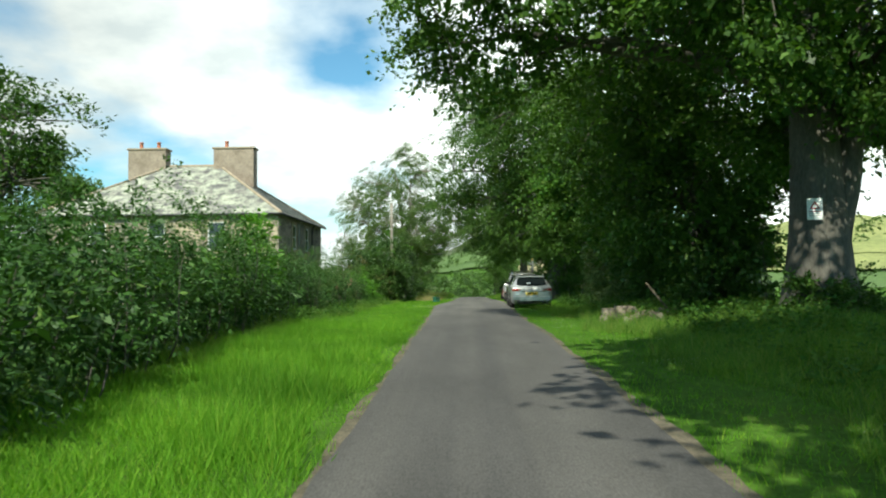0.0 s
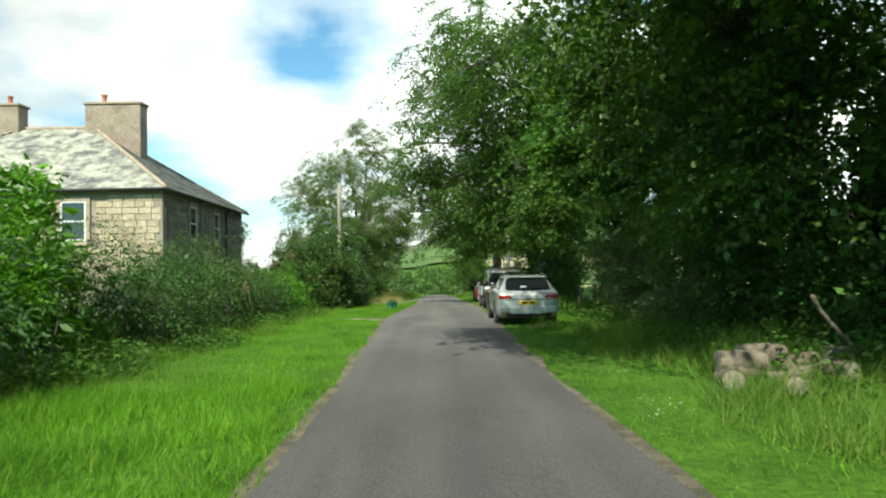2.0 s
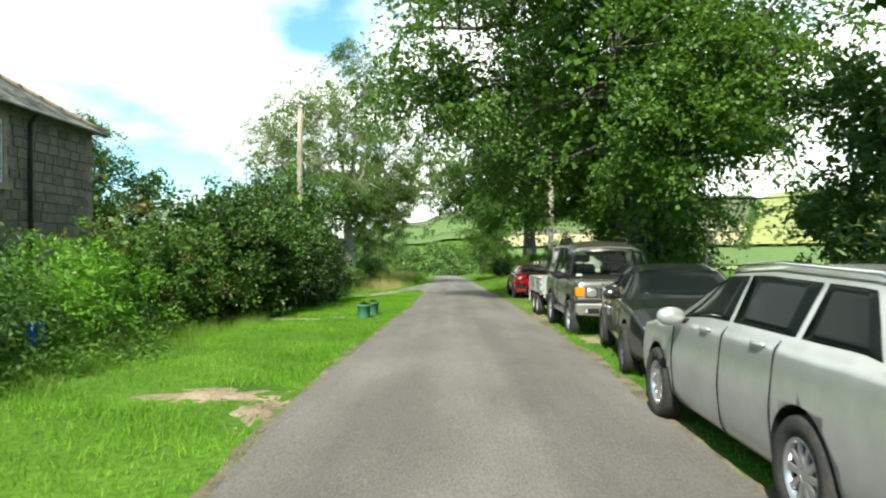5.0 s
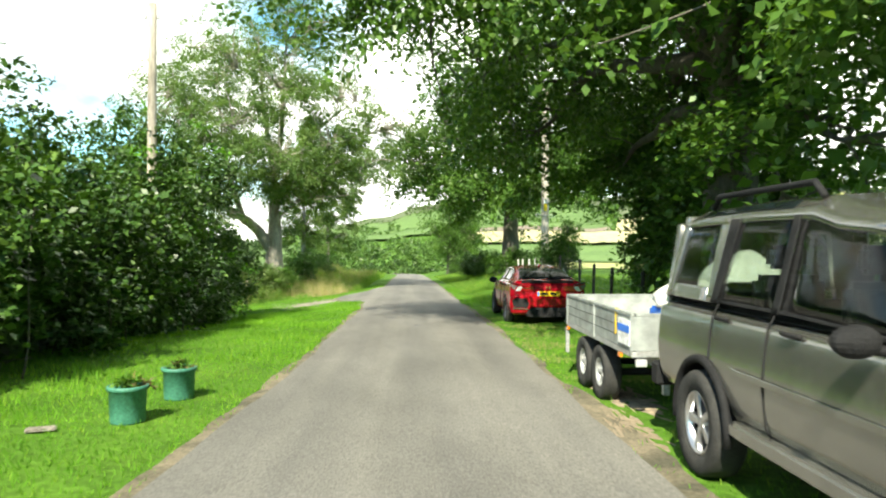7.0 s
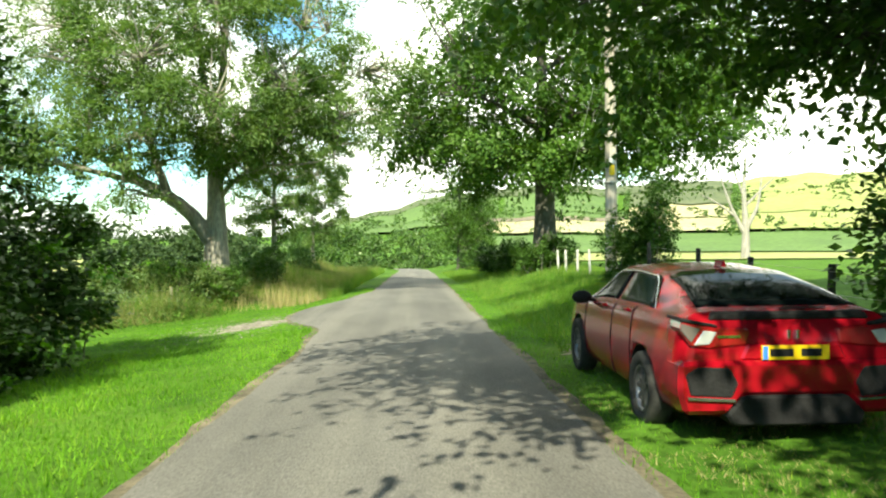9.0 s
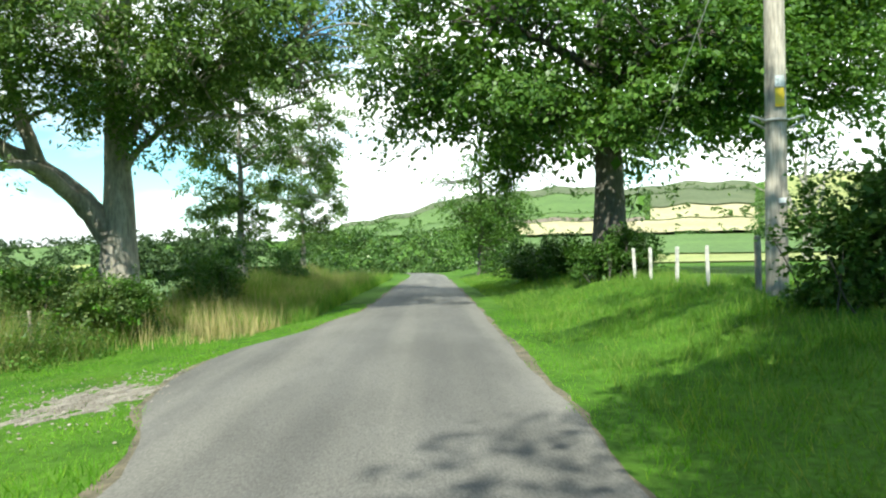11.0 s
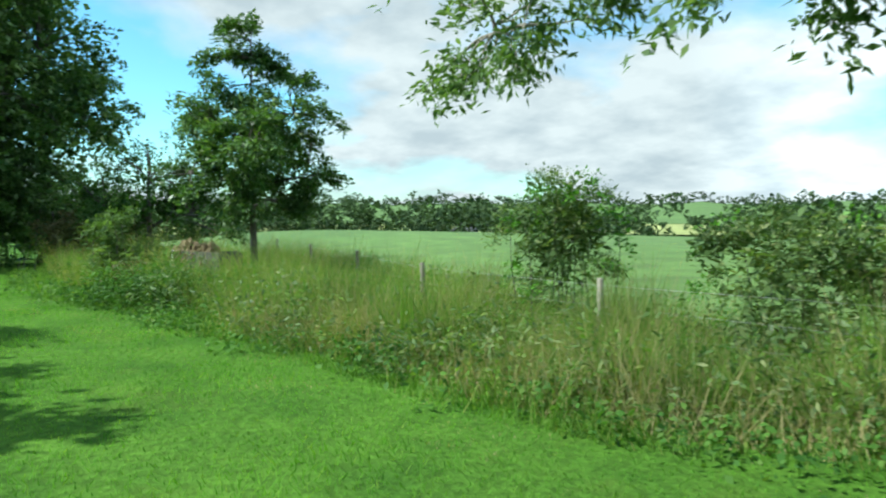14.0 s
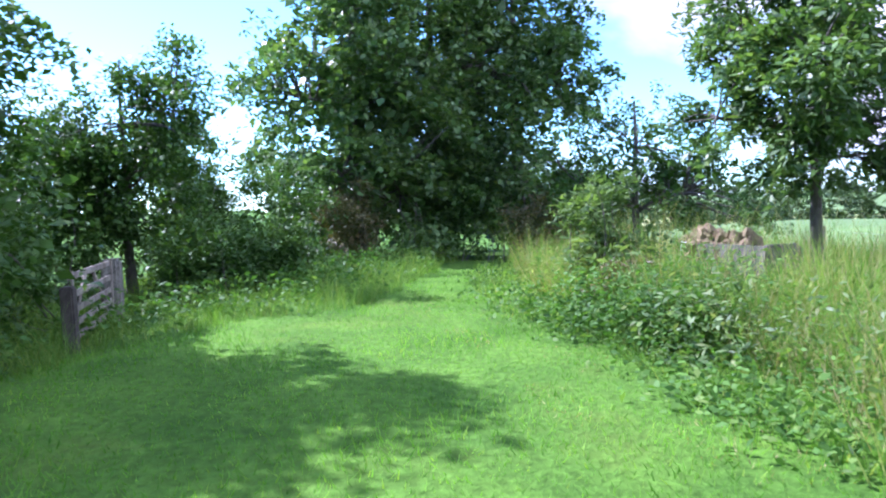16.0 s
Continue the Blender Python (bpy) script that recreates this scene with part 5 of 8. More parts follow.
def clear_glass(name, tint):
    """Thin clear glass: light passes, and glancing views show the sky."""
    m = bpy.data.materials.new(name)
    m.use_nodes = True
    nt = m.node_tree
    nt.nodes.clear()
    see, gloss, mix, fres = (nt.nodes.new(k) for k in ("ShaderNodeBsdfTransparent", "ShaderNodeBsdfGlossy", "ShaderNodeMixShader", "ShaderNodeFresnel"))
    see.inputs["Color"].default_value = (*tint, 1)
    gloss.inputs["Roughness"].default_value = 0.03
    fres.inputs["IOR"].default_value = 1.4
    nt.links.new(fres.outputs[0], mix.inputs[0])
    nt.links.new(see.outputs[0], mix.inputs[1])
    nt.links.new(gloss.outputs[0], mix.inputs[2])
    nt.links.new(mix.outputs[0], nt.nodes.new("ShaderNodeOutputMaterial").inputs[0])
    return m


M_CLEAR = clear_glass("car_window_glass", (0.62, 0.68, 0.64))
M_SEAT = mottled("grey_seat_cloth", (0.03, 0.03, 0.032), (0.06, 0.06, 0.062), 20.0, 0.9)
M_TYRE = mottled("tyre_rubber", (0.018, 0.018, 0.018), (0.035, 0.034, 0.032), 9.0, 0.85)
M_ALLOY = shade("alloy", (0.55, 0.55, 0.56), 0.3, 0.9)
M_DARKALLOY = shade("dark_alloy", (0.16, 0.16, 0.17), 0.35, 0.85)
M_TRIM = mottled("black_plastic", (0.009, 0.009, 0.01), (0.017, 0.017, 0.018), 8.0, 0.75, spec=0.2)
M_HEADLAMP = shade("headlamp_reflector", (0.5, 0.52, 0.53), 0.22, 0.7)
M_CHROME = shade("chrome", (0.8, 0.8, 0.8), 0.12, 1.0)
M_LAMPRED = shade("red_lens", (0.24, 0.006, 0.01), 0.15, 0.0, 0.6, 1.0)
M_LAMPCLEAR = shade("clear_lens", (0.55, 0.56, 0.57), 0.15, 0.35, 0.6, 0.6)
M_LAMPGREY = shade("smoked_lens", (0.22, 0.18, 0.18), 0.12, 0.5, 0.6, 0.5)
M_AMBER = shade("amber_lens", (0.75, 0.2, 0.01), 0.15, 0.0, 0.6, 0.6)
M_PLATE = shade("plate_yellow", (0.75, 0.5, 0.02), 0.4)
M_BLUE = shade("blue_plastic", (0.03, 0.16, 0.6), 0.45)
M_GALV = mottled("galvanised_steel", (0.36, 0.37, 0.36), (0.5, 0.5, 0.49), 3.0, 0.5, 0.2, 0.004, 12, metal=0.5)
M_ALU = mottled("dull_aluminium", (0.27, 0.29, 0.28), (0.33, 0.35, 0.335), 1.2, 0.5, 0.08, 0.003, 4, metal=0.3)
M_SACK = mottled("white_sack", (0.62, 0.6, 0.55), (0.75, 0.73, 0.68), 4.0, 0.8, 0.6, 0.03)


def car_shell(keys):
    """A function of (y, v) that gives a point of the body: v runs 0 under the sill to 8 on the roof's middle."""
    k = np.array(keys, float)

    def at(y, v):
        y, v = np.broadcast_arrays(np.asarray(y, float), np.asarray(v, float))
        z0, zb, zt, w, wt = (np.interp(y, k[:, 0], k[:, i]) for i in range(1, 6))
        zm = z0 + (zb - z0) * 0.55
        X = np.stack([0 * y, w - 0.14, w - 0.03, w, w - 0.035, np.minimum(w - 0.07, wt + 0.9 * (w - 0.07 - wt)), wt, wt * 0.8, 0 * y])
        Z = np.stack([z0, z0, z0 + 0.1 * (zb - z0) / 0.6, zm, zb, zb + 0.12 * (zt - zb), zb + 0.86 * (zt - zb), zb + 0.965 * (zt - zb), zt])
        i = np.clip(np.floor(v).astype(int), 0, 7)
        t = v - i
        flat = np.arange(v.size)
        Xf, Zf = X.reshape(9, -1), Z.reshape(9, -1)
        i, t = i.ravel(), t.ravel()
        x = Xf[i, flat] * (1 - t) + Xf[i + 1, flat] * t
        z = Zf[i, flat] * (1 - t) + Zf[i + 1, flat] * t
        return np.stack([x, y.ravel(), z], -1).reshape(*v.shape, 3)
    return at


def car_body(name, keys, paint_mat, wheels, arch, parent):
    """The painted shell with wheel arches cut through its sides."""
    at = car_shell(keys)
    y0, y1 = keys[0][0], keys[-1][0]
    ys = np.unique(np.concatenate([np.linspace(y0, y1, 64), [q[0] for q in keys]]))
    vs_ = np.linspace(0, 8, 33)
    Y, V = np.meshgrid(ys, vs_, indexing="ij")
    p = at(Y, V)
    for _ in range(2):
        p[1:-1, 2:-1] = p[1:-1, 2:-1] * 0.5 + (p[1:-1, 1:-2] + p[1:-1, 3:]) * 0.25
    left = p[:, ::-1][:, :-1] * np.array([-1, 1, 1])
    ring = np.concatenate([p, left[:, :-1]], 1)
    n, r = ring.shape[:2]
    i = np.arange(n - 1)[:, None] * r
    j = np.arange(r)[None]
    q = np.stack([i + j, i + r + j, i + r + (j + 1) % r, i + (j + 1) % r], -1).reshape(-1, 4)
    caps = [np.arange(r)[None], ((n - 1) * r + np.arange(r))[::-1][None]]
    me = grid_mesh(name, ring.reshape(-1, 3), [q] + caps, paint_mat, True)
    me.materials.append(M_TRIM)
    shell = new(name, me)
    bm = bmesh.new()
    for wy in wheels[0]:
        for s in (-1, 1):
            c = bmesh.ops.create_cone(bm, cap_ends=True, segments=32, radius1=arch, radius2=arch, depth=0.62)
            for v in c["verts"]:
                v.co = Vector((s * (wheels[1] + 0.12) + v.co.z, wy + v.co.x, wheels[2] + v.co.y))
    for f in bm.faces:
        f.material_index = 1
    cm = bpy.data.meshes.new("cut")
    bm.to_mesh(cm)
    bm.free()
    cm.materials.append(paint_mat)
    cm.materials.append(M_TRIM)
    cutter = new("cut", cm)
    mod = shell.modifiers.new("arches", "BOOLEAN")
    mod.operation, mod.object, mod.solver = "DIFFERENCE", cutter, "EXACT"
    done = bpy.data.meshes.new_from_object(shell.evaluated_get(bpy.context.evaluated_depsgraph_get()))
    shell.modifiers.clear()
    shell.data = done
    bpy.data.objects.remove(cutter)
    shell.parent = parent
    return shell, at


def glass_patch(name, at, lo, hi, v0, v1, side, parent, mat=None, lift=0.006, n=7):
    """A pane that follows the shell: lo and hi are (y at v0, y at v1)."""
    S, T = np.meshgrid(np.linspace(0, 1, n), np.linspace(0, 1, n), indexing="ij")
    V = v0 + (v1 - v0) * T
    Y = (lo[0] + (lo[1] - lo[0]) * T) * (1 - S) + (hi[0] + (hi[1] - hi[0]) * T) * S
    p = at(Y, V)
    du, dv = np.gradient(p, axis=0), np.gradient(p, axis=1)
    nn = np.cross(du, dv)
    nn /= np.linalg.norm(nn, axis=2, keepdims=True) + 1e-9
    if (nn[..., 0] * p[..., 0] + nn[..., 2]).mean() < 0:
        nn = -nn
    outer, inner = p + nn * lift, p - nn * 0.004
    if side == 0:
        mir = np.array([-1, 1, 1])
        outer = np.concatenate([outer, (outer[:, ::-1] * mir)[:, 1:]], 1)
        inner = np.concatenate([inner, (inner[:, ::-1] * mir)[:, 1:]], 1)
    elif side < 0:
        outer, inner = outer * np.array([-1, 1, 1]), inner * np.array([-1, 1, 1])
    a, b = outer.shape[:2]
    i = np.arange(a - 1)[:, None] * b + np.arange(b - 1)[None]
    q = np.stack([i, i + b, i + b + 1, i + 1], -1).reshape(-1, 4)
    rim = np.concatenate([np.arange(b), np.arange(2, a) * b - 1 if False else (np.arange(1, a) * b + b - 1), ((a - 1) * b + np.arange(b - 2, -1, -1)), np.arange(a - 2, 0, -1) * b])
    m = a * b
    e = np.stack([rim, np.roll(rim, -1), np.roll(rim, -1) + m, rim + m], -1)
    me = grid_mesh(name, np.concatenate([outer.reshape(-1, 3), inner.reshape(-1, 3)]), [q, e], mat or M_CARGLASS, True)
    return part(name, me, parent=parent)


def slab(name, poly, y0, y1, mat, parent, label="", mirror=False, bevel=0.006):
    """A plate of outline poly, (x, z) corners, from y0 to y1; mirrored over the middle where asked."""
    out = []
    for s in ((1, -1) if mirror else (1,)):
        bm = bmesh.new()
        lo = [bm.verts.new((s * x, y0, z)) for x, z in poly]
        hi = [bm.verts.new((s * x, y1, z)) for x, z in poly]
        bm.faces.new(lo)
        bm.faces.new(hi[::-1])
        k = len(poly)
        for i in range(k):
            bm.faces.new((lo[i], hi[i], hi[(i + 1) % k], lo[(i + 1) % k]))
        bmesh.ops.recalc_face_normals(bm, faces=bm.faces)
        if bevel:
            bmesh.ops.bevel(bm, geom=list(bm.edges), offset=bevel, segments=1, affect="EDGES")
        out.append(part(name, bm, mat, parent, label))
    return out


def wheel(x, y, r, width, parent, rim_mat, spokes=5, fat=0.62, label=""):
    """A wheel with tyre and spoked rim; x is its outer face's side."""
    s = 1 if x > 0 else -1
    w = thing("wheel")
    w.parent = parent
    w.matrix_basis = pose(x, y, r, 0, 0, 0 if s > 0 else 180)
    h = width / 2
    ri = r * fat
    lathe("tyre", [(ri, -h * 0.8), (r * 0.9, -h), (r * 0.985, -h * 0.75), (r, -h * 0.3), (r, h * 0.3), (r * 0.985, h * 0.75), (r * 0.92, h), (ri * 1.02, h * 0.85), (ri, h * 0.5)], M_TYRE, w, 32, axis="x")
    rim = lathe("rim", [(ri, -h * 0.6), (ri * 0.9, -h * 0.2), (ri * 0.3, -h * 0.2), (0.001, -h * 0.2)], M_TRIM, w, 28, axis="x")
    lathe("rim_edge", [(ri * 1.01, h * 0.5), (ri * 1.0, h * 0.82), (ri * 0.93, h * 0.8), (ri * 0.9, h * 0.3)], rim_mat, rim, 28, axis="x")
    lathe("hub", [(ri * 0.26, -h * 0.1), (ri * 0.24, h * 0.55), (ri * 0.12, h * 0.62), (0.001, h * 0.62)], rim_mat, rim, 14, axis="x")
    for k in range(spokes):
        a = 2 * math.pi * k / spokes + 0.3
        bm = bmesh.new()
        box(bm, h * 0.2, h * 0.62, -ri * 0.13, ri * 0.13, ri * 0.15, ri * 0.95, 0.008)
        for v in bm.verts:
            v.co.y *= 0.75 + 0.45 * (v.co.z / ri) * (0.6 if spokes > 6 else 1)
        bmesh.ops.rotate(bm, verts=bm.verts, matrix=Matrix.Rotation(a, 3, "X"))
        part("spoke", bm, rim_mat, rim)
    return w


def plate(parent, y, z, x=0.0, w=0.52, h=0.11, stripe=False, tilt=0):
    p = thing("number_plate")
    p.parent = parent
    p.matrix_basis = pose(x, y, z, tilt, 0, 0)
    slab("plate_body", [(-w / 2, -h / 2), (w / 2, -h / 2), (w / 2, h / 2), (-w / 2, h / 2)], -0.012, 0.01, M_PLATE, p, "yellow plate", bevel=0.003)
    for x0, x1 in ((-0.2, -0.02), (0.04, 0.2)):
        slab("dark_bar", [(x0, -0.03), (x1, -0.03), (x1, 0.03), (x0, 0.03)], -0.0145, -0.012, M_TRIM, p, bevel=0)
    if stripe:
        slab("blue_band", [(-w / 2 + 0.003, -h / 2 + 0.004), (-w / 2 + 0.045, -h / 2 + 0.004), (-w / 2 + 0.045, h / 2 - 0.004), (-w / 2 + 0.003, h / 2 - 0.004)], -0.0145, -0.012, M_BLUE, p, bevel=0)


def mirrors(parent, x, y, z, mat, size=1.0):
    for s in (-1, 1):
        bm = bmesh.new()
        bmesh.ops.create_uvsphere(bm, u_segments=16, v_segments=10, radius=1)
        for v in bm.verts:
            v.co = Vector((s * (x + 0.12 * size) + v.co.x * 0.12 * size, y + v.co.y * 0.07, z + v.co.z * 0.08 * size))
        m = part("door_mirror", bm, mat, parent)
        rod("mirror_arm", [(s * (x - 0.07), y, z - 0.05), (s * (x + 0.06), y, z - 0.03)], 0.025, M_TRIM, m, 6)


def saloon_windows(at, parent, rear, panes, front, sides=(5.08, 5.97), top=(6.35, 8)):
    glass_patch("rear_window", at, rear[0], rear[1], top[0], top[1], 0, parent)
    glass_patch("windscreen", at, front[0], front[1], top[0], top[1], 0, parent)
    for lo, hi in panes:
        for s in (-1, 1):
            glass_patch("side_window", at, lo, hi, sides[0], sides[1], s, parent)


def door_lines(at, parent, ys, v0=1.6, v1=4.9):
    for y in ys:
        for s in (-1, 1):
            p = at(np.full(14, float(y)), np.linspace(v0, v1, 14)) * np.array([s, 1, 1])
            rod("door_seam", p + np.array([s * 0.001, 0, 0]), 0.006, M_TRIM, parent, 5)


def handles(at, parent, ys, mat, v=4.15):
    for y in ys:
        for s in (-1, 1):
            p = at(np.linspace(y - 0.1, y + 0.1, 5), np.full(5, v)) * np.array([s, 1, 1])
            p[1:-1, 0] += s * 0.02
            rod("door_handle", p, 0.014, mat, parent, 6)


# silver estate car
def estate_car():
    t = thing("estate_car", 2.98, 33.72, at_land(2.98, 33.7) - 0.01, -1.0)
    keys = [(-2.385, 0.40, 0.80, 0.84, 0.74, 0.66), (-2.36, 0.30, 0.92, 0.95, 0.84, 0.70), (-2.28, 0.25, 0.98, 1.03, 0.90, 0.68), (-2.16, 0.22, 0.99, 1.14, 0.91, 0.655), (-1.92, 0.2, 0.99, 1.38, 0.914, 0.62), (-1.8, 0.2, 0.99, 1.43, 0.915, 0.61), (-1.5, 0.19, 0.98, 1.455, 0.915, 0.615), (-0.4, 0.18, 0.97, 1.485, 0.915, 0.635),
            (0.3, 0.18, 0.96, 1.45, 0.915, 0.625), (0.75, 0.18, 0.95, 1.28, 0.914, 0.64), (1.2, 0.19, 0.94, 1.03, 0.91, 0.70), (1.5, 0.2, 0.92, 0.97, 0.905, 0.74), (2.0, 0.22, 0.84, 0.89, 0.88, 0.72), (2.28, 0.28, 0.66, 0.74, 0.78, 0.6), (2.385, 0.4, 0.52, 0.58, 0.6, 0.45)]
    body, at = car_body("body", keys, M_SILVER, ((-1.36, 1.43), 0.9, 0.33), 0.385, t)
    saloon_windows(at, body, ((-2.25, -2.3), (-1.93, -1.9)), [((-1.98, -1.62), (-1.2, -1.18)), ((-1.12, -1.1), (-0.2, -0.15)), ((-0.12, -0.07), (0.95, 0.4))], ((0.45, 0.42), (1.12, 1.18)), top=(6.1, 8))
    door_lines(at, body, (-1.0, -0.15, 0.95))
    handles(at, body, (-0.75, 0.2), M_SILVER)
    for s in (-1, 1):
        rod("roof_rail", [(s * 0.56, -1.75, 1.39), (s * 0.575, -1.6, 1.455), (s * 0.59, -0.5, 1.49), (s * 0.585, 0.2, 1.45), (s * 0.58, 0.35, 1.4)], 0.018, M_CHROME, body, 8)
    slab("tail_lamp", [(0.45, 0.80), (0.5, 0.88), (0.84, 0.92), (0.87, 0.83), (0.82, 0.79)], -2.385, -2.2, M_LAMPRED, body, "red tail lamp", True)
    slab("chrome_strip", [(0.5, 0.785), (0.84, 0.785), (0.84, 0.80), (0.46, 0.80)], -2.392, -2.3, M_CHROME, body, "", True, 0)
    slab("boot_recess", [(-0.42, 0.6), (0.42, 0.6), (0.62, 0.755), (-0.62, 0.755)], -2.389, -2.35, M_SILVER, body)
    slab("boot_lip", [(-0.66, 0.755), (0.66, 0.755), (0.66, 0.77), (-0.66, 0.77)], -2.398, -2.35, M_TRIM, body)
    plate(body, -2.39, 0.68)
    badge = lathe("badge", [(0.001, 0.0), (0.05, 0.0), (0.058, 0.006), (0.058, 0.02)], M_CHROME, body, 20)
    badge.matrix_basis = pose(0, -2.377, 0.855, 78, 0, 0)
    lathe("badge_field", [(0.001, -0.004), (0.045, -0.003), (0.046, 0.004)], M_TRIM, badge, 18)
    slab("boot_crease", [(-0.44, 0.775), (0.44, 0.775), (0.44, 0.79), (-0.44, 0.79)], -2.386, -2.3, M_TRIM, body, bevel=0.002)
    slab("rear_spoiler", [(-0.6, 1.4), (0.6, 1.4), (0.56, 1.44), (-0.56, 1.44)], -1.98, -1.7, M_SILVER, body, "", False, 0.012)
    slab("bumper", [(-0.8, 0.34), (0.8, 0.34), (0.86, 0.5), (0.84, 0.58), (-0.84, 0.58), (-0.86, 0.5)], -2.43, -2.2, M_SILVER, body, "", False, 0.03)
    slab("lower_valance", [(-0.62, 0.26), (0.62, 0.26), (0.66, 0.37), (-0.66, 0.37)], -2.435, -2.2, M_TRIM, body, "black plastic valance", False, 0.01)
    slab("reflector", [(0.5, 0.385), (0.8, 0.385), (0.8, 0.41), (0.5, 0.41)], -2.437, -2.4, M_LAMPRED, body, "", True, 0.003)
    rod("tow_hook", [(0.05, -2.3, 0.33), (0.05, -2.5, 0.33), (0.05, -2.52, 0.4)], 0.025, M_TRIM, body)
    slab("window_sticker", [(-0.2, 1.12), (-0.04, 1.12), (-0.04, 1.16), (-0.2, 1.16)], -2.24, -2.235, M_WHITE, body, "small pale sticker", bevel=0)
    mirrors(body, 0.86, 0.72, 1.02, M_SILVER)
    for x in (-0.82, 0.82):
        for y in (-1.36, 1.43):
            wheel(x, y, 0.33, 0.2, t, M_ALLOY, 10)
    return tagged(t, "silver estate car parked half on the grass verge", "car", "parked vehicles")


def black_car():
    t = thing("saloon_car", 3.52, 39.0, at_land(3.52, 39.0) + 0.01, 172.5)
    keys = [(-2.35, 0.42, 0.70, 0.75, 0.70, 0.6), (-2.3, 0.32, 0.9, 0.96, 0.82, 0.66), (-2.15, 0.26, 0.98, 1.03, 0.87, 0.68), (-1.7, 0.22, 0.99, 1.08, 0.895, 0.64), (-1.3, 0.2, 0.98, 1.26, 0.9, 0.58), (-0.7, 0.19, 0.96, 1.4, 0.9, 0.58), (-0.1, 0.18, 0.95, 1.42, 0.9, 0.585), (0.4, 0.18, 0.94, 1.33, 0.9, 0.6), (0.9, 0.18, 0.93, 1.08, 0.9, 0.66),
            (1.15, 0.19, 0.92, 0.97, 0.895, 0.72), (1.8, 0.21, 0.86, 0.9, 0.88, 0.7), (2.25, 0.28, 0.66, 0.72, 0.78, 0.6), (2.35, 0.4, 0.52, 0.58, 0.6, 0.45)]
    body, at = car_body("body", keys, M_BLACKPAINT, ((-1.4, 1.36), 0.88, 0.33), 0.385, t)
    saloon_windows(at, body, ((-1.62, -1.66), (-0.95, -0.85)), [((-1.3, -0.85), (-0.25, -0.2)), ((-0.17, -0.12), (0.85, 0.35))], ((0.38, 0.36), (0.98, 1.05)))
    door_lines(at, body, (-0.9, -0.2, 0.85))
    handles(at, body, (-0.7, 0.1), M_BLACKPAINT)
    slab("tail_lamp", [(0.45, 0.72), (0.46, 0.86), (0.8, 0.9), (0.845, 0.84), (0.83, 0.74)], -2.34, -2.1, M_LAMPRED, body, "red tail lamp", True)
    slab("bumper", [(-0.8, 0.3), (0.8, 0.3), (0.83, 0.5), (0.8, 0.56), (-0.8, 0.56), (-0.83, 0.5)], -2.38, -2.15, M_BLACKPAINT, body, "", False, 0.03)
    slab("front_bumper", [(-0.74, 0.28), (0.74, 0.28), (0.78, 0.46), (0.7, 0.54), (-0.7, 0.54), (-0.78, 0.46)], 2.15, 2.38, M_BLACKPAINT, body, "", False, 0.03)
    slab("headlamp", [(0.42, 0.56), (0.72, 0.6), (0.76, 0.7), (0.5, 0.7)], 2.1, 2.3, M_LAMPCLEAR, body, "clear headlamp", True)
    mirrors(body, 0.85, 0.62, 1.0, M_BLACKPAINT)
    for x in (-0.82, 0.82):
        for y in (-1.4, 1.36):
            wheel(x, y, 0.33, 0.22, t, M_DARKALLOY, 10)
    return tagged(t, "glossy black saloon car parked nose to nose in a row", "car", "parked vehicles")


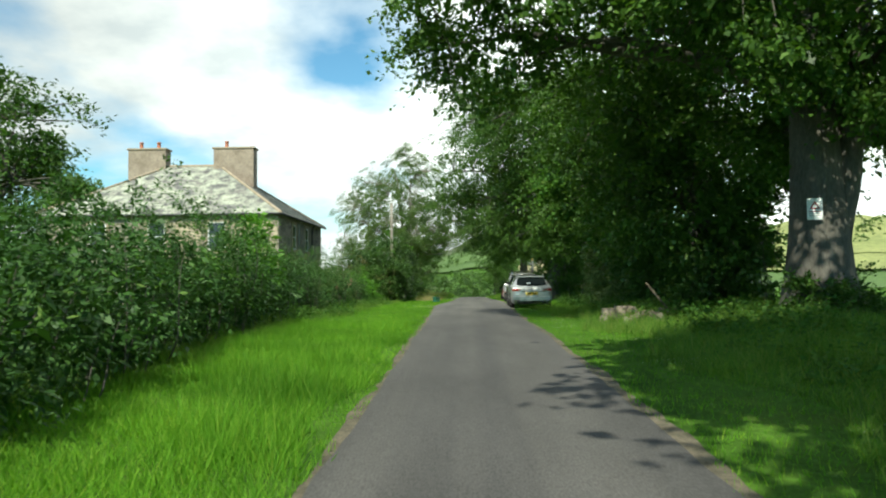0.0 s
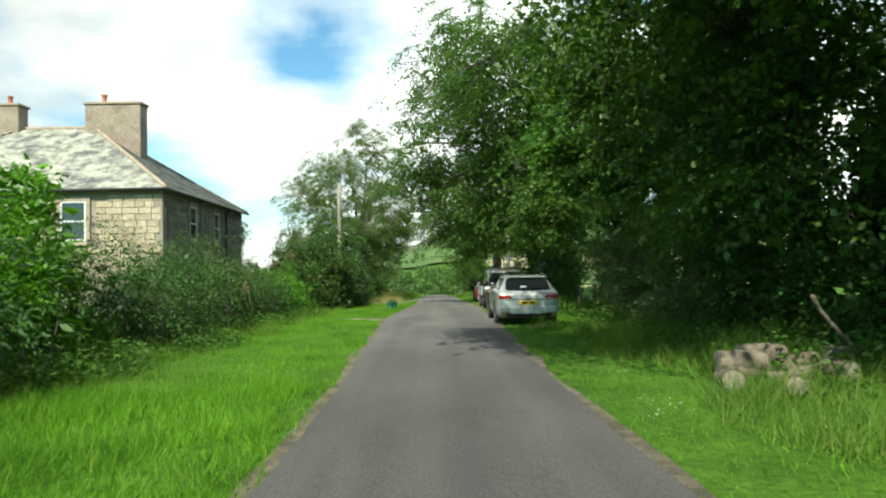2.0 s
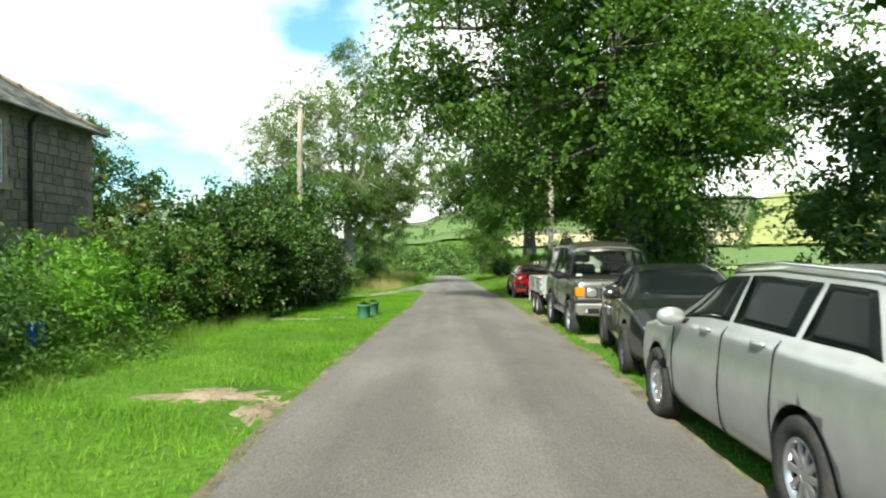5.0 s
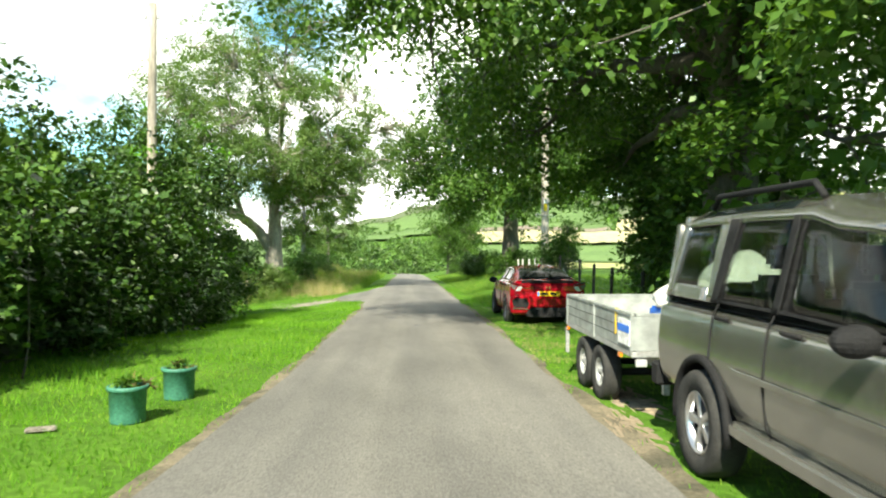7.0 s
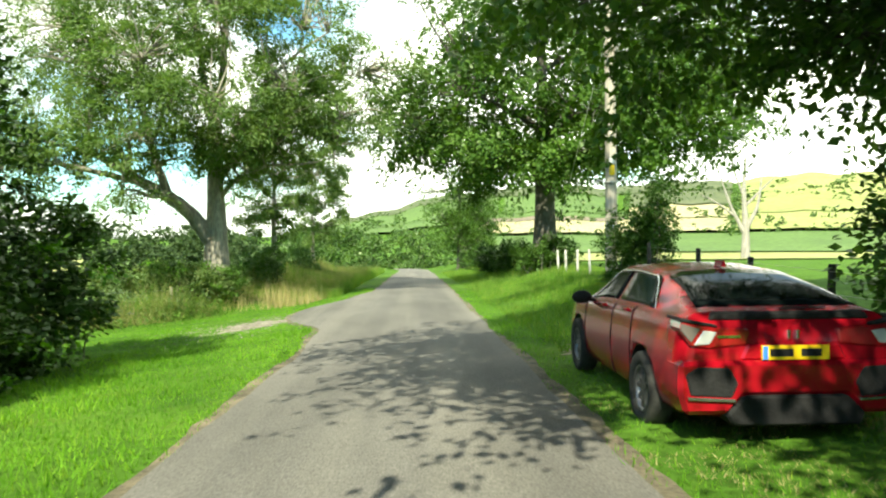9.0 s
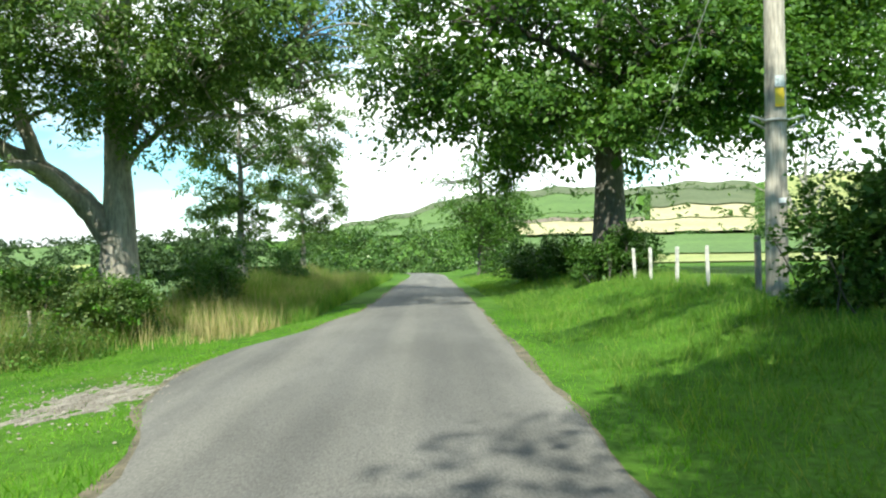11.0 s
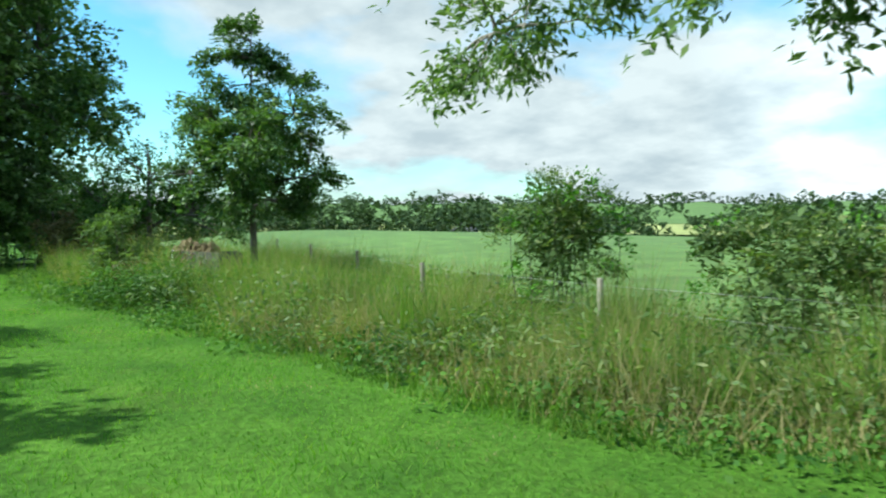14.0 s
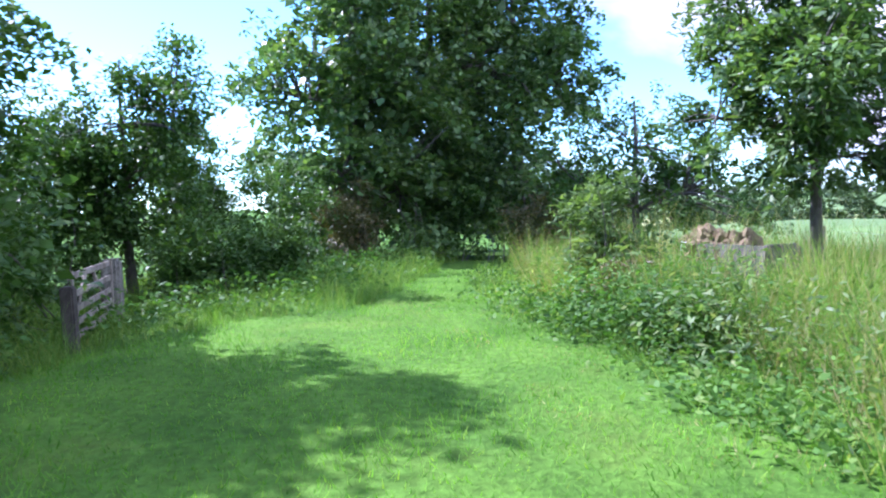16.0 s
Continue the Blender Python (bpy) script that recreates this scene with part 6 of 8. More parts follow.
def offroader():
    t = thing("off_road_car", 3.61, 44.04, at_land(3.6, 44.1) - 0.02, 179.3)
    keys = [(-2.27, 0.55, 1.1, 1.80, 0.84, 0.68), (-2.24, 0.48, 1.12, 1.86, 0.92, 0.70), (-2.15, 0.45, 1.13, 1.91, 0.945, 0.71), (-1.0, 0.42, 1.13, 1.93, 0.945, 0.72), (-0.15, 0.42, 1.13, 1.92, 0.945, 0.72), (0.02, 0.42, 1.13, 1.84, 0.945, 0.72), (0.48, 0.42, 1.13, 1.80, 0.945, 0.72), (0.56, 0.42, 1.13, 1.74, 0.945, 0.72), (1.0, 0.42, 1.13, 1.26, 0.945, 0.76), (1.08, 0.42, 1.12, 1.2, 0.945, 0.8),
            (1.5, 0.43, 1.1, 1.17, 0.945, 0.83), (2.0, 0.46, 1.06, 1.12, 0.94, 0.84), (2.18, 0.5, 1.02, 1.08, 0.93, 0.84), (2.235, 0.52, 0.98, 1.04, 0.92, 0.83), (2.26, 0.56, 0.95, 0.99, 0.9, 0.8)]
    # the lower body ends at the belt line; the cabin above it is pillars, roof and glass round real seats
    lower = [(y, z0, zb, min(zt, zb + 0.035), w, max(wt, w - 0.1) if y < 1.05 else wt) for y, z0, zb, zt, w, wt in keys]
    lower = [(y, z0, zb, zt if y > 1.05 else zb + 0.035, w, wt) for y, z0, zb, zt, w, wt in lower]
    body, _ = car_body("body", lower, M_GREYPAINT, ((-1.27, 1.27), 0.94, 0.37), 0.44, t)
    at = car_shell(keys)
    glass_patch("roof", at, (-2.27, -2.24), (0.53, 0.5), 5.93, 8, 0, body, M_GREYPAINT, 0.012, 12)
    glass_patch("windscreen", at, (0.54, 0.57), (0.99, 1.0), 6.1, 8, 0, body, M_CLEAR)
    rod("windscreen_header", [(-0.7, 0.54, 1.7), (0, 0.57, 1.735), (0.7, 0.54, 1.7)], 0.022, M_GREYPAINT, body, 8)
    block("scuttle", -0.84, 0.84, 0.9, 1.06, 1.15, 1.2, M_TRIM, body, 0.015, "black scuttle panel")
    block("dashboard", -0.78, 0.78, 0.45, 0.9, 1.12, 1.22, M_TRIM, body, 0.04)
    # dark sheet added over the belt-line lid, standing in for the dim cabin below
    block("cabin_floor", -0.8, 0.8, -2.15, 0.5, 1.165, 1.175, M_TRIM, body, 0.0)
    slab("rear_window", [(-0.6, 1.25), (0.6, 1.25), (0.58, 1.72), (-0.58, 1.72)], -2.262, -2.256, M_CLEAR, body, bevel=0)
    for x0, x1 in ((-0.84, -0.6), (0.6, 0.84)):
        slab("rear_pillar", [(x0, 1.14), (x1, 1.14), (x1 * 0.88, 1.8), (x0 * 0.88, 1.8)], -2.27, -2.2, M_GREYPAINT, body, bevel=0.01)
    slab("rear_header", [(-0.7, 1.72), (0.7, 1.72), (0.66, 1.86), (-0.66, 1.86)], -2.27, -2.2, M_GREYPAINT, body, bevel=0.01)
    for x, y in ((-0.38, 0.0), (0.38, 0.0), (-0.42, -0.95), (0.42, -0.95)):
        seat = block("seat_back", x - 0.24, x + 0.24, y - 0.18, y - 0.06, 1.16, 1.42, M_SEAT, body, 0.04)
        block("headrest", x - 0.13, x + 0.13, y - 0.2, y - 0.1, 1.46, 1.62, M_SEAT, seat, 0.03)
        rod("headrest_stem", [(x, y - 0.15, 1.4), (x, y - 0.15, 1.5)], 0.02, M_TRIM, seat, 6)
    ring = np.linspace(0, 2 * math.pi, 22)
    rod("steering_wheel", np.stack([-0.38 + 0.18 * np.cos(ring), 0.42 + 0.05 * np.sin(ring), 1.24 + 0.17 * np.sin(ring)], 1), 0.014, M_TRIM, body, 6)
    block("rear_view_mirror", -0.12, 0.12, 0.5, 0.53, 1.62, 1.69, M_TRIM, body, 0.01)
    slab("tax_disc", [(0.62, 1.2), (0.74, 1.2), (0.74, 1.24), (0.62, 1.24)], 0.93, 0.935, M_WHITE, body, "small pale paper in the windscreen", bevel=0)
    for s in (-1, 1):
        glass_patch("side_window", at, (-2.08, -2.02), (-1.35, -1.4), 5.15, 5.9, s, body, M_CLEAR)
        glass_patch("side_window", at, (-1.2, -1.1), (-0.42, -0.42), 5.02, 5.95, s, body, M_CLEAR)
        glass_patch("side_window", at, (-0.34, -0.34), (0.82, 0.42), 5.02, 5.95, s, body, M_CLEAR)
        glass_patch("rear_pillar", at, (-2.27, -2.25), (-2.07, -2.01), 4.9, 6.0, s, body, M_GREYPAINT, 0.01)
        glass_patch("window_frame", at, (-2.08, -2.02), (-1.35, -1.4), 4.9, 5.16, s, body, M_GREYPAINT, 0.01)
        glass_patch("rear_pillar", at, (-1.36, -1.41), (-1.27, -1.24), 4.9, 6.0, s, body, M_GREYPAINT, 0.01)
        glass_patch("pillar_trim", at, (-1.28, -1.26), (-1.19, -1.09), 4.9, 5.97, s, body, M_TRIM, 0.011)
        glass_patch("pillar_trim", at, (-0.42, -0.42), (-0.34, -0.34), 4.9, 5.97, s, body, M_TRIM, 0.011)
        glass_patch("front_pillar", at, (0.81, 0.41), (1.03, 0.58), 4.9, 6.12, s, body, M_TRIM, 0.012)
        glass_patch("belt_trim", at, (-1.28, -1.28), (0.9, 0.86), 4.96, 5.03, s, body, M_TRIM, 0.009)
        glass_patch("skylight", at, (-1.9, -1.85), (-0.5, -0.55), 6.2, 6.8, s, body, None, 0.018)
        for wy in (-1.27, 1.27):
            a = np.linspace(-0.12, math.pi + 0.12, 18)
            rod("wheel_arch_flare", np.stack([np.full(18, s * 0.945), wy + 0.45 * np.cos(a), 0.37 + 0.45 * np.sin(a)], 1), 0.03, M_TRIM, body, 8, "black plastic arch flare")
        block("side_step", min(s * 0.84, s * 0.955), max(s * 0.84, s * 0.955), -0.8, 0.8, 0.4, 0.5, M_GREYPAINT, body, 0.02)
        slab("mud_flap", [(s * 0.72, 0.14), (s * 0.93, 0.14), (s * 0.93, 0.42), (s * 0.72, 0.42)], 0.78, 0.8, M_TRIM, body, bevel=0)
        rod("roof_bar", [(s * 0.62, -1.8, 1.9), (s * 0.62, -1.7, 1.99), (s * 0.62, -0.4, 1.99), (s * 0.62, -0.3, 1.9)], 0.022, M_TRIM, body, 8)
        slab("rub_strip", [(0.945, 0.8), (0.958, 0.8), (0.958, 0.84), (0.945, 0.84)] if s > 0 else [(-0.958, 0.8), (-0.945, 0.8), (-0.945, 0.84), (-0.958, 0.84)], -0.75, 0.78, M_GREYPAINT, body, bevel=0.003)
        slab("mud_flap", [(s * 0.74, 0.12), (s * 0.92, 0.12), (s * 0.92, 0.4), (s * 0.74, 0.4)], -1.76, -1.74, M_TRIM, body, bevel=0)
    door_lines(at, body, (-1.15, -0.38, 0.9), 1.2)
    handles(at, body, (-1.0, -0.12), M_TRIM, 4.0)
    grille = slab("grille", [(-0.46, 0.72), (0.46, 0.72), (0.46, 0.94), (-0.46, 0.94)], 2.2, 2.275, M_TRIM, body, "black front grille", bevel=0.01)[0]
    for k in range(4):
        slab("grille_slat", [(-0.44, 0.735 + 0.052 * k), (0.44, 0.735 + 0.052 * k), (0.44, 0.755 + 0.052 * k), (-0.44, 0.755 + 0.052 * k)], 2.27, 2.288, M_BLACKPAINT, grille, bevel=0.003)
    slab("grille_surround", [(-0.5, 0.695), (0.5, 0.695), (0.5, 0.722), (-0.5, 0.722)], 2.24, 2.3, M_GREYPAINT, grille, bevel=0.006)
    for s in (-1, 1):
        slab("grille_surround", [(s * 0.46, 0.7), (s * 0.51, 0.7), (s * 0.51, 0.95), (s * 0.46, 0.95)], 2.2, 2.29, M_GREYPAINT, grille, bevel=0.008)
        lamp = slab("headlamp", [(s * 0.515, 0.735), (s * 0.755, 0.735), (s * 0.755, 0.945), (s * 0.515, 0.945)], 2.15, 2.282, M_TRIM, body, "square headlamp with a clear rounded lens", False, 0.02)[0]
        ring = np.linspace(0, 2 * math.pi, 17)
        lens = [(s * (0.638 + 0.104 * abs(math.cos(a)) ** 0.6 * math.copysign(1, math.cos(a))), 0.84 + 0.088 * abs(math.sin(a)) ** 0.6 * math.copysign(1, math.sin(a))) for a in ring[:-1]]
        slab("lens", lens, 2.2, 2.3, M_HEADLAMP, lamp, "clear lens over a silver reflector", bevel=0.02)
        slab("indicator", [(s * 0.78, 0.775), (s * 0.952, 0.775), (s * 0.95, 0.95), (s * 0.78, 0.955)], 2.04, 2.275, M_AMBER, body, "amber indicator lamp", bevel=0.02)
        slab("lamp_panel", [(s * 0.5, 0.69), (s * 0.93, 0.69), (s * 0.93, 0.735), (s * 0.5, 0.735)], 2.1, 2.29, M_GREYPAINT, body, bevel=0.008)
        slab("bumper_end", [(s * 0.37, 0.44), (s * 0.955, 0.46), (s * 0.965, 0.64), (s * 0.37, 0.64)], 2.1, 2.4, M_BUMPER, body, "dull silver painted bumper end", False, 0.03)
        slab("fog_recess", [(s * 0.5, 0.475), (s * 0.8, 0.475), (s * 0.8, 0.545), (s * 0.5, 0.545)], 2.38, 2.404, M_TRIM, body, bevel=0.004)
        slab("fog_lamp", [(s * 0.74, 0.485), (s * 0.79, 0.485), (s * 0.79, 0.535), (s * 0.74, 0.535)], 2.39, 2.41, M_LAMPCLEAR, body, bevel=0.004)
    slab("bumper_trim", [(-0.37, 0.4), (0.37, 0.4), (0.37, 0.66), (-0.37, 0.66)], 2.1, 2.396, M_TRIM, body, "", False, 0.01)
    slab("bumper_top", [(-0.95, 0.64), (0.95, 0.64), (0.94, 0.69), (-0.94, 0.69)], 2.1, 2.37, M_TRIM, body, "", False, 0.01)
    fp = slab("number_plate", [(-0.26, 0.5), (0.26, 0.5), (0.26, 0.61), (-0.26, 0.61)], 2.38, 2.405, M_WHITE, body, "white front plate", bevel=0.003)[0]
    for x0, x1 in ((-0.2, -0.02), (0.04, 0.2)):
        slab("dark_bar", [(x0, 0.525), (x1, 0.525), (x1, 0.585), (x0, 0.585)], 2.404, 2.408, M_TRIM, fp, bevel=0)
    for k in range(10):
        x0 = -0.42 + 0.085 * k + (0.04 if k > 3 else 0)
        slab("dark_bar", [(x0, 0.985), (x0 + 0.045, 0.985), (x0 + 0.045, 1.015), (x0, 1.015)], 2.2, 2.268, M_TRIM, body, bevel=0)
    slab("spare_wheel_cover", [(-0.34, 0.8), (-0.24, 0.66), (0.24, 0.66), (0.34, 0.8), (0.34, 1.16), (0.24, 1.3), (-0.24, 1.3), (-0.34, 1.16)], -2.5, -2.27, M_TRIM, body, "", False, 0.03)
    slab("rear_bumper", [(-0.93, 0.45), (0.93, 0.45), (0.93, 0.64), (-0.93, 0.64)], -2.36, -2.2, M_TRIM, body, "", False, 0.02)
    mirrors(body, 0.93, 0.66, 1.2, M_TRIM, 0.95)
    rod("wiper", [(-0.5, 1.06, 1.24), (0.0, 0.95, 1.33), (0.2, 0.93, 1.36)], 0.012, M_TRIM, body, 5)
    for x in (-0.87, 0.87):
        for y in (-1.27, 1.27):
            wheel(x, y, 0.37, 0.24, t, M_ALLOY, 5, 0.6)
    # short front overhang, high level bonnet
    for ob in [body] + list(body.children_recursive):
        for v in ob.data.vertices:
            v.co.z += 0.065 * min(1, max(0, (v.co.y - 1.0) / 0.8)) * min(1, max(0, (v.co.z - 0.4) / 0.14))
            if v.co.y > 1.5:
                v.co.x *= 1 - 0.06 * (v.co.y - 1.5)
                v.co.y = 1.5 + (v.co.y - 1.5) * 0.48
    return tagged(t, "grey boxy off-road car with raised roof and black trim", "car", "parked vehicles")


def red_car():
    t = thing("hatchback_car", 3.97, 59.25, at_land(3.97, 59.2) - 0.05, -1.0)
    keys = [(-2.27, 0.40, 0.80, 0.86, 0.79, 0.72), (-2.24, 0.32, 0.96, 1.0, 0.87, 0.74), (-2.16, 0.28, 1.02, 1.1, 0.90, 0.72), (-2.0, 0.24, 1.03, 1.14, 0.905, 0.68), (-1.5, 0.22, 1.01, 1.29, 0.905, 0.61), (-1.0, 0.2, 0.99, 1.39, 0.9, 0.59), (-0.3, 0.19, 0.96, 1.43, 0.9, 0.585), (0.3, 0.18, 0.94, 1.4, 0.9, 0.59), (0.8, 0.18, 0.92, 1.22, 0.9, 0.62), (1.3, 0.19, 0.9, 0.98, 0.895, 0.7),
            (1.6, 0.2, 0.88, 0.92, 0.89, 0.72), (2.05, 0.24, 0.76, 0.81, 0.84, 0.68), (2.22, 0.3, 0.6, 0.66, 0.74, 0.55), (2.27, 0.4, 0.5, 0.56, 0.6, 0.45)]
    body, at = car_body("body", keys, M_RED, ((-1.33, 1.37), 0.88, 0.335), 0.39, t)
    saloon_windows(at, body, ((-2.0, -2.03), (-1.12, -1.02)), [((-1.45, -1.05), (-0.28, -0.24)), ((-0.2, -0.15), (0.98, 0.4))], ((0.4, 0.38), (1.14, 1.2)), top=(6.2, 8))
    for s in (-1, 1):
        p = at(np.linspace(-1.45, 1.0, 20), np.interp(np.linspace(-1.45, 1.0, 20), (-1.45, -1.0, 0.4, 1.0), (5.1, 5.95, 5.95, 5.1))) * np.array([s, 1, 1])
        rod("window_trim", p + np.array([s * 0.006, 0, 0]), 0.012, M_CHROME, body, 6)
    door_lines(at, body, (-0.95, -0.24, 0.98))
    handles(at, body, (-0.7, 0.15), M_RED)
    slab("spoiler", [(-0.64, 1.035), (0.64, 1.035), (0.6, 1.105), (-0.6, 1.105)], -2.22, -2.0, M_TRIM, body, "black boot spoiler", False, 0.02)
    slab("window_wiper", [(-0.02, 1.1), (0.34, 1.12), (0.34, 1.135), (-0.02, 1.13)], -2.13, -2.09, M_TRIM, body, bevel=0.003)
    for s in (-1, 1):
        lamp = slab("tail_lamp", [(s * 0.36, 0.86), (s * 0.34, 0.98), (s * 0.62, 1.0), (s * 0.87, 1.05), (s * 0.885, 0.98), (s * 0.8, 0.85), (s * 0.66, 0.83)], -2.29, -2.04, M_LAMPRED, body, "red tail lamp with clear inset", bevel=0.012)[0]
        slab("clear_lamp", [(s * 0.66, 0.865), (s * 0.6, 0.96), (s * 0.7, 0.975), (s * 0.78, 0.86)], -2.302, -2.28, M_LAMPCLEAR, lamp, "clear lamp inset", bevel=0.006)
        slab("smoked_lamp", [(s * 0.8, 0.88), (s * 0.73, 0.985), (s * 0.87, 1.03), (s * 0.885, 0.98)], -2.3, -2.28, M_LAMPGREY, lamp, bevel=0.005)
        slab("lamp_fin", [(s * 0.6, 1.015), (s * 0.88, 1.065), (s * 0.885, 1.045), (s * 0.6, 1.0)], -2.3, -1.98, M_TRIM, lamp, bevel=0.004)
    plate(body, -2.305, 0.80, stripe=True)
    slab("plate_recess", [(-0.42, 0.735), (0.42, 0.735), (0.36, 0.865), (-0.36, 0.865)], -2.29, -2.2, M_RED, body, bevel=0.02)
    slab("boot_edge", [(-0.62, 0.7), (0.62, 0.7), (0.64, 0.712), (-0.64, 0.712)], -2.318, -2.2, M_TRIM, body, bevel=0)
    for x0 in (-0.045, 0.025):
        slab("badge", [(x0, 0.9), (x0 + 0.02, 0.9), (x0 + 0.024, 0.97), (x0 - 0.004, 0.97)], -2.285, -2.2, M_CHROME, body, bevel=0.003)
    slab("badge_bar", [(-0.6, 0.915), (-0.42, 0.915), (-0.42, 0.935), (-0.6, 0.935)], -2.298, -2.28, M_CHROME, body, bevel=0)
    slab("bumper", [(-0.86, 0.33), (-0.52, 0.33), (-0.4, 0.47), (0.4, 0.47), (0.52, 0.33), (0.86, 0.33), (0.91, 0.5), (0.9, 0.74), (-0.9, 0.74), (-0.91, 0.5)], -2.33, -2.0, M_RED, body, "", False, 0.035)
    slab("bumper_vent", [(0.5, 0.46), (0.82, 0.48), (0.86, 0.64), (0.76, 0.7), (0.52, 0.69), (0.45, 0.57)], -2.342, -2.2, M_TRIM, body, "black dummy bumper vent", True, 0.012)
    slab("vent_trim", [(0.48, 0.43), (0.84, 0.45), (0.85, 0.475), (0.48, 0.455)], -2.356, -2.2, M_GREYPAINT, body, "", True, 0.004)
    slab("diffuser", [(-0.5, 0.24), (0.5, 0.24), (0.54, 0.33), (0.4, 0.475), (-0.4, 0.475), (-0.54, 0.33)], -2.335, -2.1, M_TRIM, body, "black rear diffuser", bevel=0.02)
    slab("roof_fin", [(-0.022, 1.4), (0.022, 1.4), (0.008, 1.465), (-0.008, 1.465)], -1.0, -0.8, M_RED, body)
    mirrors(body, 0.86, 0.72, 0.99, M_TRIM)
    for x in (-0.81, 0.81):
        for y in (-1.33, 1.37):
            wheel(x, y, 0.335, 0.22, t, M_DARKALLOY, 10)
    return tagged(t, "glossy red hatchback car parked on dappled grass", "car", "parked vehicles")


def trailer():
    t = thing("flatbed_trailer", 3.56, 48.24, at_land(3.5, 48.2) - 0.01, 180)
    L, W = 1.34, 0.86
    bed = block("bed", -W, W, -L, L, 0.64, 0.70, M_GALV, t, 0.005, "galvanised bed")
    for n, x0, x1, y0, y1 in (("side_board", -W, -W + 0.03, -L, L), ("side_board", W - 0.03, W, -L, L), ("tail_board", -W + 0.03, W - 0.03, -L, -L + 0.03), ("head_board", -W + 0.03, W - 0.03, L - 0.03, L)):
        b = block(n, x0, x1, y0, y1, 0.70, 1.02, M_ALU, bed, 0.004)
        if n == "side_board":
            for yy in (-L + 0.03, 0.0, L - 0.03):
                block("rib", x0 - 0.012, x1 + 0.012, yy - 0.025, yy + 0.025, 0.66, 1.03, M_ALU, b, 0.004)
        block("top_rail", x0 - 0.01, x1 + 0.01, y0, y1, 1.02, 1.05, M_ALU, b, 0.004)
    for s in (-1, 1):
        block("chassis_rail", s * 0.5 - 0.04, s * 0.5 + 0.04, -L, L, 0.5, 0.64, M_GALV, bed, 0.004)
        rod("drawbar", [(s * 0.5, L, 0.52), (s * 0.06, L + 0.4, 0.42)], 0.045, M_GALV, bed, 6)
        block("head_post", s * 0.55 - 0.03, s * 0.55 + 0.03, L + 0.002, L + 0.06, 0.3, 1.12, M_GALV, bed, 0.004)
        block("marker_lamp", s * (W + 0.005) - 0.012, s * (W + 0.005) + 0.012, -1.3, -1.22, 0.6, 0.64, M_AMBER, bed, 0.003)
        block("marker_lamp", s * (W + 0.005) - 0.012, s * (W + 0.005) + 0.012, 0.95, 1.03, 0.6, 0.64, M_AMBER, bed, 0.003)
        block("mud_guard", s * 0.86 - 0.02, s * 0.86 + 0.02, -L + 0.01, -L + 0.06, 0.3, 0.63, M_GALV, bed, 0.003)
        block("front_lamp", s * 0.78 - 0.05, s * 0.78 + 0.05, L + 0.002, L + 0.04, 0.56, 0.63, M_LAMPCLEAR, bed, 0.004)
        for y in (-0.58, 0.14):
            wheel(s * 0.76, y, 0.3, 0.19, t, M_GALV, 5, 0.52)
    for yy in (-0.58, 0.14):
        rod("axle", [(-0.7, yy, 0.3), (0.7, yy, 0.3)], 0.04, M_TRIM, bed, 8)
    block("sign_panel", W + 0.004, W + 0.018, 0.95, 1.32, 0.74, 0.98, M_WHITE, bed, 0.002, "white maker's panel with blue band")
    block("blue_band", W + 0.018, W + 0.021, 0.95, 1.32, 0.86, 0.93, M_BLUE, bed, 0.0)
    for zz in (0.8, 0.9):
        for xx in (-W + 0.003, W - 0.003):
            block("groove", xx - 0.0035 if xx < 0 else xx, xx if xx < 0 else xx + 0.0045, -L + 0.07, L - 0.07, zz, zz + 0.006, M_TRIM, bed, 0.0)
    spare = wheel(-0.35, L + 0.14, 0.3, 0.18, t, M_GALV, 5, 0.52)
    spare.matrix_basis = pose(-0.35, L + 0.16, 0.78, 0, 0, 90)
    block("spare_bracket", -0.4, -0.3, L + 0.002, L + 0.07, 0.5, 0.9, M_GALV, bed, 0.004)
    block("front_plate", 0.1, 0.5, L + 0.06, L + 0.07, 0.46, 0.54, M_WHITE, bed, 0.002, "white reflector plate")
    rod("jockey_wheel_post", [(0.12, L + 0.2, 0.12), (0.12, L + 0.2, 0.85)], 0.03, M_GALV, bed)
    block("strap", W - 0.032, W + 0.004, 0.8, 0.84, 0.8, 1.056, M_PLATE, bed, 0.001, "yellow lashing strap")
    return tagged(t, "galvanised twin-axle flatbed trailer with drop sides", "trailer", "parked vehicles")


estate_car()
black_car()
offroader()
red_car()
trailer()


def sack(x, y, z, r, h, mat, label):
    bm = bmesh.new()
    bmesh.ops.create_icosphere(bm, subdivisions=3, radius=1)
    for v in bm.verts:
        k = 1 + 0.22 * noise.noise(v.co * 1.7 + Vector((x, y, 0)))
        v.co = Vector((v.co.x * r * k, v.co.y * r * k, max(-0.3, v.co.z) * h * k + h * 0.3))
    for f in bm.faces:
        f.smooth = True
    ob = part("sack", bm, mat)
    ob.matrix_world = pose(x, y, z)
    return tagged(ob, label, "sack", "trailer load")


tz = at_land(3.3, 48.9) + 0.71
crate = block("crate", 3.1, 4.2, 47.05, 47.6, tz, tz + 0.36, M_BLUE, None, 0.02)
tagged(crate, "blue plastic crate in the trailer", "crate")
sack(3.4, 47.35, tz + 0.36, 0.32, 0.22, M_SACK, "pale bulging sack piled on the trailer load")
sack(3.95, 47.4, tz + 0.36, 0.42, 0.42, M_SACK, "white bulging sack piled on the trailer load")

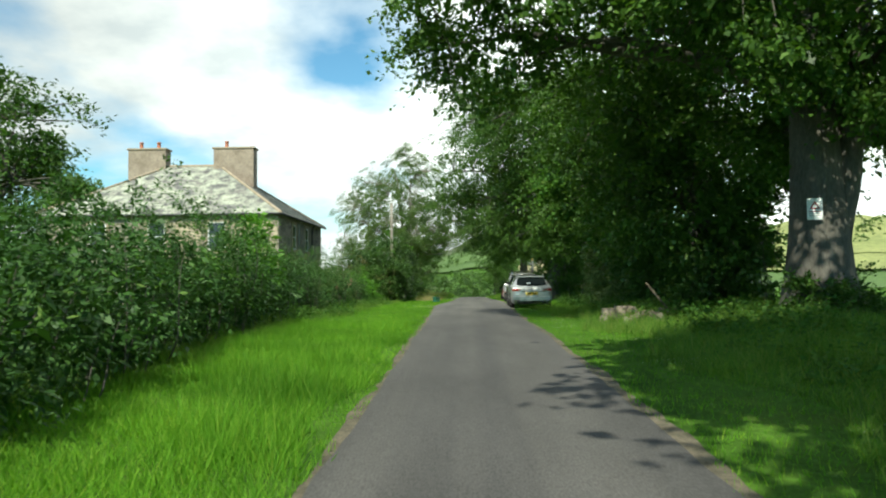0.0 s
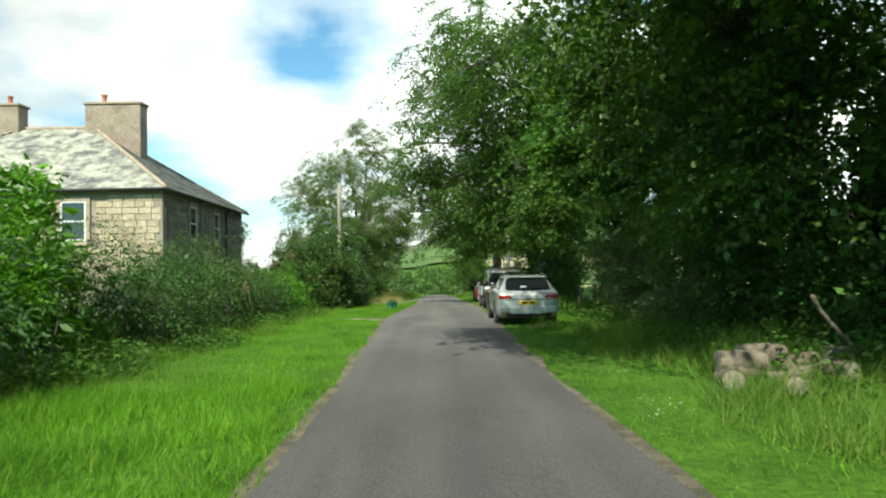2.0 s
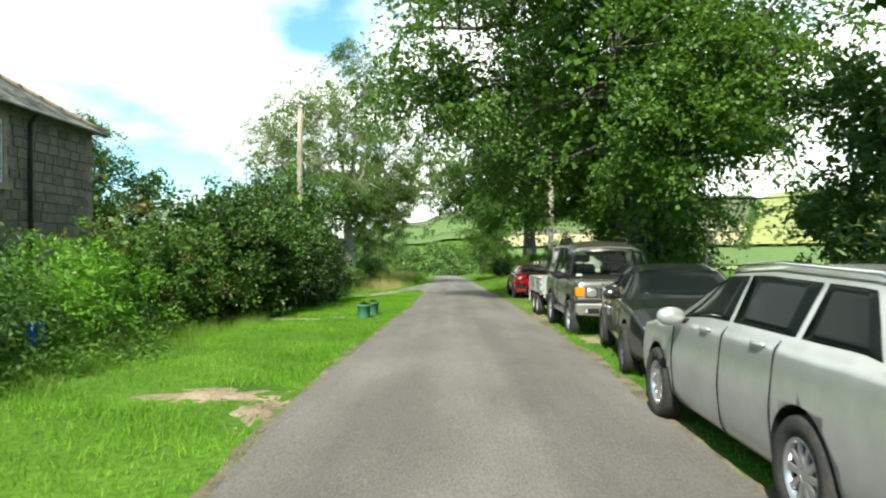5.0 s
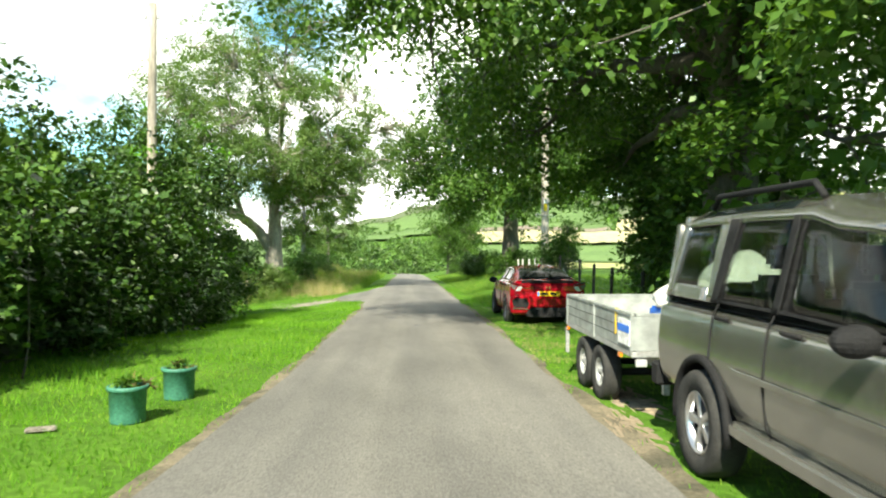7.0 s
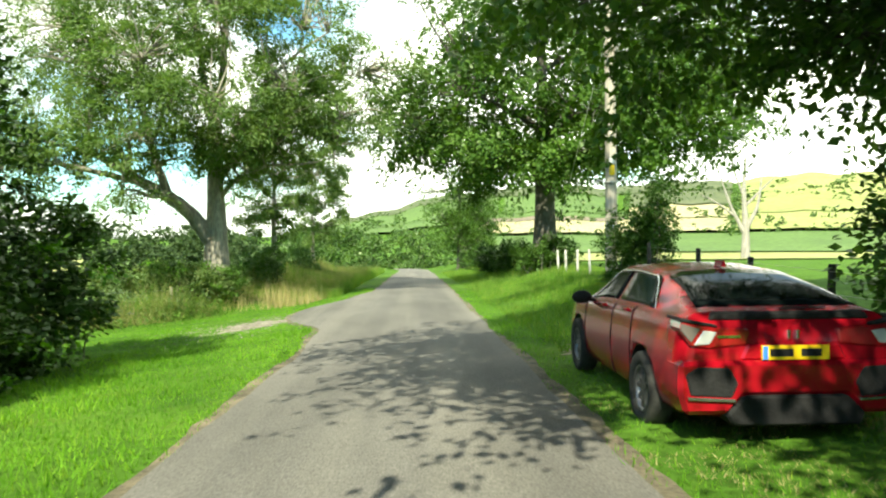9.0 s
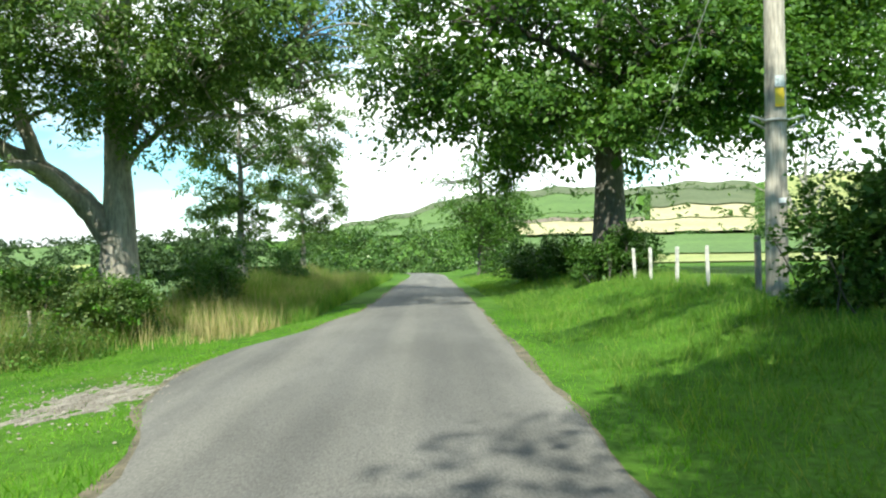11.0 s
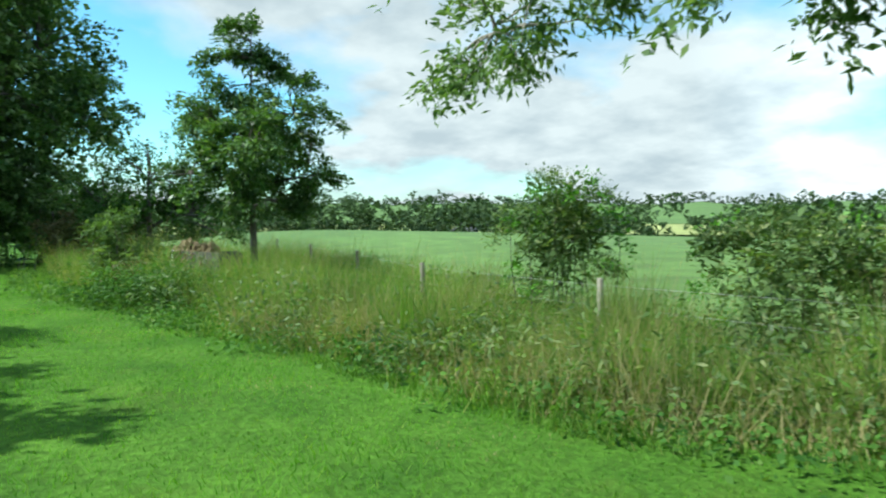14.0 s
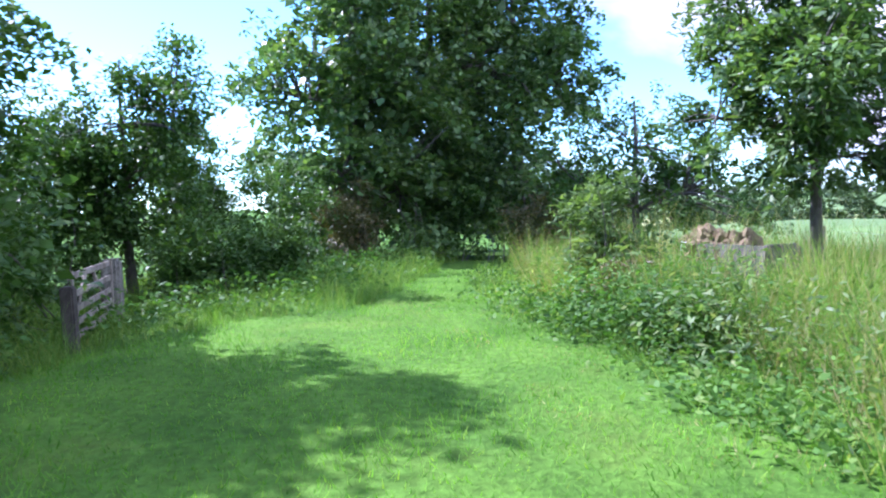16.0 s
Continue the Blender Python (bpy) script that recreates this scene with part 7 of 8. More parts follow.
# ---- fields, hill and distance ----
def field(az0, az1, r0, r1, mat, label, lift=1.5):
    """A field on the land between two bearings and two distances."""
    A, R = np.meshgrid(np.radians(np.linspace(az0, az1, 40)), np.geomspace(r0, r1, 30))
    X, Y = np.sin(A) * R, 60 + np.cos(A) * R
    v = np.stack([X, Y, land(X, Y) + lift], -1).reshape(-1, 3)
    i = np.arange(29)[:, None] * 40 + np.arange(39)[None]
    q = np.stack([i, i + 1, i + 41, i + 40], -1).reshape(-1, 4)
    return tagged(part("field", grid_mesh("field", v, [q], mat, True)), label, "field", kind="structure")


field(13, 60, 62, 215, M_LEA, "bright yellow-green pasture", 0.12)
field(6, 60, 215.5, 311, M_FIELD, "dull green rough grazing", 0.5)
field(5, 25, 315, 385, M_WHEAT, "pale stubble field")
field(25.4, 60, 315, 400, M_LEA, "pale green pasture")
field(6, 17, 389, 412, M_PLOUGH, "brown ploughed strip on the hill")
field(-6, 5.6, 390, 440, M_FIELD, "green pasture on the hill")
field(6, 17, 414, 440, M_FIELD, "green pasture on the hill")
field(17.4, 25, 392, 470, M_WHEAT, "pale stubble field")
field(25.4, 60, 405, 900, M_LEA, "pale green hill pasture")
field(-7, 7, 445, 600, M_FIELD, "green pasture on the hill")
field(-7, 24.8, 610, 1100, M_HEATH, "dark moorland on the hilltop")
field(7.5, 16.5, 445, 600, M_FIELD, "green hill pasture")
field(17.4, 24.8, 480, 600, M_HEATH, "rough hill grazing")
field(-24, -7.5, 150, 420, M_FIELD, "green pasture below the hill")
field(-100, -25, 200, 300, M_LEA, "pale fields across the valley")
field(-100, -25, 305, 900, M_FIELD, "green fields across the valley")
pasture = sheet("field", np.arange(-150, -7.5, 2.0), np.arange(79, 185, 2.0), M_FIELD, 0.12, lambda x, y: (np.hypot(x, y - 60) < 150) & (x < -7.5 - (y - 79) * 0.05))
tagged(part("field", pasture), "smooth green pasture beyond the fence", "field", kind="structure")
pasture = sheet("field", np.arange(-150, -26, 2.0), np.arange(69, 79.1, 1.0), M_FIELD, 0.1, lambda x, y: y > 75.5)
tagged(part("field", pasture), "smooth green pasture beyond the fence", "field", kind="structure")


def hedgerow(az0, r0, az1, r1, n, h):
    out = []
    for k in range(n):
        s = k / (n - 1)
        a, r = radians(az0 + (az1 - az0) * s), r0 + (r1 - r0) * s
        out.append((math.sin(a) * r, 60 + math.cos(a) * r, h * rng.uniform(0.6, 1.5), h * rng.uniform(0.5, 0.8)))
    return out


rows = hedgerow(5, 388, 25, 388, 26, 3) + hedgerow(25.2, 300, 25.2, 600, 24, 5) + hedgerow(17.2, 390, 17.2, 600, 16, 4) + hedgerow(-7, 442, 17, 442, 34, 3) + hedgerow(-7, 604, 25, 604, 60, 4) + hedgerow(5, 312, 45, 312, 40, 3)
rows += hedgerow(26, 520, 44, 520, 20, 3)
woods("hedgerow", rows, 1500, 14, "dark hedgerows and trees between the hill fields", (0.9, 0.7), M_SYC)
rows = hedgerow(-10, 240, -4, 330, 18, 6) + hedgerow(-24, 260, -8, 240, 24, 6)
woods("hedgerow", rows, 600, 24, "dark hedgerow below the hill", (0.8, 0.6))
woods("woods", hedgerow(-104, 800, -14, 840, 260, 9), 4200, 12, "dark woods along the far skyline", (1.7, 1.4))

M_FARWALL = mottled("far_whitewash", (0.42, 0.4, 0.37), (0.52, 0.5, 0.46), 0.6)
M_FARROOF = mottled("far_slate", (0.12, 0.12, 0.13), (0.18, 0.18, 0.19), 0.6)


def farmhouse(x, y, rz, w, d, h):
    t = thing("farmhouse", x, y, at_land(x, y) + 0.2, rz)
    block("wall", -w / 2, w / 2, -d / 2, d / 2, -1, h, M_FARWALL, t, 0.02)
    bm = bmesh.new()
    vs = [bm.verts.new(c) for c in ((-w / 2 - 0.3, -d / 2 - 0.3, h), (w / 2 + 0.3, -d / 2 - 0.3, h), (w / 2 + 0.3, d / 2 + 0.3, h), (-w / 2 - 0.3, d / 2 + 0.3, h), (-w / 2 - 0.3, 0, h + d * 0.4), (w / 2 + 0.3, 0, h + d * 0.4))]
    for idx in ((0, 1, 5, 4), (2, 3, 4, 5), (1, 2, 5), (3, 0, 4), (3, 2, 1, 0)):
        bm.faces.new([vs[i] for i in idx])
    part("roof", bm, M_FARROOF, t)
    for k in (-0.3, 0, 0.3):
        block("window", k * w - 0.5, k * w + 0.5, -d / 2 - 0.05, -d / 2 + 0.02, h * 0.35, h * 0.75, M_PANE, t, 0.0)
    return tagged(t, "distant whitewashed farmhouse with slate roof", "house", "valley farms")


farmhouse(-118, 163, -40, 7, 4, 2.0)
farmhouse(-138, 145, -50, 6, 4, 1.8)

# ---- bare earth, gravel and road edges ----
def bare(name, lo, hi, mat, label, lift=0.012, cells=(14, 14), ragged=0.2):
    """A worn patch with an uneven outline."""
    (x0, y0), (x1, y1) = lo, hi
    a = np.linspace(0, 2 * np.pi, 40, endpoint=False)
    k = 1 + ragged * (np.sin(a * 3 + x0) * 0.5 + np.sin(a * 5 + y0) * 0.35 + rng.normal(size=40) * 0.3)
    X = (x0 + x1) / 2 + np.cos(a)[None] * k[None] * (x1 - x0) / 2 * np.linspace(0.02, 1, 8)[:, None]
    Y = (y0 + y1) / 2 + np.sin(a)[None] * k[None] * (y1 - y0) / 2 * np.linspace(0.02, 1, 8)[:, None]
    fade = np.linspace(0.02, 1, 8)[:, None] ** 2
    v = np.stack([X, Y, land(X, Y) + lift - 0.035 * fade + rng.normal(size=X.shape) * 0.008], -1).reshape(-1, 3)
    i = np.arange(7)[:, None] * 40
    j = np.arange(40)[None]
    q = np.stack([i + j, i + 40 + j, i + 40 + (j + 1) % 40, i + (j + 1) % 40], -1).reshape(-1, 4)
    return tagged(part(name, grid_mesh(name, v, [q], mat, True)), label, "ground", kind="structure")


BARE = [((-3.6, 35.7), (-1.3, 36.9)), ((-2.1, 34.6), (-1.35, 36.6)), ((-5.6, 46.3), (-2.5, 47.0)), ((2.6, 30.2), (3.9, 31.3)), ((3.6, 29.6), (5.6, 31.2)), ((2.5, 40.6), (3.4, 42.6)), ((2.6, 46.6), (3.4, 50.0)), ((2.9, 61.3), (4.6, 63.6)), ((2.3, 45.4), (2.9, 48.5))]
for lo, hi in BARE:
    bare("bare_patch", lo, hi, M_DIRT, "worn patch of bare brown earth in the grass")
bare("gravel_patch", (-4.6, 68.6), (-1.7, 72.0), M_GRAVEL, "loose gravel where the track leaves the road", 0.014, ragged=0.35)
gx, gy = rng.normal(-3.0, 1.0, 900), rng.normal(70.4, 1.2, 900)
gr = rng.uniform(0.008, 0.03, 900)
gd = np.array([[1, 0, 0], [-1, 0, 0], [0, 1, 0], [0, -1, 0], [0, 0, 0.7], [0, 0, -0.7]])
gv = (np.stack([gx, gy, land(gx, gy) + 0.02], 1)[:, None] + gr[:, None, None] * (gd[None] + rng.normal(size=(900, 6, 3)) * 0.2)).reshape(-1, 3)
gf = (np.arange(900)[:, None, None] * 6 + np.array([[0, 2, 4], [2, 1, 4], [1, 3, 4], [3, 0, 4]])[None]).reshape(-1, 3)
tagged(part("gravel", grid_mesh("gravel", gv, [gf], M_GRAVEL)), "loose grey gravel stones", "gravel", kind="stuff")
strip_y = np.arange(-8, 110, 0.3)
for e0, e1 in ((edge_left(strip_y) - 0.13, edge_left(strip_y) + 0.12), (edge_right(strip_y) - 0.12, edge_right(strip_y) + 0.13)):
    tagged(part("road_edge", ribbon("road_edge", strip_y, e0, e1, M_EDGE, 0.012, 4, 0.1, 0.0)), "crumbling earthy road edge", "ground", kind="structure")


# ---- poles, fences and gate ----
def pole(x, y, h, r, label, box_at=None):
    z = at_land(x, y)
    t = thing("utility_pole", x, y, z)
    v, f = tube([(np.array([(0, 0, -0.3), (0.01, 0, h * 0.4), (0.0, 0.01, h * 0.75), (0.02, 0, h)]), np.array([r, r * 0.92, r * 0.85, r * 0.78]))], 14)
    part("shaft", grid_mesh("shaft", v, [f, (len(v) - 14 + np.arange(14))[None]], M_POLE, True), parent=t)
    for k in (-1, 1):
        lathe("insulator", [(0.03, 0), (0.045, 0.03), (0.03, 0.06), (0.045, 0.09), (0.02, 0.13)], M_GALV, t, 10, (k * (r + 0.03), 0, h - 0.4))
    return tagged(t, label, "pole", "utility poles"), t


pole(-6.05, 59.4, 8.5, 0.13, "weathered wooden utility pole rising out of the thicket")
p2, t2 = pole(6.9, 72.7, 8.6, 0.18, "stout weathered wooden utility pole with yellow warning plates")
block("warning_plate", -0.09, 0.06, -0.205, -0.19, 3.05, 3.35, M_PLATE, t2, 0.003, "yellow warning plate")
block("warning_plate", -0.09, 0.06, -0.205, -0.19, 3.37, 3.55, M_WHITE, t2, 0.003, "white plate")
block("number_disc", -0.05, 0.07, -0.208, -0.194, 1.5, 1.58, M_WHITE, t2, 0.003)
rod("steel_band", [(0.2 * math.cos(a), 0.2 * math.sin(a), 2.85) for a in np.linspace(0, 2 * math.pi, 20)], 0.02, M_GALV, t2, 6)
for s in (-1, 1):
    rod("bracket", [(s * 0.17, -0.05, 2.85), (s * 0.42, -0.08, 2.92), (s * 0.46, -0.08, 2.84), (s * 0.2, -0.05, 2.72)], 0.02, M_GALV, t2, 6)
block("transformer_box", 0.1, 0.4, -0.5, -0.15, 6.6, 7.3, M_GALV, t2, 0.02)
stay = rod("stay_wire", [(6.9, 72.75, 7.6), (7.25, 79.0, 4.2), (7.6, 86.5, at_land(7.6, 86.5) + 0.02)], 0.012, M_GALV, None, 6)
tagged(stay, "thin steel stay wire running from the pole to the ground", "wire")


def post(name, x, y, h, r, mat, label, group, square=False):
    z = at_land(x, y)
    if square:
        ob = block(name, -r, r, -r, r, -0.2, h, mat, None, 0.008)
    else:
        ob = lathe(name, [(r, -0.2), (r, h - 0.02), (r * 0.8, h), (0.001, h)], mat, None, 10)
    ob.matrix_world = pose(x, y, z, rng.normal() * 2, rng.normal() * 2, rng.uniform(0, 90))
    return tagged(ob, label, "post", group)


M_DARKPOST = mottled("creosoted_and_shaded_post", (0.03, 0.026, 0.02), (0.07, 0.06, 0.05), 5.0, 0.9)
for y in (81.5, 80.0, 78.0, 76.1):
    post("fence_post", 7.1, y, 0.85, 0.035, M_FARWALL, "white-painted wooden fence post", "white fence posts", True)
post("fence_post", 7.2, 74.0, 1.0, 0.06, M_POST, "grey weathered fence post", "roadside posts")
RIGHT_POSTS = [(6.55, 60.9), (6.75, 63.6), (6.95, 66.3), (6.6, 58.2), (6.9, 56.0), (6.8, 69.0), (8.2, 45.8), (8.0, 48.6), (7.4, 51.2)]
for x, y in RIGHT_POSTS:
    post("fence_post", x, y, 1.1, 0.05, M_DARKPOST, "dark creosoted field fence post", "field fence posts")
wire_line = sorted(RIGHT_POSTS, key=lambda p: p[1])
for h in (0.4, 0.7, 1.0):
    tagged(rod("fence_wire", [(x, y, at_land(x, y) + h) for x, y in wire_line], 0.0022, M_GALV, None, 4), "thin steel fence wire along the field edge", "wire", "field fence wires")
LEFT_POSTS = [(-7.35, 76.5), (-12.2, 76.35), (-16.6, 75.7), (-21.2, 76.1), (-25.4, 76.2), (-29.8, 76.3)]
for x, y in LEFT_POSTS:
    post("fence_post", x, y, 1.1, 0.045, M_POST, "grey weathered field fence post in long grass", "meadow fence posts")
for h in (0.4, 0.7, 1.0):
    tagged(rod("fence_wire", [(x, y, at_land(x, y) + h) for x, y in LEFT_POSTS], 0.0018, M_GALV, None, 4), "thin steel fence wire in long grass", "wire", "meadow fence wires")


def field_gate():
    a, b = Vector((-20.2, 63.75, 0)), Vector((-22.75, 62.65, 0))
    z = at_land(-21.5, 63.2) + 0.12
    t = thing("field_gate", a.x, a.y, z, math.degrees(math.atan2(b.y - a.y, b.x - a.x)))
    L = (b - a).length
    for k, h in enumerate((0.06, 0.24, 0.42, 0.62, 0.86)):
        block("rail", 0, L, -0.02, 0.02, h, h + 0.085, M_POST, t, 0.006)
    for x in (0.0, L - 0.08):
        block("stile", x, x + 0.08, -0.045, -0.021, 0, 0.98, M_POST, t, 0.006)
    for p, q in (((0.15, 0.1), (1.2, 0.88)), ((L - 0.15, 0.1), (L - 1.1, 0.88))):
        rod("brace", [(p[0], 0.045, p[1]), (q[0], 0.045, q[1])], 0.03, M_POST, t, 4)
    return tagged(t, "old grey five-bar wooden field gate, closed", "gate")


field_gate()
M_PILLAR = mottled("gate_stone", (0.13, 0.125, 0.1), (0.25, 0.24, 0.2), 3.0, 0.92, 0.7, 0.03)
gp = block("gate_pillar", -0.15, 0.15, -0.15, 0.15, -0.2, 1.08, M_PILLAR, None, 0.05)
gp.matrix_world = pose(-23.05, 62.5, at_land(-23, 62.5), 1, -2, 20)
tagged(gp, "rough weathered stone gate pillar", "pillar")
# darker than the gate: the hawthorn's shade is put into this post's colour
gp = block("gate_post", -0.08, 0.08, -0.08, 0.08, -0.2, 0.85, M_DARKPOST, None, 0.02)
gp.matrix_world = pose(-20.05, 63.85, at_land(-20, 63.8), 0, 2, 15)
tagged(gp, "old timber gate post coloured dark for the hawthorn's shade", "post")

# ---- small things ----
M_GREENTUB = mottled("green_plastic", (0.035, 0.15, 0.1), (0.06, 0.21, 0.145), 6.0, 0.55, 0.2)
for x, y in ((-1.95, 47.12), (-1.83, 48.22)):
    t = thing("planter", x, y, at_land(x, y))
    lathe("tub", [(0.001, 0.02), (0.15, 0.0), (0.155, 0.02), (0.165, 0.3), (0.18, 0.305), (0.185, 0.34), (0.17, 0.345), (0.155, 0.3), (0.001, 0.29)], M_GREENTUB, t, 28)
    foliage("plant", [(0, 0, 0.34, 0.12, 0.12, 0.07)], 14, 14, 0.03, 0.07, 0.035, M_WEED, t)
    foliage("dead_plant", [(0.05, 0.03, 0.35, 0.12, 0.1, 0.05)], 8, 12, 0.03, 0.08, 0.02, M_RUST, t, label="withered brown stems")
    tagged(t, "round green plastic planter tub with straggly plants", "planter", "verge planters")
block_ = block("flat_stone", -0.12, 0.12, -0.06, 0.06, 0, 0.03, M_GRAVEL, None, 0.01)
block_.matrix_world = pose(-2.55, 46.75, at_land(-2.55, 46.75) + 0.012, 0, 0, 20)
tagged(block_, "small pale flat stone on the bare earth", "stone")

sign = thing("warning_sign", 8.46, 17.40, 2.6 + at_land(8.5, 17.4), -14)
slab("board", [(-0.17, -0.26), (0.17, -0.26), (0.17, 0.26), (-0.17, 0.26)], -0.02, 0.02, M_WHITE, sign, "white board", bevel=0.004)
slab("red_triangle", [(-0.12, 0.0), (0.12, 0.0), (0.0, 0.2)], -0.024, -0.02, M_LAMPRED, sign, bevel=0)
slab("white_triangle", [(-0.07, 0.03), (0.07, 0.03), (0.0, 0.15)], -0.027, -0.024, M_WHITE, sign, bevel=0)
for k in range(3):
    slab("text_bar", [(-0.13, -0.07 - 0.05 * k), (0.13, -0.07 - 0.05 * k), (0.13, -0.045 - 0.05 * k), (-0.13, -0.045 - 0.05 * k)], -0.024, -0.02, M_GREYPIPE if k else M_LAMPRED, sign, bevel=0)
tagged(sign, "small white warning sign with red triangle fixed to a trunk", "sign")

M_LOG = mottled("log_bark", (0.11, 0.085, 0.06), (0.24, 0.2, 0.15), 5.0, 0.95, 0.8, 0.03)
M_CUT = mottled("cut_wood", (0.2, 0.17, 0.13), (0.3, 0.26, 0.2), 8.0, 0.9)
LOGS = [(4.35, 20.75, 0.17, 0.5, 80), (4.75, 21.2, 0.19, 0.6, 20), (5.1, 20.7, 0.16, 0.5, -30), (6.0, 21.9, 0.16, 0.7, 60), (5.5, 21.4, 0.2, 0.45, 10), (5.2, 22.1, 0.15, 0.6, -60), (5.6, 22.3, 0.15, 0.45, 35), (5.8, 20.9, 0.18, 0.4, 100), (4.9, 20.1, 0.14, 0.4, 50), (6.3, 21.6, 0.2, 0.5, -10)]
for x, y, r, l, a in LOGS:
    x, y, r = x - 0.6, y - 1.3, r * 0.78
    t = thing("log", x, y, at_land(x, y) + r * 0.8)
    t.matrix_world = t.matrix_world @ pose(0, 0, 0, 0, rng.uniform(-14, 14), a)
    lathe("bark", [(r * 0.97, -l / 2), (r * 1.05, -l * 0.42), (r * 0.96, -l * 0.2), (r * 1.03, 0), (r * 0.95, l * 0.18), (r * 1.05, l * 0.36), (r * 0.97, l / 2)], M_LOG, t, 11, axis="x")
    for s in (-1, 1):
        lathe("cut_end", [(r * 0.97, s * l / 2), (r * 0.5, s * (l / 2 + 0.004)), (0.001, s * (l / 2 + 0.006))], M_CUT, t, 14, axis="x")
    tagged(t, "short weathered sawn log lying in the long grass", "log", "log pile")
for x, y, h in ((4.1, 19.9, 0.32), (4.5, 20.2, 0.36)):
    t = thing("log", x, y, at_land(x, y) + h - 0.06)
    lathe("bark", [(0.14, -0.3), (0.15, 0), (0.135, 0.3)], M_LOG, t, 12, axis="x")
    for s in (-1, 1):
        lathe("cut_end", [(0.14, s * 0.3), (0.001, s * 0.304)], M_CUT, t, 12, axis="x")
    tagged(t, "weathered sawn log on top of the pile", "log", "log pile")
dead = rod("dead_branch", [(5.9, 20.1, 0.3), (5.5, 19.9, 0.7), (5.2, 20.0, 1.1), (5.0, 19.8, 1.3)], 0.03, M_LOG, None, 7)
tagged(dead, "bare dead branch leaning over the logs", "branch")

# broken trough and rubble in the long grass
t = thing("broken_trough", -24.2, 72.95, at_land(-24.2, 72.95), 31)
M_TROUGH = mottled("mossy_concrete", (0.055, 0.055, 0.04), (0.13, 0.125, 0.095), 3.0, 0.95, 0.8, 0.03)
for n, x0, x1, y0, y1, z0, z1 in (("side", -0.9, 0.9, -0.4, -0.3, 0.1, 0.78), ("side", -0.9, 0.9, 0.3, 0.4, 0.1, 0.74), ("end", 0.8, 0.9, -0.3, 0.3, 0.1, 0.8), ("base", -0.9, 0.9, -0.4, 0.4, -0.1, 0.1)):
    block(n, x0, x1, y0, y1, z0, z1, M_TROUGH, t, 0.02)
tagged(t, "broken mossy concrete trough among weeds", "trough")
M_STUMP = mottled("rotten_wood", (0.12, 0.085, 0.04), (0.28, 0.21, 0.115), 4.0, 0.95, 0.9, 0.05)
for x, y, r, h in ((-24.75, 72.55, 0.4, 0.98), (-24.15, 72.95, 0.36, 0.96), (-24.45, 72.75, 0.34, 0.92), (-25.1, 72.3, 0.3, 0.85)):
    bm = bmesh.new()
    bmesh.ops.create_icosphere(bm, subdivisions=4, radius=1)
    for v in bm.verts:
        k = 1 + 0.5 * noise.noise(Vector((v.co.x * 2.2, v.co.y * 2.2, v.co.z * 1.2)) + Vector((x, y, 0))) + 0.28 * noise.noise(v.co * 8)
        v.co = Vector((v.co.x * r * k, v.co.y * r * k, v.co.z * h * 0.5 * k + h * 0.5))
    ob = part("stump", bm, M_STUMP)
    ob.matrix_world = pose(x, y, at_land(x, y) - 0.03)
    tagged(ob, "rotten orange-brown tree stump in the trough", "stump", "rotten stumps")
stake = block("stake", -0.05, 0.05, -0.015, 0.015, -0.1, 0.85, M_WHITE, None, 0.006)
stake.matrix_world = pose(-24.95, 72.05, at_land(-24.95, 72), 8, 14, 60)
tagged(stake, "leaning pale wooden stake by the stumps", "stake")
foliage_w, c_, _ = foliage("dead_weeds", [(-21.9, 70.9, at_land(-21.9, 70.9) + 0.45, 0.6, 0.5, 0.35)], 40, 30, 0.12, 0.16, 0.02, M_RUST)
tagged(foliage_w, "brown withered dock and weed stems", "weeds", kind="stuff")

bin_ = thing("water_butt", -5.95, 39.0, at_land(-5.95, 39.0))
lathe("drum", [(0.001, 0), (0.16, 0.0), (0.17, 0.1), (0.165, 0.3), (0.17, 0.55), (0.15, 0.58), (0.001, 0.58)], M_BLUE, bin_, 18)
tagged(bin_, "small blue plastic drum half hidden in the hedge", "drum")

M_PINK = leafy("foxglove_flowers", (0.4, 0.1, 0.22), (0.55, 0.22, 0.35), 0.3)
for x, y, h, l in ((-4.9, 29.2, 1.5, 0.25), (-5.0, 31.5, 1.3, -0.2), (-5.1, 27.6, 1.2, 0.15)):
    z = at_land(x, y)
    t = thing("foxglove", x, y, z)
    rod("stem", [(0, 0, 0), (l * 0.3, 0.05, h * 0.5), (l, 0.1, h)], 0.008, M_WEED, t, 5)
    foliage("flowers", [(l * 0.85, 0.08, h * 0.85, 0.03, 0.03, 0.16)], 9, 4, 0.012, 0.035, 0.025, M_PINK, t, 0.6)
    tagged(t, "leaning pink foxglove spike in the hedge", "flower", "foxgloves")

# bare dead tree on the far field edge
dz = at_land(38.5, 131)
dt = thing("dead_tree", 38.5, 131, dz)
paths = [([(0, 0, -0.3), (0.1, 0, 3.5), (-0.2, 0, 8), (0.2, 0, 13)], 0.55), ([(0, 0, 2.8), (-1.6, 0.2, 6), (-3.2, 0, 10.5)], 0.3), ([(0, 0, 3.2), (1.4, -0.3, 6), (2.0, 0, 10)], 0.3), ([(-1.0, 0.1, 4.8), (-3.4, 0.2, 6.6), (-5.0, 0.3, 7.4)], 0.14), ([(0, 0, 6), (2.6, 0.3, 8.4), (4.0, 0, 9.8)], 0.16), ([(-0.1, 0, 7), (-1.2, 0.2, 10), (-1.6, 0, 12)], 0.14)]
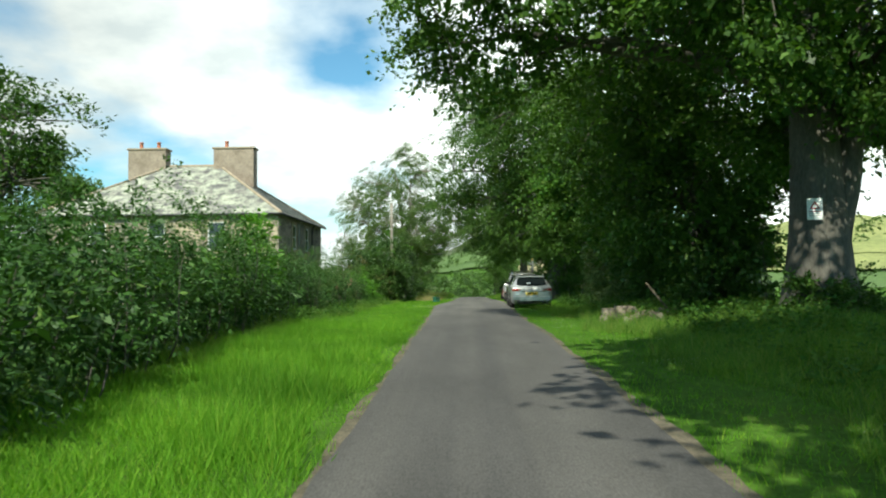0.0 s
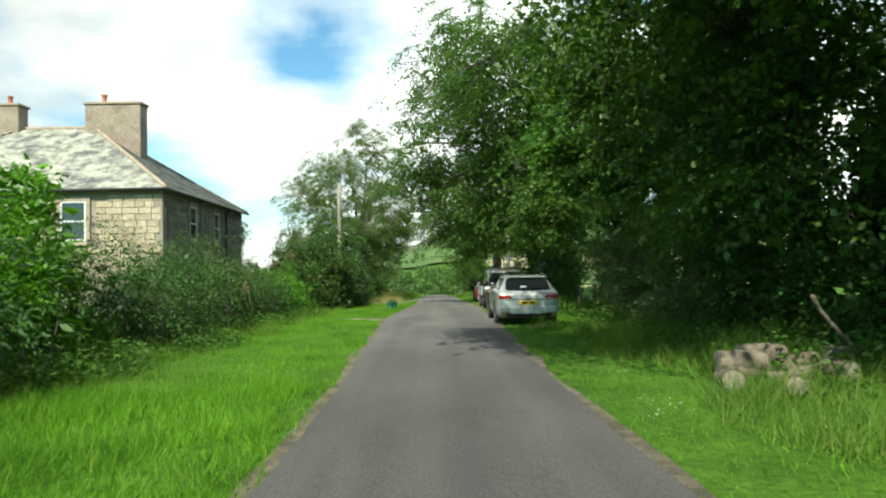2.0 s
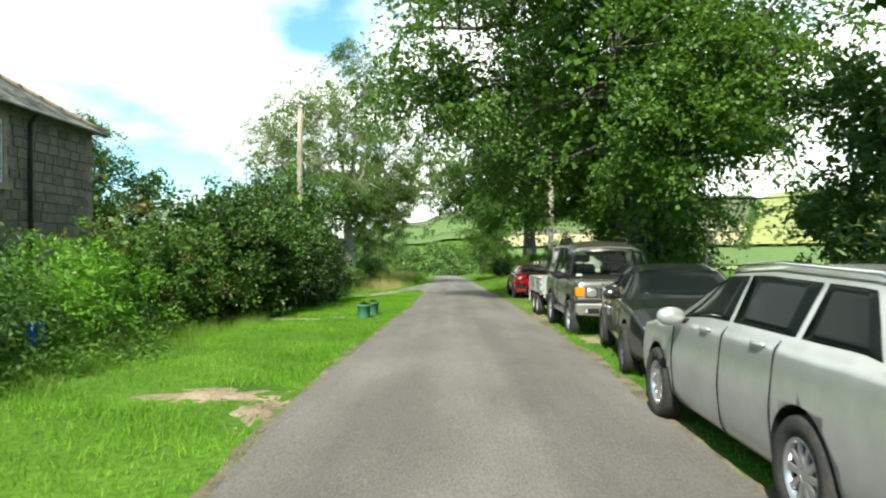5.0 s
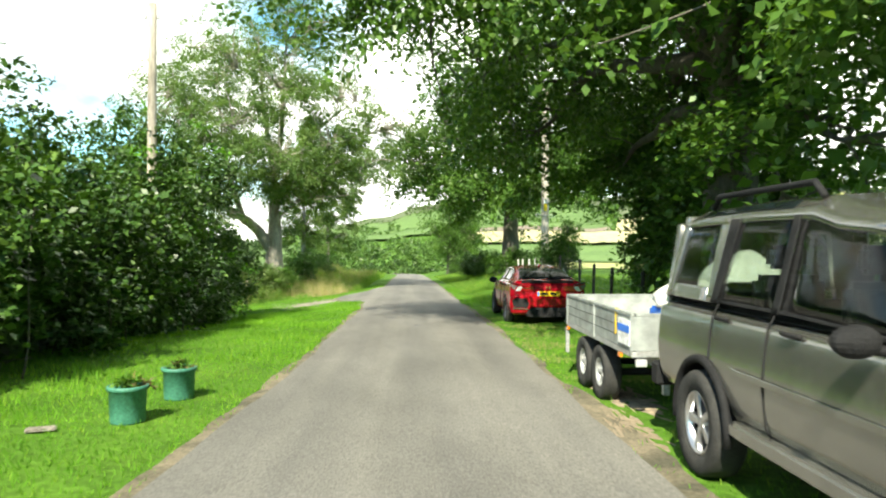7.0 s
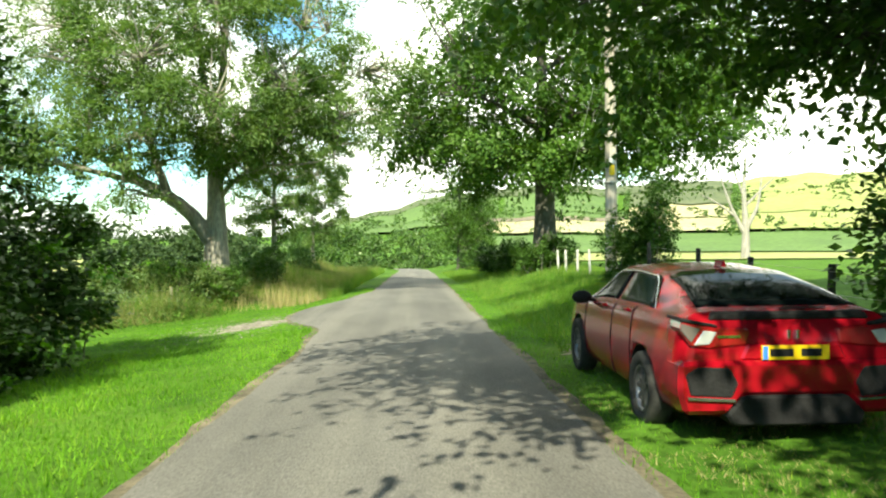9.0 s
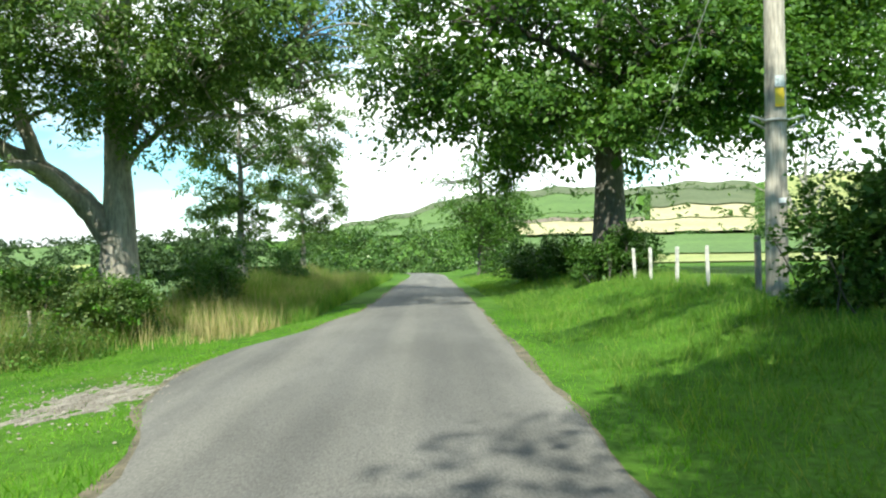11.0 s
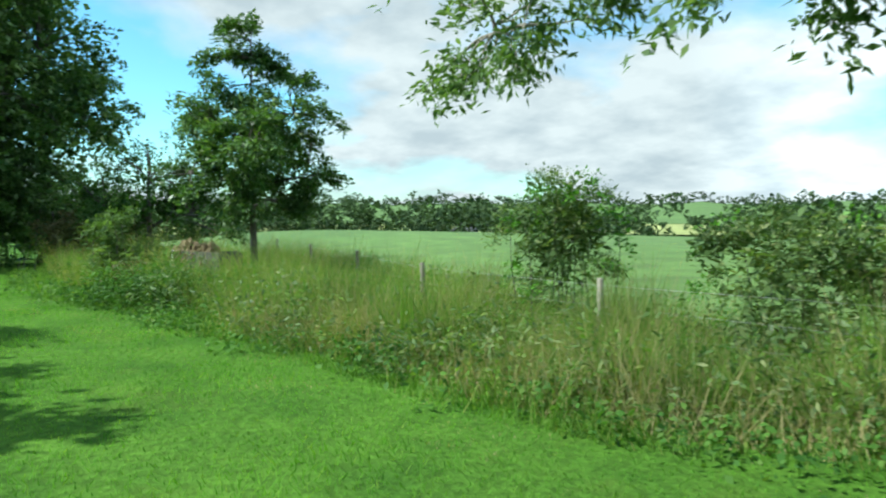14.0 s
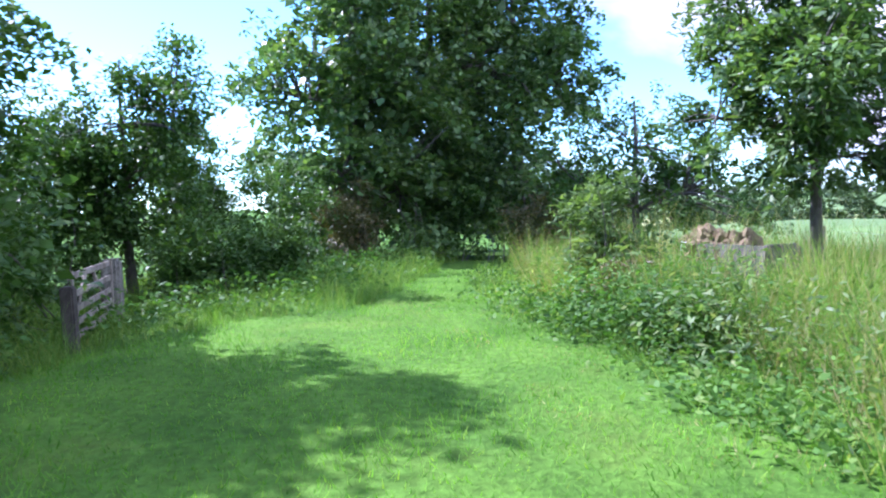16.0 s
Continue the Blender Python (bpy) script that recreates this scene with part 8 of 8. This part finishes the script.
for pts, r in paths:
    pts = np.array(pts, float)
    s = np.linspace(0, len(pts) - 1, 12)
    q = np.stack([np.interp(s, np.arange(len(pts)), pts[:, k]) for k in range(3)], 1)
    for _ in range(2):
        q[1:-1] = (q[:-2] + 2 * q[1:-1] + q[2:]) / 4
    v, f = tube([(q, np.linspace(r, 0.04, 12))], 9)
    part("limb" if r < 0.5 else "trunk", grid_mesh("limb", v, [f], M_DEAD, True), parent=dt)
tagged(dt, "bare bleached dead tree in the far field", "tree")

# ---- grass ----
def blades(name, count, inside, bounds, tall, wide, material, label, lean=0.45, clump=0.0, group=""):
    """Single blades of grass over a stretch of ground, as one object."""
    x0, x1, y0, y1 = bounds
    x = rng.uniform(x0, x1, count)
    y = rng.uniform(y0, y1, count)
    if clump:
        k = max(1, count // 14)
        cx, cy = rng.uniform(x0, x1, k), rng.uniform(y0, y1, k)
        pick = rng.integers(0, k, count)
        x, y = cx[pick] + rng.normal(size=count) * clump, cy[pick] + rng.normal(size=count) * clump
    else:
        k, pick = 1, np.zeros(count, int)
    tuft, bend = rng.uniform(0.5, 1.35, k) if clump else np.ones(1), rng.uniform(0, 2 * np.pi, k)
    ok = inside(x, y)
    x, y, pick = x[ok], y[ok], pick[ok]
    n = len(x)
    z = land(x, y)
    patch = 0.75 + 0.5 * np.sin(x * 1.7 + np.sin(y * 0.9) * 2) * np.sin(y * 1.3)
    h = tall * rng.uniform(0.5, 1.2, n) * np.clip(patch, 0.55, 1.3)
    h = h * tuft[pick]
    a = rng.uniform(0, 2 * np.pi, n) if not clump else bend[pick] + rng.normal(size=n) * 0.8
    b = rng.uniform(0, 2 * np.pi, n)
    l = h * rng.uniform(0.1, 1, n) * lean
    p = np.stack([x, y, z - 0.01], 1)
    s = np.stack([np.cos(b), np.sin(b), 0 * b], 1) * (wide * rng.uniform(0.6, 1.3, n))[:, None]
    tip = p + np.stack([np.cos(a) * l, np.sin(a) * l, h], 1)
    v = np.stack([p - s, p + s, tip], 1).reshape(-1, 3)
    f = np.arange(n)[:, None] * 3 + np.arange(3)[None]
    return tagged(part(name, grid_mesh(name, v, [f], material)), label, "grass", group, "stuff")


def on_road(x, y, gap=0.06):
    return (x > edge_left(y) - gap + 0.1 * np.sin(y * 3.1) * np.sin(y * 0.7)) & (x < edge_right(y) + gap + 0.1 * np.sin(y * 2.3))


def meadow_line(x):
    """Where the mown turn ends and the long grass begins."""
    return np.interp(x, (-40, -27, -22.6, -20.5, -17.6, -13.3, -10.5, -8.7, -6, -4.4, -3.2), (68.2, 68.2, 69.1, 70.2, 71.2, 72.5, 73.1, 73.6, 75.0, 80.5, 84))


def track_line(x):
    return np.interp(x, (-40, -27, -23, -21.5, -19.5, -16, -8), (66.9, 66.9, 66.6, 65.3, 64.6, 64.0, 64.0))


def off_stumps(x, y):
    """Clear of the low ground before the rotten stumps."""
    return ((x + 23.2) / 1.9) ** 2 + ((y - 72.4) / 0.75) ** 2 > 1


def left_verge(x, y):
    return (x < edge_left(y)) & ~on_road(x, y) & (x > -5.4) & (y < 66.5)


def not_bare(x, y):
    ok = np.ones(len(x), bool)
    for (bx0, by0), (bx1, by1) in BARE + [((-4.6, 68.6), (-1.7, 72.0))]:
        ok &= ((x - (bx0 + bx1) / 2) / (bx1 - bx0)) ** 2 + ((y - (by0 + by1) / 2) / (by1 - by0)) ** 2 > 0.22 + 0.06 * np.sin(x * 9 + y * 7)
    return ok | (rng.random(len(x)) < 0.12)


blades("verge_grass", 120000, lambda x, y: left_verge(x, y) & not_bare(x, y), (-5.4, -0.8, 1, 66.5), 0.11, 0.006, M_BLADE, "short bright green mown grass on the verge", 0.9)
blades("verge_grass", 80000, lambda x, y: ~on_road(x, y) & (x > 1.5) & not_bare(x, y), (1.7, 6.8, 1, 80), 0.1, 0.006, M_BLADE, "short green grass on the shaded verge", 0.9)
blades("verge_grass", 210000, lambda x, y: ~on_road(x, y) & (y < meadow_line(x) + 0.3) & (y > track_line(x) - 0.3) & ~((x > -7.4) & (y < 66.5)) & not_bare(x, y), (-30, 0, 62, 84), 0.08, 0.0055, M_BLADE, "short bright mown grass on the turning track", 1.2)
blades("dry_grass", 26000, lambda x, y: (y > meadow_line(x) - 1.5) & (y < meadow_line(x) + 0.2) & (np.sin(x * 1.9 + y) * np.sin(y * 2.7 - x) > 0.15), (-24, -3, 67, 77), 0.06, 0.005, M_STRAW, "flattened straw along the mown edge", 1.6)
blades("dry_grass", 12000, lambda x, y: (x > edge_right(y) + 0.15) & (np.sin(x * 2.9 + y * 1.3) * np.sin(y * 2.1 - x) > -0.1), (2.5, 5.4, 49, 59), 0.07, 0.005, M_STRAW, "dry yellow grass on the shaded verge", 1.4)
blades("long_grass", 70000, lambda x, y: (x > 3.3 + 0.5 * np.sin(y)) & ~on_road(x, y), (2.6, 9, 3, 30), 0.36, 0.006, M_TALL, "long shaded grass under the beeches", 1.0, 0.16)
blades("long_grass", 60000, lambda x, y: (y > meadow_line(x) - 0.1) & (y < meadow_line(x) + 1.8) & (x < -2.6), (-30, -2, 68, 79.5), 0.45, 0.0065, M_TALL, "long meadow grass along the turf edge", 1.0, 0.16)
blades("long_grass", 120000, lambda x, y: (y > meadow_line(x) + 1.0) & (y < 77.5) & (x < -3.2) & off_stumps(x, y), (-31, -2, 69, 77.5), 1.0, 0.007, M_TALL, "tall meadow grass along the field fence", 0.9, 0.3)
blades("dry_grass", 46000, lambda x, y: (y > meadow_line(x) + 0.9) & (y < 78) & (x < -3.4) & off_stumps(x, y), (-31, -2, 69, 78), 1.1, 0.005, M_STRAW, "tall straw-coloured seeding grass", 0.7, 0.3)
blades("long_grass", 60000, lambda x, y: (x < edge_left(y) - 1.2), (-7, -1, 79, 116), 0.6, 0.011, M_TALL, "long grass along the roadside hedge", 0.7, 0.25)
blades("dry_grass", 30000, lambda x, y: (x < edge_left(y) - 1.6), (-7, -1, 77, 116), 0.75, 0.009, M_STRAW, "tall straw-coloured seeding grass", 0.5, 0.3)
blades("dry_grass", 13000, lambda x, y: (y > meadow_line(x) + 0.3) & (y < 76.5), (-17, -7, 72, 76.5), 0.85, 0.0045, M_STRAW, "tall straw-coloured seeding grass", 0.9, 0.35)
blades("long_grass", 60000, lambda x, y: (x > 3.2), (3, 9, 62, 110), 0.26, 0.006, M_TALL, "long grass on the open verge", 0.9, 0.16)
blades("long_grass", 40000, lambda x, y: (y < track_line(x) + 0.2), (-36, -14, 60, 67), 0.5, 0.004, M_TALL, "long grass along the track bank", 0.9, 0.16)
blades("long_grass", 34000, lambda x, y: x < -4.2 + 0.3 * np.sin(y * 1.3), (-6, -3.9, 1, 46), 0.34, 0.004, M_TALL, "long grass at the foot of the hedge", 1.0, 0.14)
blades("long_grass", 60000, lambda x, y: (x < edge_left(y) - 0.25 - 0.2 * np.sin(y * 1.1)), (-4.6, -1.2, 2, 20), 0.26, 0.005, M_BLADE, "longer tussocky grass on the verge", 1.1, 0.12)


def weeds(name, count, inside, bounds, tall, leaf, mat, label):
    """Broad-leaved weeds standing in the grass, as one object."""
    x0, x1, y0, y1 = bounds
    k = max(1, count // 60)
    cx, cy, ch = rng.uniform(x0, x1, k), rng.uniform(y0, y1, k), rng.uniform(0.4, 1.2, k) * tall
    ok = inside(cx, cy)
    cx, cy, ch = cx[ok], cy[ok], ch[ok]
    per = 60
    n = len(cx) * per
    p = np.stack([np.repeat(cx, per) + rng.normal(size=n) * 0.2, np.repeat(cy, per) + rng.normal(size=n) * 0.2, rng.uniform(0.05, 1, n) * np.repeat(ch, per)], 1)
    p[:, 2] += land(p[:, 0], p[:, 1])
    out = rng.normal(size=(n, 3)) * np.array([1, 1, 0.2])
    v, f = leaf_arrays(p, out, leaf[0], leaf[1], 0.2)
    return tagged(part(name, grid_mesh(name, v, [f], mat)), label, "weeds", kind="stuff")


weeds("nettles", 46000, lambda x, y: (y > meadow_line(x) - 0.3) & (y < meadow_line(x) + 1.6), (-27, -3, 68, 78), 0.4, (0.085, 0.05), M_WEED, "nettles and docks along the edge of the turf")
weeds("willowherb", 36000, lambda x, y: (y > meadow_line(x) + 0.5) & (y < 78.5) & off_stumps(x, y), (-28, -3, 69, 78.5), 0.75, (0.11, 0.03), M_TALL, "willowherb and tall weeds among the meadow grass")
weeds("nettles", 26000, lambda x, y: (y > meadow_line(x) + 0.9) & (y < 78.5) & off_stumps(x, y), (-28, -3, 69, 78.5), 0.7, (0.09, 0.045), M_WEED, "nettles among the meadow grass")
weeds("nettles", 20000, lambda x, y: (x < -4.6 + 0.4 * np.sin(y)), (-6, -3.9, 20, 42), 0.4, (0.1, 0.045), M_WEED, "docks and nettles at the hedge foot")
weeds("nettles", 14000, lambda x, y: (y < track_line(x)), (-34, -15, 61, 67), 0.6, (0.12, 0.05), M_WEED, "nettles along the track bank")
weeds("nettles", 16000, lambda x, y: x > 4.5, (4.5, 8, 8, 42), 0.5, (0.12, 0.05), M_WEED, "shaded weeds under the beeches")
weeds("nettles", 60000, lambda x, y: (((x + 21.4) / 1.8) ** 2 + ((y - 71.2) / 1.1) ** 2 < 1) & off_stumps(x, y) & (y > meadow_line(x) + 0.2), (-25.6, -19.4, 70, 74), 0.72, (0.1, 0.042), M_WEED, "thick nettle bank round the rotten stumps")
weeds("docks", 34000, lambda x, y: (y > meadow_line(x) + 0.2) & (y < meadow_line(x) + 4.0) & (np.sin(x * 1.3 + y * 0.6) * np.sin(y * 1.9 - x * 0.7) > -0.1), (-20, -5, 70, 78), 0.95, (0.11, 0.035), M_WILLOW, "tall docks and willowherb in the meadow edge")
weeds("docks", 4000, lambda x, y: (y > meadow_line(x) - 0.7) & (y < meadow_line(x) + 0.5), (-20, -5, 69, 77), 0.2, (0.1, 0.06), M_WEED, "broad dock leaves at the mown edge")
M_DAISY = leafy("white_flowers", (0.6, 0.6, 0.55), (0.75, 0.75, 0.7), 0.2)
weeds("clover_flowers", 700, lambda x, y: ~on_road(x, y), (2.4, 5, 6, 24), 0.12, (0.013, 0.013), M_DAISY, "tiny white clover flowers in the verge")
